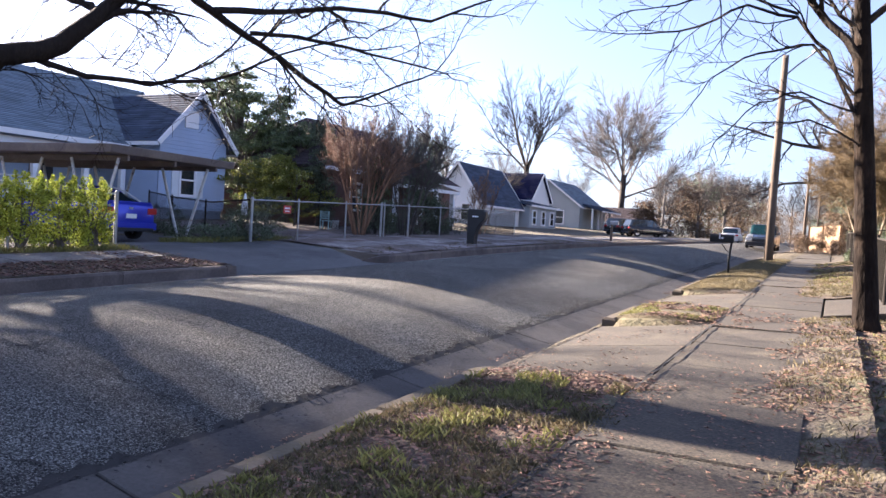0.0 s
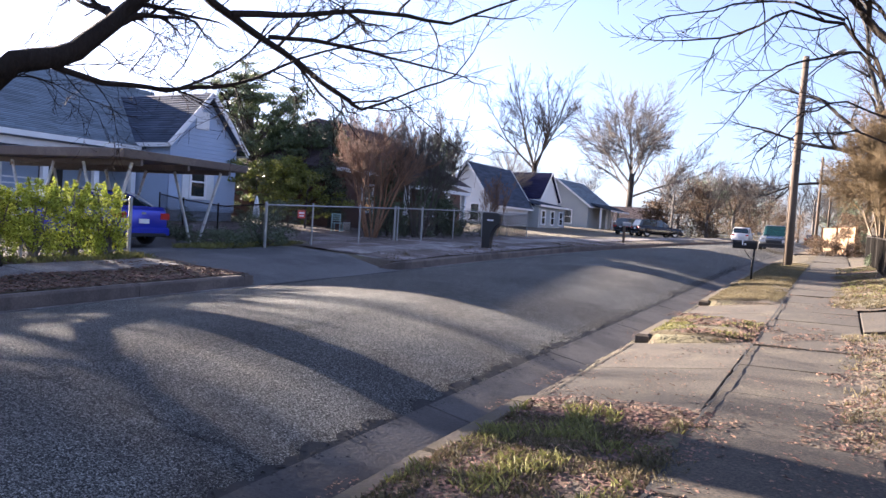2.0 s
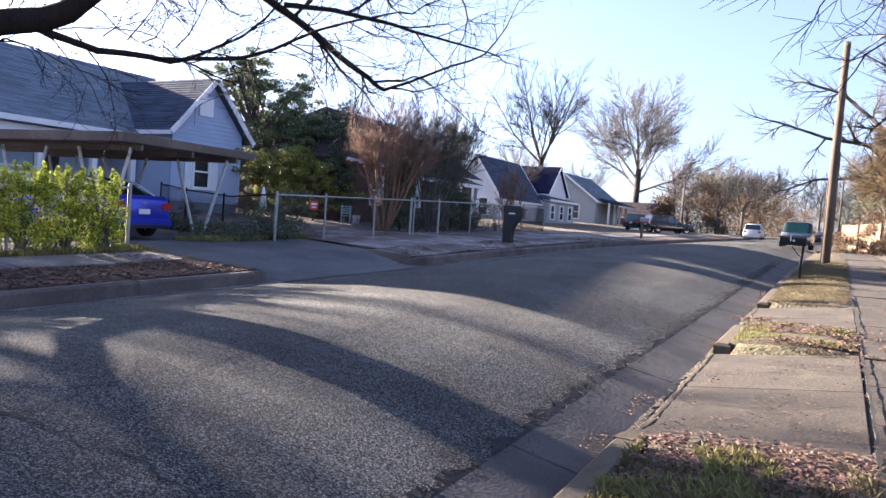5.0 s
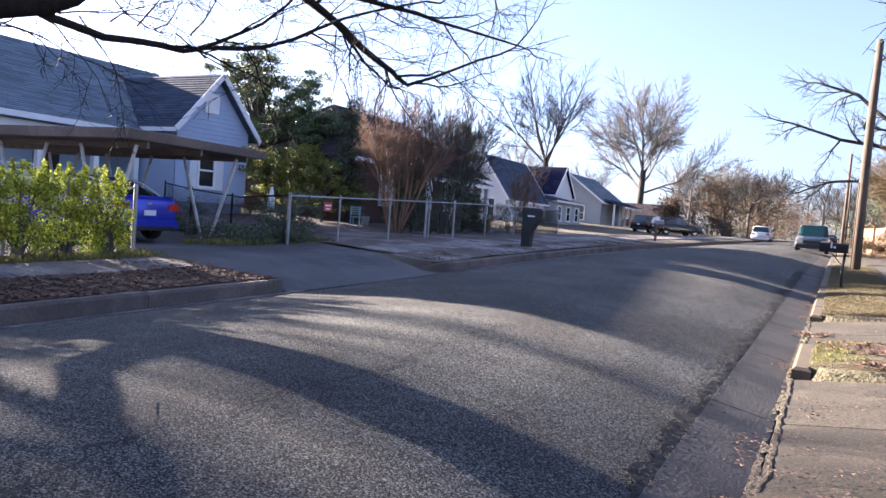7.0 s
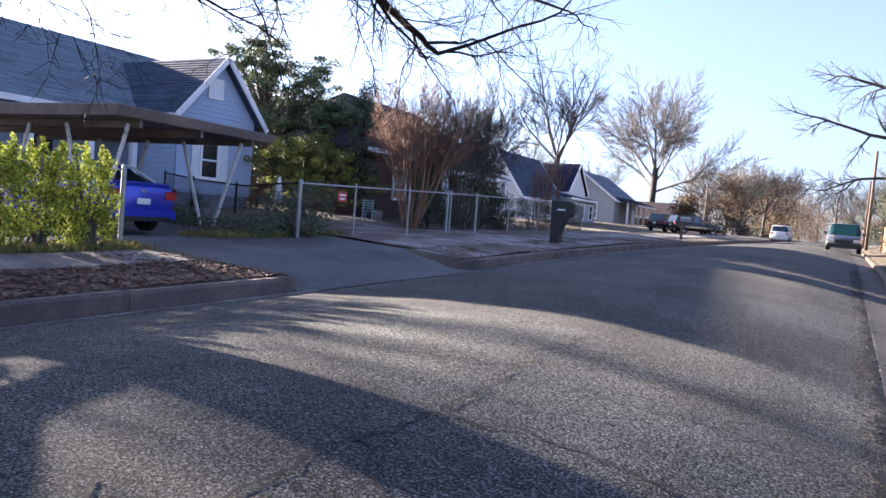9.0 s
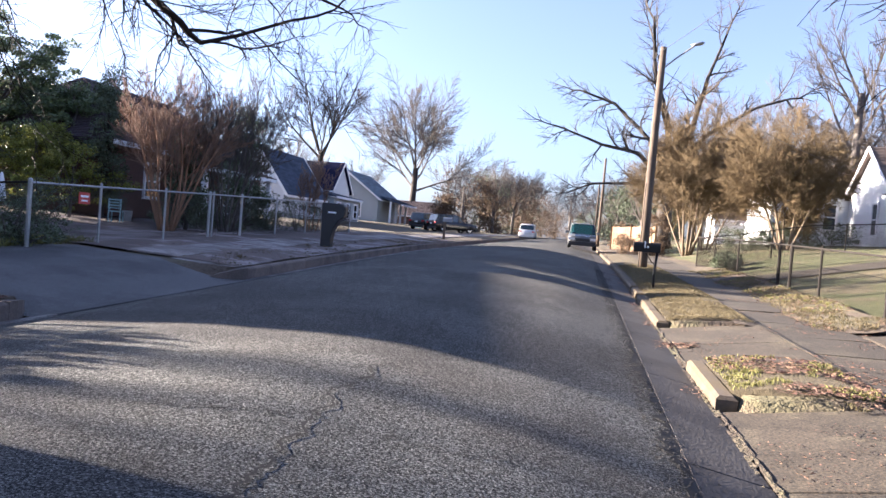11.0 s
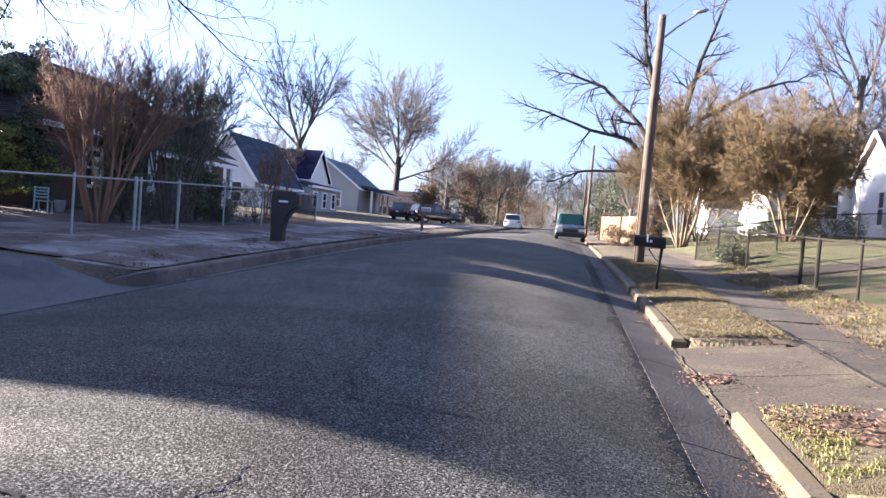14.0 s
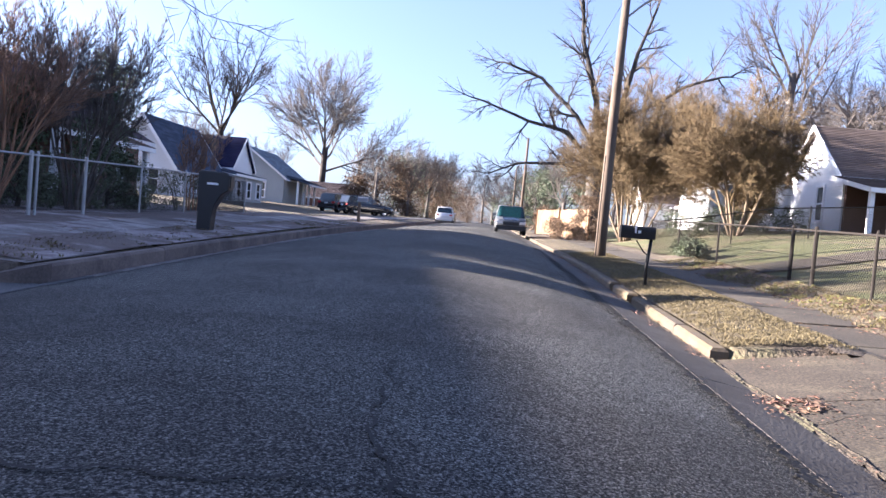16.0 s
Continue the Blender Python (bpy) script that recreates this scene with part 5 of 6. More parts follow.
part("panel", Mesh().slab((0, -0.2, -0.14), (0.015, 0.2, 0.14), 0.004), SIGN_RED, sign)
for yy in (-0.15, 0.15):
    part("wire_tie", Mesh().tube([(0.005, yy, 0.12), (-0.03, yy, 0.15), (-0.035, yy, 0.1)], 0.003, 4), STEEL, sign)
part("text_bar", Mesh().box((0.0155, -0.14, 0.02), (0.019, 0.14, 0.07)), TRIM, sign)
part("text_bar", Mesh().box((0.0155, -0.11, -0.08), (0.019, 0.11, -0.04)), TRIM, sign)
umb = empty("garden_umbrella", pose(-17.1, 22.9, G(-17.1, 22.9)) @ Matrix.Scale(0.78, 4), "furled white garden umbrella on a pole", "umbrella")
part("pole", Mesh().tube([(0, 0, 0), (0, 0, 1.9)], 0.025, 6), POLE_WOOD, umb)
part("canopy", Mesh().loft([ring(0.16, 0.75), ring(0.17, 1.0), ring(0.12, 1.4), ring(0.05, 1.75), ring(0.01, 1.85)]), PAINT_PALE, umb, smooth=True)
bench = empty("bench", pose(-19.4, 86, G(-19.4, 86), 0, 0, 0), "pale teal bench in front of the grey house", "bench")
part("seat", Mesh().slab((-0.3, -1.4, 0.5), (0.3, 1.4, 0.58), 0.01), PAINT_TEAL, bench)
part("backrest", Mesh().slab((-0.36, -1.4, 0.58), (-0.28, 1.4, 1.1), 0.01), PAINT_TEAL, bench)
for yy in (-1.3, 1.3):
    part("leg", Mesh().box((-0.3, yy - 0.05, 0), (0.3, yy + 0.05, 0.5)), PAINT_TEAL, bench)


# ---- plants ----
def shrub(name, label, m, clumps, per, leaf, mat, seed, category="shrub", stems=4, wood=None, group="", droop=0.0):
    root = empty(name, m, label, category, group)
    r = random.Random(seed)
    for _ in range(stems):
        c, rad = r.choice(clumps)
        st = Mesh().tube([(r.gauss(0, 0.08), r.gauss(0, 0.08), -0.1), (c[0] * 0.4, c[1] * 0.4, c[2] * 0.45), c], [0.04, 0.025, 0.01], 4)
        part("stem", st, wood or BARK, root)
    part("foliage", leaf_cloud(seed, clumps, per, leaf, droop=droop), mat, root)
    return root


def cloud(r, n, rx, ry, z0, z1, size, taper=0.0):
    out = []
    for _ in range(n):
        u = r.random()
        k = 1 - taper * u
        a, q = r.uniform(0, 2 * math.pi), math.sqrt(r.random())
        s = size * r.uniform(0.6, 1.2)
        out.append(((rx * k * q * math.cos(a), ry * k * q * math.sin(a), z0 + (z1 - z0) * u), (s, s, s * 0.75)))
    return out


r = random.Random(77)
# hedge on the chain-link fence
for k in range(10):
    yy = 5.0 + 0.76 * k
    shoots = [((r.uniform(-0.3, 0.3), r.uniform(-0.42, 0.42), 0.08 + 1.12 * r.random() ** 0.85), (r.uniform(0.08, 0.16), r.uniform(0.08, 0.16), r.uniform(0.14, 0.24))) for _ in range(64)]
    shoots += [((r.uniform(-0.2, 0.2), r.uniform(-0.4, 0.4), r.uniform(1.15, 1.42)), (0.06, 0.06, 0.14)) for _ in range(10)]
    shrub("hedge_shrub", "yellow-green leafy hedge growing through the chain-link fence", at(-10.9, yy), shoots, 75, 0.06, LEAF_HEDGE, 100 + k, "hedge", 10, group="hedge along the fence", droop=0.6)
# low juniper along the drive and by the fence corner
for k, (x, y, s) in enumerate(((-11.9, 16.3, 1.2), (-11.4, 17.0, 0.9), (-13.2, 17.0, 1.3), (-14.8, 17.9, 1.3), (-16.4, 18.7, 1.3))):
    shrub("juniper", "low dark green juniper beside the driveway", at(x, y), cloud(r, 14, 0.9 * s, 0.6 * s, 0.05, 0.35, 0.3), 110, 0.07, LEAF_CONIFER, 120 + k, group="junipers by the fence")
shrub("bush", "scraggly dark bush at the fence corner", at(-11.6, 17.0), cloud(r, 14, 0.4, 0.4, 0.2, 1.0, 0.25), 60, 0.06, LEAF_CONIFER, 125)
for k, (x, y) in enumerate(((-20.9, 23.0), (-20.9, 25.9), (-21.0, 26.6))):
    shrub("bush", "small dark foundation bush beside the house", at(x, y), cloud(r, 10, 0.35, 0.35, 0.1, 0.6, 0.22), 80, 0.06, LEAF_CONIFER, 130 + k, group="foundation bushes")


for k, (x, y, h) in enumerate(((-14.6, 20.6, 1.0), (-15.4, 22.3, 1.3), (-14.9, 30.6, 1.2), (-13.8, 30.4, 1.5), (-13.4, 32.6, 1.2), (-13.0, 34.4, 1.3))):
    shrub("bush", "loose dark shrub in the shaded yard behind the fence", at(x, y), cloud(r, 26, 0.8, 0.8, 0.1, h, 0.3), 70, 0.07, LEAF_CONIFER, 140 + k, group="yard shrubs")


def dome(r, n, rx, ry, z0, z1, size):
    """Clumps grouped on a few boughs inside a lopsided dome."""
    out = []
    for _ in range(n // 9):
        a, e = r.uniform(0, 2 * math.pi), math.asin(r.uniform(-0.35, 1.0))
        q = r.uniform(0.55, 1.0)
        c = Vector((rx * q * math.cos(a) * math.cos(e), ry * q * math.sin(a) * math.cos(e), z0 + (z1 - z0) * (0.4 + 0.6 * q * math.sin(e))))
        for _ in range(9):
            s = size * r.uniform(0.5, 1.1)
            out.append(((c.x + r.gauss(0, 0.55), c.y + r.gauss(0, 0.55), max(z0, c.z + r.gauss(0, 0.3))), (s, s, s * 0.5)))
    return out


def leafy_tree(name, label, m, height, rx, ry, base, seed, mat, per=110, n=90, size=0.55, leaf=0.16, trunk=0.2, wood=None, taper=0.25, flat=0.0, domed=False):
    root = empty(name, m, label, "tree")
    rr = random.Random(seed)
    cl = dome(rr, n, rx, ry, base, height, size) if domed else cloud(rr, n, rx, ry, base, height, size, taper)
    if flat:
        cl = [(c, (s[0] * 1.5, s[1] * 1.5, s[2] * flat)) for c, s in cl]
    g = Mesh()
    g.tube([(0, 0, -0.2), (0.05, 0.02, base), (0, 0.1, height * 0.6), (0.05, 0, height * 0.9)], [trunk, trunk * 0.75, trunk * 0.45, 0.03], 8)
    part("trunk", g, wood or BARK, root)
    for c, _ in cl[::5]:
        z = max(base * 0.6, c[2] * 0.55)
        part("limb", Mesh().tube([(0.03, 0.03, z), (c[0] * 0.5, c[1] * 0.5, (z + c[2]) / 2 + 0.1), c], [trunk * 0.3, trunk * 0.18, 0.012], 4), wood or BARK, root)
    part("crown", leaf_cloud(seed, cl, per, leaf), mat, root)
    return root


leafy_tree("evergreen_tree", "large dark evergreen tree with glossy leaves between the houses", at(-24.6, 30.2), 7.6, 3.3, 3.1, 1.2, 201, LEAF_DARK, 120, 380, 0.5, 0.13, 0.22, BARK, domed=True)
leafy_tree("evergreen_tree", "smaller dark evergreen beside the large one", at(-20.9, 30.4), 5.0, 1.7, 1.7, 0.8, 202, LEAF_DARK, 110, 150, 0.4, 0.12, 0.14, BARK, domed=True)
leafy_tree("understory_tree", "small yellow-green tree beside the blue house", at(-20.6, 28.0), 3.4, 1.6, 1.6, 0.3, 203, LEAF_OLIVE, 120, 110, 0.4, 0.11, 0.08, domed=True)
leafy_tree("understory_tree", "small yellow-green tree before the dark evergreen", at(-18.6, 27.6), 2.6, 1.1, 1.1, 0.3, 204, LEAF_OLIVE, 110, 60, 0.35, 0.1, 0.06, domed=True)
leafy_tree("conifer", "narrow dark conifer behind the yard", at(-18.6, 29.3), 5.3, 0.8, 0.8, 0.4, 205, LEAF_CONIFER, 150, 70, 0.42, 0.1, 0.1, BARK_DARK, 0.75)
leafy_tree("conifer", "dark cone-shaped conifer before the brick house", at(-14.6, 28.2), 3.3, 1.0, 1.0, 0.2, 206, LEAF_CONIFER, 160, 60, 0.4, 0.1, 0.08, BARK_DARK, 0.7)
leafy_tree("conifer", "dark bushy conifer beside the porch", at(-14.4, 32.2), 4.6, 1.5, 1.5, 0.2, 207, LEAF_CONIFER, 180, 80, 0.5, 0.1, 0.08, BARK_DARK, 0.7)
leafy_tree("understory_tree", "dark leafy bush between the blue house and the evergreens", at(-22.4, 28.3), 3.4, 1.1, 1.1, 0.2, 208, LEAF_DARK, 110, 90, 0.35, 0.11, 0.06, BARK_DARK, domed=True)


def crape(name, label, m, seed, stems, height, spread, bark, twig, seeds=None, heads=4, levels=4, kids=(5, 6), radius=0.05, wide=False):
    g = vase_growth(seed, stems, height, spread, levels, kids, radius, 0.0065 if wide else 0.0055, lift=-0.01 if wide else 0.05, ratio=0.56 if wide else 0.5, angle=(0.4, 1.0) if wide else (0.25, 0.6), start=0.36 if wide else 0.45)
    root = empty(name, m, label, "tree")
    for stem in g.stems:
        part("stem", stem, bark, root, smooth=True)
    part("crown", g.twigs, twig, root)
    if seeds:
        cl = [(tuple(p), (0.12, 0.12, 0.14)) for p in g.tips]
        part("seed_spray", leaf_cloud(seed, cl, heads, 0.06), seeds, root)
    return root


crape("crape_myrtle", "multi-stemmed bare crape myrtle with russet stems", at(-14.3, 26.6), 301, 12, 5.7, 0.36, BARK_RUSSET, TWIG_RUSSET, kids=(5, 6))
crape("crape_myrtle", "tall multi-stemmed bare crape myrtle with grey twigs", at(-13.6, 29.2), 302, 10, 6.2, 0.38, BARK, TWIG_FAR, kids=(5, 6))
crape("crape_myrtle", "small bare crape myrtle by the fence end", at(-12.4, 34.2), 305, 5, 3.4, 0.4, BARK_RUSSET, TWIG_RUSSET, kids=(4, 5), radius=0.03)
crape("crape_myrtle", "broad tan crape myrtle full of dry seed heads", at(4.7, 48.5), 311, 9, 9.4, 0.42, BARK_TAN, TWIG_TAN, None, 2, 4, (8, 9), 0.075, True)
crape("crape_myrtle", "spreading tan crape myrtle on the lawn", at(8.3, 42.5), 312, 9, 7.4, 0.5, BARK_TAN, TWIG_TAN, None, 2, 4, (8, 9), 0.07, True)
crape("crape_myrtle", "slender crape myrtle near the white house", at(6.4, 53.0), 313, 7, 7.5, 0.5, BARK_TAN, TWIG_TAN, None, 2, 4, (5, 6), 0.06, True)

# tall bare trees
oak = Growth(401, 5, ratio=0.6, angle=(0.4, 1.0), kids=(5, 7), wander=0.17, lift=0.02, thin=0.011, sides=(9, 6, 4, 3, 3, 3), solid=2, steps=(8, 6, 5, 4, 2, 1))
oak.wood.tube([(0, 0, -0.3), (0, 0, 2), (0.1, 0, 6.5)], [0.75, 0.6, 0.5], 10)
for way, rad in (([(0, 0, 5.0), (-2.4, -1, 7.2), (-5.2, -2, 7.6), (-8.2, -2.5, 8.6)], 0.26), ([(0, 0, 6.0), (-1.6, 0, 8.4), (-4.4, 0.6, 11.2), (-6.8, 0.6, 12.0)], 0.26), ([(0.1, 0, 6.3), (-0.4, 0, 10), (-1.6, 0.4, 14), (-2.0, 0.6, 18)], 0.34),
                 ([(0.1, 0, 6.3), (1.6, 0.4, 9.5), (2.4, 0.6, 13.5), (3.6, 1.0, 17)], 0.32), ([(0.1, 0, 6.0), (2.6, -0.6, 9.0), (5.6, -1.0, 11.0), (8.2, -1, 11.9)], 0.26), ([(0, 0, 4.2), (-2.6, -1.2, 4.9), (-5.6, -2.2, 4.6), (-7.2, -2.4, 3.9)], 0.2), ([(0, 0, 5.6), (1.8, -1.2, 7.0), (4.2, -2.2, 8.6)], 0.22)):
    waypoints(oak, way, rad, 2, (0, 0, 0), 0.25, 0.5)
bare_tree("oak_tree", "huge bare oak with broken drooping limbs", oak, at(5.0, 64), BARK_DARK, BARK_DARK)

fan = Growth(402, 5, ratio=0.5, angle=(0.35, 0.8), kids=(7, 9), wander=0.09, lift=0.03, thin=0.012, sides=(7, 5, 3, 3, 3, 3), solid=2, steps=(8, 6, 6, 4, 2, 1))
fan.wood.tube([(0, 0, -0.3), (0, 0, 4), (0, 0, 7.5)], [0.5, 0.4, 0.36], 8)
for k in range(7):
    a = 2 * math.pi * k / 7 + 0.3
    s = 0.4 + 0.85 * (k % 3) / 2
    fan.grow((0, 0, 6.6 + 0.15 * k), (s * math.cos(a), s * math.sin(a), 1), 9.0 - 1.0 * (k % 2), 0.17, 2, 0.3)
rnd = Growth(403, 5, ratio=0.6, angle=(0.4, 0.9), kids=(6, 7), wander=0.1, lift=0.04, thin=0.013, sides=(7, 5, 3, 3, 3, 3), solid=1, steps=(8, 6, 5, 3, 2, 1))
rnd.wood.tube([(0, 0, -0.3), (0, 0, 2), (0.1, 0, 5.5)], [0.45, 0.36, 0.3], 8)
for k in range(6):
    a = 2 * math.pi * k / 6
    rnd.grow((0.05, 0, 3.6 + 0.35 * k), (0.8 * math.cos(a), 0.8 * math.sin(a), 0.55 + 0.22 * k), 6.5, 0.15, 2, 0.25)
tall = Growth(404, 5, ratio=0.52, angle=(0.35, 0.8), kids=(5, 6), wander=0.08, lift=0.06, thin=0.013, sides=(7, 5, 3, 3, 3, 3), solid=1, steps=(8, 6, 5, 3, 2, 1))
tall.wood.tube([(0, 0, -0.3), (0, 0, 5), (0.1, 0, 10)], [0.36, 0.28, 0.2], 8)
for k in range(7):
    a = 2.4 * k
    tall.grow((0.05, 0, 5.0 + 0.75 * k), (0.55 * math.cos(a), 0.55 * math.sin(a), 0.8 + 0.05 * k), 6.0 - 0.25 * k, 0.12, 2, 0.25)
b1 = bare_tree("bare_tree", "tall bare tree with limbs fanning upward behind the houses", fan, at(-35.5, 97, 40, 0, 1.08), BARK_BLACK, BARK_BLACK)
dome = Growth(405, 5, ratio=0.58, angle=(0.35, 0.85), kids=(8, 9), wander=0.1, lift=0.03, thin=0.015, sides=(7, 5, 3, 3, 3, 3), solid=1, steps=(8, 6, 5, 3, 2, 1))
dome.wood.tube([(0, 0, -0.3), (0, 0, 2), (0.1, 0, 5.5)], [0.4, 0.32, 0.26], 8)
for k in range(8):
    a = 2.4 * k
    dome.grow((0.05, 0, 3.2 + 0.3 * k), (1.05 * math.cos(a), 1.05 * math.sin(a), 0.6 + 0.16 * k), 6.2, 0.13, 2, 0.25)
b2 = bare_tree("bare_tree", "round-crowned bare tree beyond the grey house", dome, at(-29, 124, 10, 0, 1.7), BARK_DARK, TWIG_FAR)
b3 = bare_tree("bare_tree", "tall grey bare tree among winter woods", tall, at(17.5, 62, 10, 0, 1.1), BARK, TWIG_FAR, "winter woods")
b4 = bare_tree("bare_tree", "tall grey bare tree among winter woods", rnd, at(-45, 70, 60, 0, 0.9), BARK, TWIG_FAR, "winter woods")
r = random.Random(5)
# copies with y below 15 are unseen, added to dapple the road with shade
spots = [(-34, 10, 0.72), (-35, 6.5, 0.75), (-15, 90, 0.5), (-12, 96, 0.55), (-13, 104, 0.6), (-11, 112, 0.62), (-10, 122, 0.65), (-40, 12, 0.7), (-37, 14, 0.66), (-44, 9, 0.78), (-38, 8, 0.68), (-48, 10, 0.9), (-38, 23, 0.5), (-40, 27, 0.66), (-52, 30, 0.8), (-40, 42, 0.6), (-38, 50, 0.55), (-31, 47, 0.5), (-52, 52, 0.75), (-40, 62, 0.6), (-38, 78, 0.6), (-46, 86, 0.75), (-44, 108, 0.9), (-33, 112, 0.7), (-26, 140, 1.0), (-18, 128, 0.7), (-14, 118, 0.55), (-17, 104, 0.5), (-13, 136, 0.7), (-20, 160, 0.9), (-12, 172, 0.9),
         (22, 70, 0.9), (27, 60, 1.0), (30, 50, 0.9), (24, 84, 0.9), (16, 80, 0.75), (10, 92, 0.7), (14, 104, 0.8), (7, 118, 0.75), (4, 134, 0.8), (9, 150, 0.9), (36, 72, 1.1), (28, 98, 1.0), (20, 120, 1.0), (3.5, 104, 0.45), (-30, 75, 0.5), (-31, 86, 0.45), (9, 76, 0.7), (13, 73, 0.8), (5, 84, 0.6),
         (18, 90, 0.9), (36, 88, 1.1), (42, 76, 1.1), (30, 78, 1.0), (33, 108, 1.1), (2, 180, 1.0), (-4, 215, 1.1), (8, 200, 1.1), (-14, 205, 1.1), (-1, 240, 1.2), (-9, 250, 1.2), (21, 56, 0.8), (24, 50, 0.75), (26, 66, 0.9), (19, 70, 0.7), (33, 62, 1.0), (22, 44, 0.7), (16, 96, 1.15), (22, 104, 1.2), (27, 112, 1.2), (34, 118, 1.25), (40, 104, 1.2), (46, 96, 1.2), (12, 112, 1.1), (38, 128, 1.3), (18, 130, 1.2), (46, 116, 1.3)]
for k, (x, y, s) in enumerate(spots):
    src = (b3, b4)[k % 2]
    copy_thing(src, pose(x, y, G(x, y) - 0.1, 0, 0, r.uniform(0, 360))).scale = (s, s, s * r.uniform(0.9, 1.1))

# brush and far greenery
for k, (x, y, h, rx, mat, lab) in enumerate(((1.7, 50.0, 1.0, 0.9, LEAF_BROWN, "low brown brush pile beside the pavement"), (3.0, 50.5, 2.4, 0.9, LEAF_BROWN, "dry tan brush along the board fence"), (3.6, 54.5, 2.8, 1.0, LEAF_BROWN, "dry tan brush along the board fence"), (7.0, 45.6, 1.2, 1.2, LEAF_CONIFER, "dark clipped shrub before the white house"),
                                         (9.2, 46.0, 1.3, 1.3, LEAF_CONIFER, "dark clipped shrub before the white house"), (11.3, 46.4, 1.4, 1.4, LEAF_CONIFER, "dark clipped shrub before the white house"), (15.8, 40.5, 2.6, 1.5, LEAF_OLIVE, "yellow-green shrub beside the porch steps"), (3.9, 33.0, 0.4, 0.3, LEAF_CONIFER, "small dark shrub inside the fence"), (4.4, 35.5, 0.45, 0.35, LEAF_CONIFER, "small dark shrub inside the fence"))):
    shrub("shrub", lab, at(x, y), cloud(r, 34, rx, rx, 0.1, h, 0.4), 110, 0.09, mat, 500 + k)
for k, (x, y, h, rx, mat) in enumerate(((-12.5, 100, 4.5, 2.6, LEAF_BROWN), (-14, 110, 8.0, 3.4, LEAF_CONIFER), (-10.5, 116, 6.0, 2.6, LEAF_BROWN), (-11, 128, 8.0, 3.5, LEAF_BROWN), (-13, 145, 9.0, 4.5, LEAF_CONIFER), (-9, 160, 8.0, 4.0, LEAF_BROWN), (5, 98, 7.0, 2.6, LEAF_CONIFER), (4.6, 112, 7.5, 3.0, LEAF_CONIFER), (4.5, 130, 8.5, 3.6, LEAF_CONIFER), (6, 150, 8.0, 4.0, LEAF_BROWN), (7.5, 84, 4.5, 2.2, LEAF_CONIFER), (2.8, 76, 2.0, 1.2, LEAF_BROWN), (-19.6, 90, 1.3, 1.0, LEAF_CONIFER), (-17.5, 92, 4.0, 1.8, LEAF_BROWN), (-8, 190, 7.0, 5.0, LEAF_BROWN), (1, 200, 7.0, 5.0, LEAF_CONIFER), (-4, 225, 8.0, 7.0, LEAF_BROWN), (6, 185, 8.0, 5.0, LEAF_CONIFER), (-14, 185, 9.0, 5.0, LEAF_CONIFER), (-14, 96, 6.5, 2.6, LEAF_BROWN), (-12.5, 121, 9.0, 3.6, LEAF_BROWN), (-11.5, 138, 10.0, 4.2, LEAF_BROWN), (-22, 132, 10.0, 5.0, LEAF_BROWN), (-10, 174, 10.0, 5.0, LEAF_BROWN), (5.6, 121, 9.0, 3.6, LEAF_BROWN), (6.5, 166, 10.0, 5.0, LEAF_BROWN), (-12, 258, 12.0, 9.0, LEAF_BROWN))):
    shrub("far_thicket", "distant thicket of evergreen and brown winter growth", at(x, y), cloud(r, 60, rx, rx, 0.3, h, h * 0.16 + 0.3, 0.3), 70, 0.25, mat, 600 + k, "thicket", group="far thickets")

# ---- surface details ----
def ribbon(way, width, lift, seed, surface, jitter=0.03, step=0.08, ragged=0.5):
    """A thin uneven strip lying on a surface along a few places."""
    rr = random.Random(seed)
    pts = [Vector((*way[0], 0))]
    for a, b in zip(way, way[1:]):
        a, b = Vector((*a, 0)), Vector((*b, 0))
        n = max(2, int((b - a).length / step))
        drift = 0.0
        side = Vector((-(b - a).y, (b - a).x, 0)).normalized()
        for k in range(1, n + 1):
            drift = drift * 0.8 + rr.gauss(0, jitter)
            pts.append(a.lerp(b, k / n) + side * drift * min(1, (n - k) / 3))
    me = Mesh()
    rows = []
    for i, p in enumerate(pts):
        d = (pts[min(i + 1, len(pts) - 1)] - pts[max(i - 1, 0)]).normalized()
        s = Vector((-d.y, d.x, 0))
        w0, w1 = width * (1 + rr.uniform(-ragged, ragged)), width * (1 + rr.uniform(-ragged, ragged))
        row = []
        for q in (p + s * w0, p - s * w1):
            row.append((q.x, q.y, surface(q.x, q.y) + lift))
        rows.append(row)
    return me.loft(rows, cap=False, closed=False)


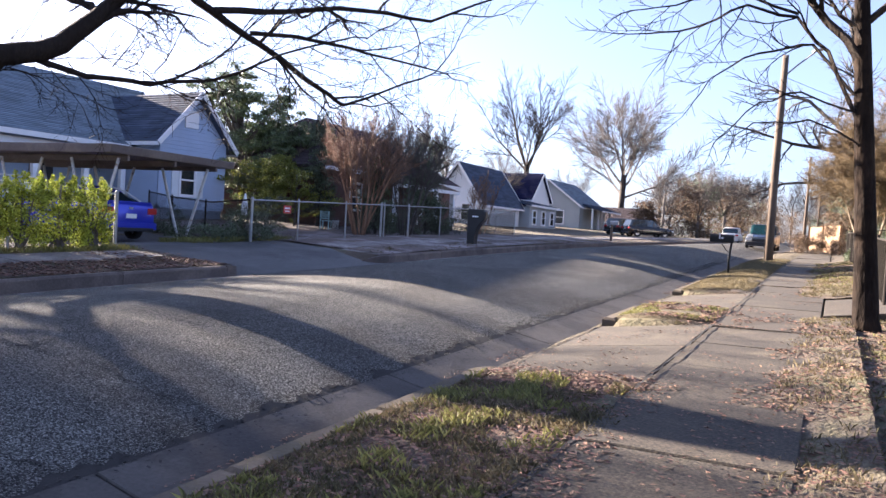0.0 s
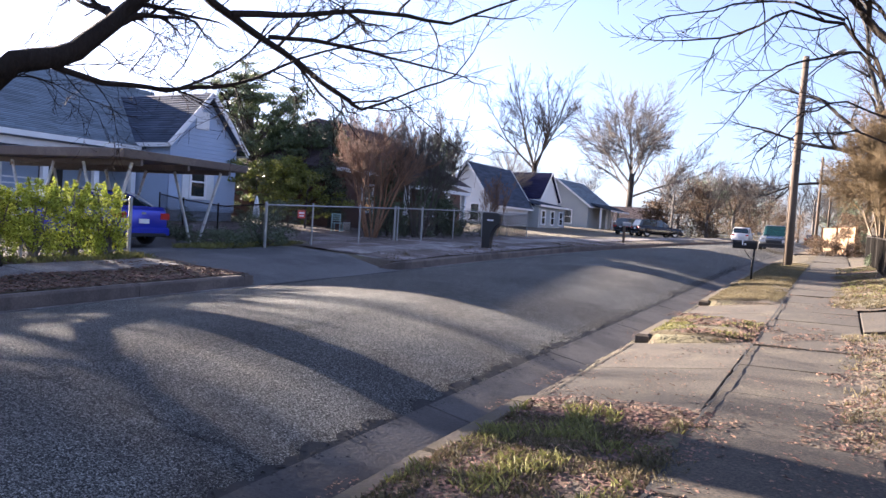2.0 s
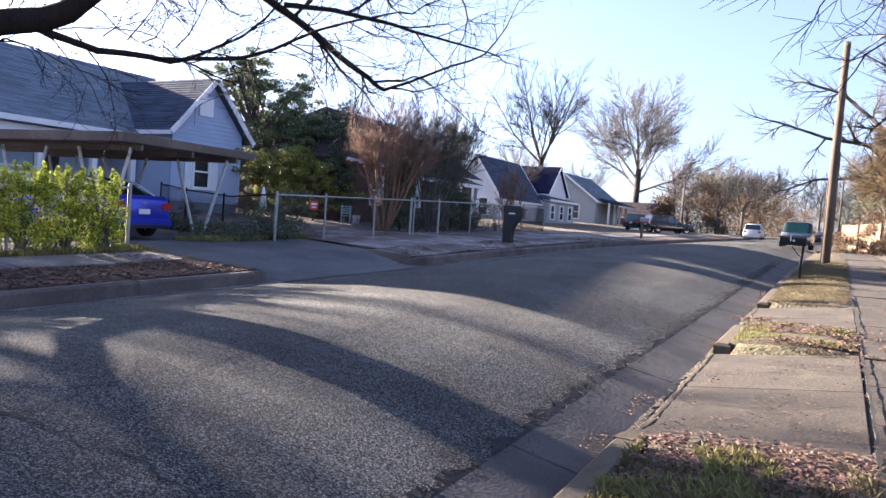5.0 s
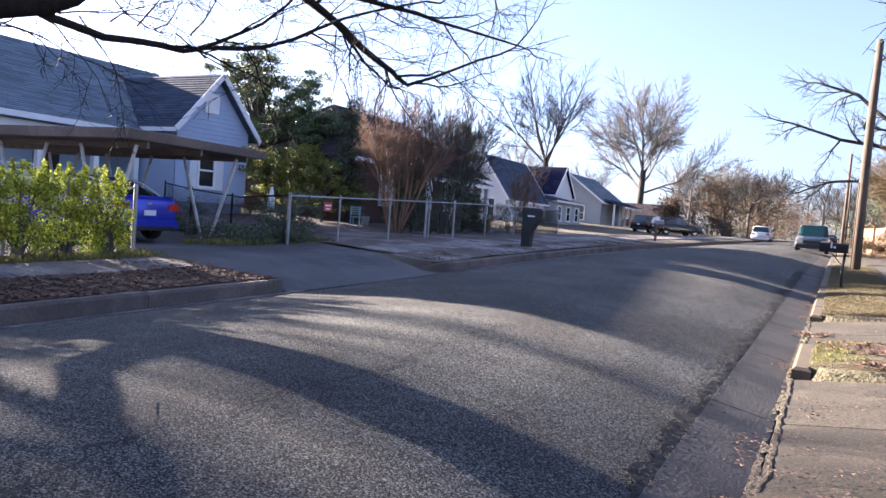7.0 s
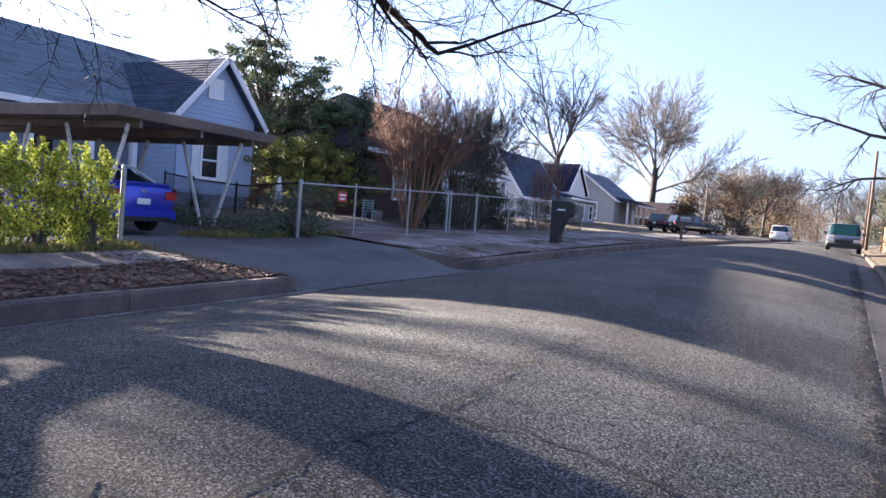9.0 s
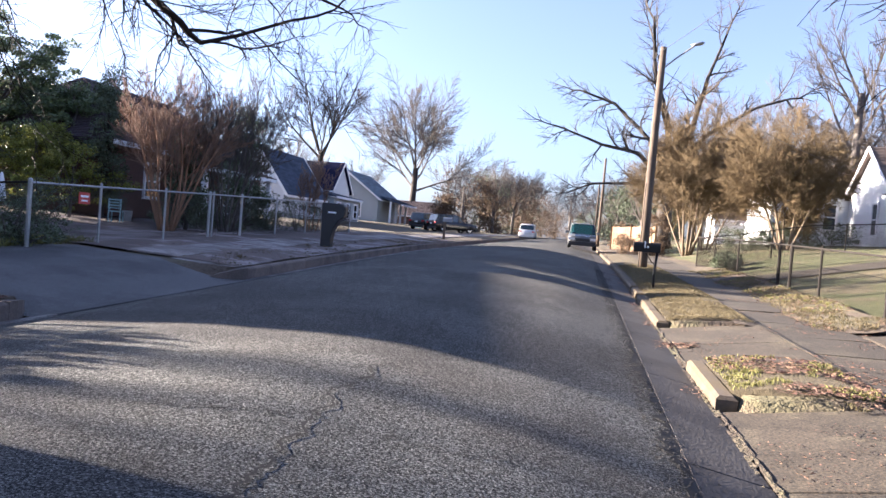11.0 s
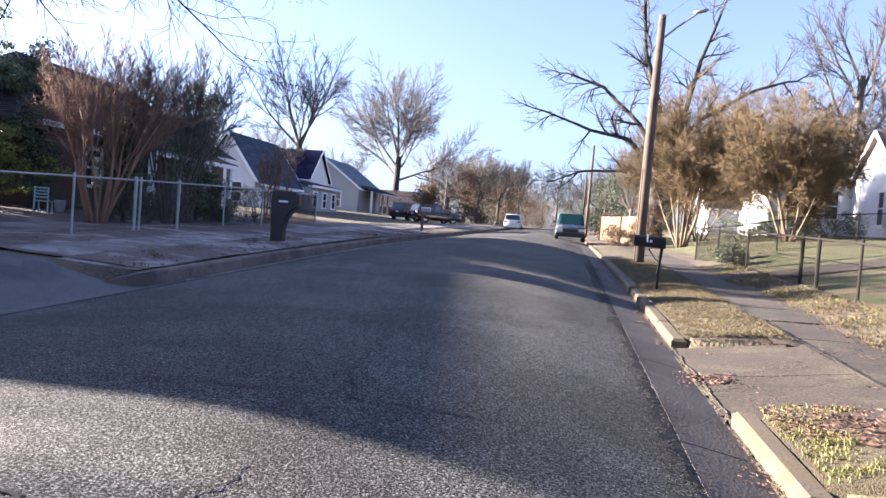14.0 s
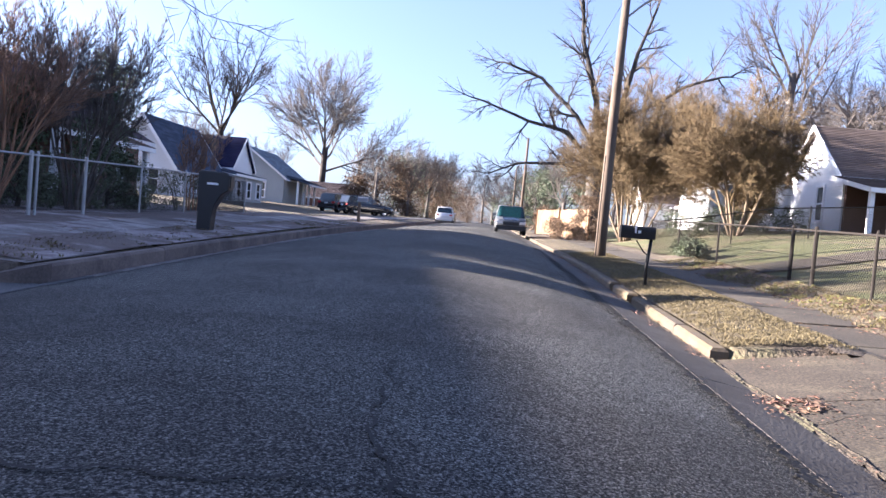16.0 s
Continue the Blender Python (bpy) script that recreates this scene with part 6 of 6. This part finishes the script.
CRACKS = [[(-4.6, 3.4), (-3.9, 3.9), (-3.2, 3.8), (-2.6, 4.3)], [(-5.4, 6.2), (-4.6, 6.4), (-3.7, 6.1)], [(-4.2, 4.6), (-4.0, 5.4), (-4.3, 6.3)], [(-2.83, 8.1), (-2.3, 8.4), (-1.5, 8.3)], [(-5.2, 10.6), (-4.1, 10.8), (-2.9, 10.5), (-1.8, 10.7)], [(-2.8, 6.7), (-2.8, 8.1), (-2.84, 9.4), (-2.87, 11.3)], [(-2.4, 9.4), (-1.6, 9.45)], [(-3.9, 9.25), (-2.96, 9.4)], [(-2.75, 12.5), (-2.94, 13.7), (-3.0, 14.7)], [(-6.2, 14.6), (-4.5, 14.75), (-3.6, 15.2), (-2.6, 15.4), (-1.9, 15.4)],
          [(-3.25, 15.4), (-2.83, 16.0), (-2.82, 16.9), (-3.0, 17.6)], [(-4.6, 12.4), (-3.4, 12.5), (-1.6, 12.8)], [(-3.6, 5.2), (-2.9, 5.3), (-1.76, 5.45), (-0.72, 5.5)], [(-2.8, 5.25), (-2.86, 6.2), (-3.3, 6.6)], [(-1.4, 4.1), (-0.8, 4.25)], [(-3.0, 7.6), (-2.2, 7.2), (-1.6, 7.4)]]
for k, way in enumerate(CRACKS):
    part("crack", ribbon(way, 0.0085, 0.009, 40 + k, lambda x, y: G(x, y) + 0.008 * noise.noise(Vector((x, y * 0.6, 0))), 0.026, 0.05, 0.8), TAR, road)
part("edge_seam", ribbon([(-0.60, -5), (-0.57, 10), (-0.59, 25), (-0.57, 60)], 0.07, 0.012, 61, lambda x, y: G(x, y), 0.02, 0.1, 0.95), TAR, road, "dark crumbling asphalt edge with grit")
part("drive_seam", ribbon([(-7.42, 12.6), (-7.41, 15.3), (-7.42, 18.0)], 0.035, 0.02, 62, lambda x, y: G(max(x, -7.48), y), 0.01, 0.12, 0.5), TAR, road, "dark gap between driveway and road")
part("pavement_joint", ribbon([(1.645, -5), (1.635, 8.5), (1.6, 20), (1.52, 40)], 0.012, 0.034, 63, lambda x, y: G(x, y), 0.005, 0.1, 0.9), TAR, pavement, "dark soil-filled joint")
part("gutter_crack", ribbon([(-0.56, 9.6), (-0.3, 9.8), (-0.05, 9.9)], 0.008, 0.012, 64, lambda x, y: G(x, y) , 0.02, 0.06), TAR, gutter)

apron = sheet(spans((-9.05, -7.68, 0.25),), spans((18.1, 19.9, 0.25),), lambda x, y: G(x, y) + 0.014 + 0.006 * noise.noise(Vector((x * 2, y * 2, 4))))
tagged(part("drive_apron", apron, CONCRETE_PALE), "pale worn concrete apron beside the driveway", "pavement", kind="structure")
lawn_x, lawn_y = spans((3.9, 10, 0.5), (10, 30, 4)), spans((14, 40, 0.8), (40, 76, 3))
tagged(part("lawn", sheet(lawn_x, lawn_y, lambda x, y: G(x, y) + 0.045 + relief(x, y)), LAWN, smooth=True), "mown winter lawn, half green and half straw", "lawn", kind="structure")
path = sheet(spans((4.0, 13, 0.6),), [27.8, 28.4, 29.0, 29.6], lambda x, y: G(x, y) + 0.085 + relief(x, y))
tagged(part("garden_path", path, CONCRETE), "pale concrete path crossing the lawn", "path", kind="structure")


def blades(seed, count, x0, x1, y0, y1, h0, h1, mat, name, label, width=0.006, keep=None, surface=None):
    rr = random.Random(seed)
    me = Mesh()
    tuft = (0, 0)
    for k in range(count):
        if k % 7 == 0:
            tuft = (rr.uniform(x0, x1), rr.uniform(y0, y1))
        x, y = tuft[0] + rr.gauss(0, 0.03), tuft[1] + rr.gauss(0, 0.03)
        if not (x0 < x < x1 and y0 < y < y1) or (keep and not keep(x, y)):
            continue
        z = surface(x, y) if surface else G(x, y) + relief(x, y)
        a = rr.uniform(0, 2 * math.pi)
        h = rr.uniform(h0, h1)
        lean = rr.uniform(0.2, 1.1) * h
        dx, dy = math.cos(a), math.sin(a)
        w = width * rr.uniform(0.6, 1.3)
        me.add(((x - dy * w, y + dx * w, z - 0.005), (x + dy * w, y - dx * w, z - 0.005), (x + dx * lean * 0.4 + dy * w * 0.6, y + dy * lean * 0.4 - dx * w * 0.6, z + h * 0.65), (x + dx * lean, y + dy * lean, z + h)), [(0, 1, 2), (0, 2, 3)])
    return tagged(part(name, me, mat), label, "grass", kind="stuff")


def patchy(scale, cut):
    return lambda x, y: noise.noise(Vector((x * scale, y * scale, 9))) > cut


blades(1, 30000, 0.17, 1.58, 1.0, 7.6, 0.015, 0.055, BLADE, "grass", "short dry winter grass on the verge", 0.005, keep=patchy(1.7, -0.12))
blades(2, 16000, 0.17, 1.58, 1.0, 8.0, 0.03, 0.085, BLADE_GREEN, "grass", "yellow-green grass tufts among the dry verge", keep=patchy(1.9, 0.1))
def verge_top(x, y):
    return G(x, y) + 0.02 + 0.05 * math.sin(math.pi * min(1, max(0, (x - 0.15) / 1.45))) ** 0.7 + 0.5 * relief(x, y)


for a, b in ((12.55, 14.5), (18.0, 24.1), (24.5, 48.0)):
    tagged(part("verge_turf", sheet(spans((0.16, 1.6, 0.12)), spans((a, b, 0.12)), lambda x, y: verge_top(x, y) - 0.3 * max(0, 1 - min(y - a, b - y, x - 0.16 + 0.2) / 0.2)), TURF, smooth=True), "domed mat of straw-coloured winter turf behind the kerb", "turf", kind="structure")
blades(3, 4000, 0.18, 1.58, 12.55, 14.5, 0.01, 0.045, BLADE_GREEN, "grass", "short yellow-green grass on the kerb island", keep=patchy(1.7, 0.0), surface=lambda x, y: verge_top(x, y))
blades(4, 52000, 0.17, 1.55, 18.0, 34.0, 0.01, 0.035, BLADE_STRAW, "grass", "straw-coloured grass on the far verge", 0.005, surface=verge_top)
blades(5, 7000, 3.0, 3.9, 4.0, 26.0, 0.015, 0.06, BLADE, "grass", "rough grass between pavement and fence", keep=patchy(0.8, -0.15))
blades(6, 6000, 3.2, 7.0, 2.0, 14.0, 0.02, 0.06, BLADE_GREEN, "grass", "green grass beside the pavement", keep=patchy(0.9, -0.05))
blades(7, 22000, 3.95, 11.0, 16.0, 42.0, 0.02, 0.06, BLADE_GREEN, "grass", "thin green lawn grass behind the fence", 0.008)
blades(8, 5000, -10.9, -10.2, 4.0, 12.6, 0.03, 0.12, BLADE_GREEN, "grass", "weeds at the foot of the hedge", 0.008)
blades(9, 5000, -9.05, -7.7, 18.4, 40.0, 0.02, 0.07, BLADE, "grass", "dry grass on the verge across the street", 0.008, keep=patchy(0.7, -0.1))
blades(10, 3000, -12.8, -11.2, 15.0, 19.0, 0.04, 0.16, BLADE_GREEN, "grass", "weeds by the fence corner", 0.008)


def leaves(seed, count, x0, x1, y0, y1, size, name, label, surface=None, keep=None, mat=None):
    rr = random.Random(seed)
    me = Mesh()
    surface = surface or (lambda x, y: G(x, y) + relief(x, y))
    for _ in range(count):
        x, y = rr.uniform(x0, x1), rr.uniform(y0, y1)
        if keep and not keep(x, y):
            continue
        z = surface(x, y) + 0.012
        a = rr.uniform(0, 2 * math.pi)
        l, w = size * rr.uniform(0.6, 1.3), size * rr.uniform(0.3, 0.6)
        c, s = math.cos(a), math.sin(a)
        up, tip = rr.uniform(0.0, 0.5) * l, rr.uniform(-0.1, 0.5) * l
        me.add(((x - c * l, y - s * l, z + tip), (x + s * w, y - c * w, z + up * 0.5), (x + c * l, y + s * l, z + tip * 0.4), (x - s * w, y + c * w, z + up)), [(0, 1, 2), (0, 2, 3)])
    return tagged(part(name, me, mat or LITTER), label, "leaves", kind="stuff")


leaves(21, 17000, -9.1, -7.68, -3.0, 12.6, 0.042, "fallen_leaves", "thick brown leaf litter on the far verge")
leaves(22, 3000, -11.2, -10.1, -2.0, 12.6, 0.042, "fallen_leaves", "brown leaves under the hedge")
leaves(23, 2600, -10.2, -9.0, -2.0, 12.6, 0.04, "fallen_leaves", "scattered leaves on the far pavement", lambda x, y: G(x, y) + 0.035, keep=patchy(0.8, 0.05))
leaves(24, 9000, 2.95, 5.5, 2.0, 14.3, 0.036, "fallen_leaves", "brown leaves round the street tree")
leaves(25, 10000, 0.16, 1.6, 1.0, 8.2, 0.027, "fallen_leaves", "brown leaves caught in the verge grass")
leaves(26, 1300, 0.3, 1.7, 7.6, 8.35, 0.024, "fallen_leaves", "leaves gathered along the drive edge")
leaves(27, 2600, 0.2, 1.62, 12.5, 14.5, 0.03, "fallen_leaves", "leaves on the kerb island", verge_top, keep=patchy(1.4, -0.25))
leaves(28, 4500, 1.55, 2.95, 2.0, 26.0, 0.022, "fallen_leaves", "few leaves on the pavement", lambda x, y: G(x, y) + 0.03, keep=patchy(1.0, 0.1))
leaves(29, 6000, -0.4, -0.02, 1.0, 40.0, 0.02, "fallen_leaves", "leaf crumbs in the gutter", lambda x, y: along(y) - 0.1, keep=patchy(0.9, 0.05))
leaves(30, 2200, 2.95, 3.9, 16.0, 27.0, 0.035, "fallen_leaves", "leaves along the chain-link fence", keep=patchy(0.7, -0.1))
leaves(31, 3500, -11.0, -7.7, 18.3, 36.0, 0.04, "fallen_leaves", "thin leaves on the verge across the street", keep=patchy(0.6, 0.0))
leaves(32, 9000, -0.8, -0.32, 1.0, 30.0, 0.017, "grit", "loose grit along the asphalt edge", lambda x, y: G(x, y), mat=TAR)


def soil_skin(seed, x0, x1, y0, y1, rise, flip=1):
    """The uneven height of soil that creeps over slabs and shows where it stands above them."""
    n = Vector((seed * 3.7, seed * 1.3, 0))

    def skin(x, y):
        v = (x - x0) / (x1 - x0) if flip > 0 else (x1 - x) / (x1 - x0)
        e = min(1, (y - y0) / 0.3, (y1 - y) / 0.3)
        k = noise.noise(Vector((x * 1.4, y * 0.9, 0)) + n) * 0.05 + noise.noise(Vector((x * 5, y * 4, 0)) + n) * 0.022 + noise.noise(Vector((x * 17, y * 15, 0)) + n) * 0.008
        return G(x, y) + 0.012 + rise * v - 0.045 + k - 0.05 * (1 - e)

    return skin


def soil_over(seed, x0, x1, y0, y1, rise, label, flip=1, step=0.07):
    skin = soil_skin(seed, x0, x1, y0, y1, rise, flip)
    return tagged(part("pavement_soil", sheet(spans((x0, x1, step)), spans((y0, y1, step * 1.3)), skin), SOIL, smooth=True), label, "soil", kind="structure")


soil_over(1, 2.15, 3.35, -2.0, 14.2, 0.095, "bare soil and crumbs creeping over the pavement edge")
soil_over(2, 2.2, 3.75, 17.7, 34.0, 0.2, "lumpy soil bank between the pavement and the fence", step=0.1)
bank = soil_skin(2, 2.2, 3.75, 17.7, 34.0, 0.2)
blades(55, 14000, 2.45, 3.75, 17.8, 32.0, 0.015, 0.06, BLADE, "grass", "tufted dry grass on the bank by the fence", 0.006, keep=patchy(0.9, -0.15), surface=bank)
blades(57, 4000, 2.5, 3.75, 17.8, 32.0, 0.015, 0.07, BLADE_GREEN, "grass", "green tufts on the bank by the fence", 0.006, keep=patchy(0.8, 0.1), surface=bank)
leaves(58, 4200, 2.3, 3.75, 17.8, 30.0, 0.032, "fallen_leaves", "brown leaves lying on the bank by the fence", bank, keep=patchy(0.8, -0.2))
edge_skin = soil_skin(1, 2.15, 3.35, -2.0, 14.2, 0.095)
soil_over(3, 1.5, 1.86, 0.5, 8.2, 0.05, "dark soil spilling from the verge onto the pavement", -1, 0.05)
verge_skin = soil_skin(3, 1.5, 1.86, 0.5, 8.2, 0.05, -1)
blades(59, 7000, 1.45, 1.8, 0.6, 8.0, 0.015, 0.06, BLADE, "grass", "grass leaning over the pavement edge", 0.005, keep=patchy(1.7, -0.1), surface=verge_skin)
leaves(60, 2600, 1.4, 1.95, 0.6, 8.2, 0.024, "fallen_leaves", "leaf crumbs between verge and pavement", lambda x, y: max(verge_skin(x, y), G(x, y) + 0.02), keep=patchy(1.9, -0.2))
soil_over(4, 1.0, 2.9, 12.2, 14.4, 0.05, "soil and litter lying across the pavement", 1)
soil_over(5, 1.2, 1.85, 17.8, 34.0, 0.085, "soil spilling from the straw verge onto the pavement", -1, 0.12)
soil_over(6, 0.5, 1.7, 7.6, 8.5, 0.06, "soil and roots along the end of the verge", -1)
leaves(53, 1500, 1.1, 2.9, 12.2, 14.4, 0.026, "fallen_leaves", "leaf crumbs lying across the pavement", lambda x, y: G(x, y) + 0.035, keep=patchy(1.6, -0.05))
blades(54, 3500, 1.0, 2.6, 12.3, 14.2, 0.01, 0.04, BLADE, "grass", "dry grass growing through the pavement joint", 0.005, keep=patchy(1.6, 0.1))
blades(51, 4500, 2.65, 3.35, 0.5, 14.2, 0.015, 0.06, BLADE, "grass", "dry grass creeping over the pavement edge", 0.005, keep=patchy(1.2, -0.1), surface=edge_skin)
leaves(52, 9000, 2.2, 3.35, 0.5, 14.2, 0.026, "fallen_leaves", "leaf crumbs along the pavement edge", edge_skin, keep=patchy(1.3, -0.15))

# dirt along the kerb foot, broken apron edges and a leaf pile in the drive
def gutter_top(x, y):
    return along(y) + float(np.interp(x, [-.56, -.12, 0], [-.025, -.128, -.125]))


def apron_top(x, y):
    return along(y) + float(np.interp(x, [0, 1.6], [-.118, .10]))


part("gutter_dirt", ribbon([(-0.05, 0), (-0.06, 12.5), (-0.05, 26), (-0.06, 45)], 0.05, 0.008, 71, gutter_top, 0.02, 0.09, 0.95), SOIL, gutter, "dark dirt lodged along the kerb foot")
for k, (a, b) in enumerate(DRIVES_RIGHT):
    part("apron_edge", ribbon([(0.01, a), (0.03, (a + b) / 2), (0.0, b)], 0.012, 0.012, 72 + k, apron_top, 0.007, 0.06, 0.95), SOIL, pavement, "dark broken edge where apron meets gutter")
    part("apron_crack", ribbon([(0.05, a + 1.1), (0.5, a + 1.3), (0.9, a + 1.2), (1.5, a + 1.5)], 0.004, 0.014, 82 + k, apron_top, 0.014, 0.06, 0.8), TAR, pavement)
leaves(91, 150, -0.08, 0.38, 15.9, 16.35, 0.035, "fallen_leaves", "small pile of dark leaves in the apron's hollow", apron_top)
leaves(92, 900, 0.05, 1.6, 14.5, 18.0, 0.018, "fallen_leaves", "leaf crumbs strewn over the apron", apron_top, keep=patchy(1.5, 0.1))
leaves(93, 1200, 0.05, 1.6, 8.3, 12.5, 0.018, "fallen_leaves", "leaf crumbs strewn over the apron", apron_top, keep=patchy(1.5, 0.05))
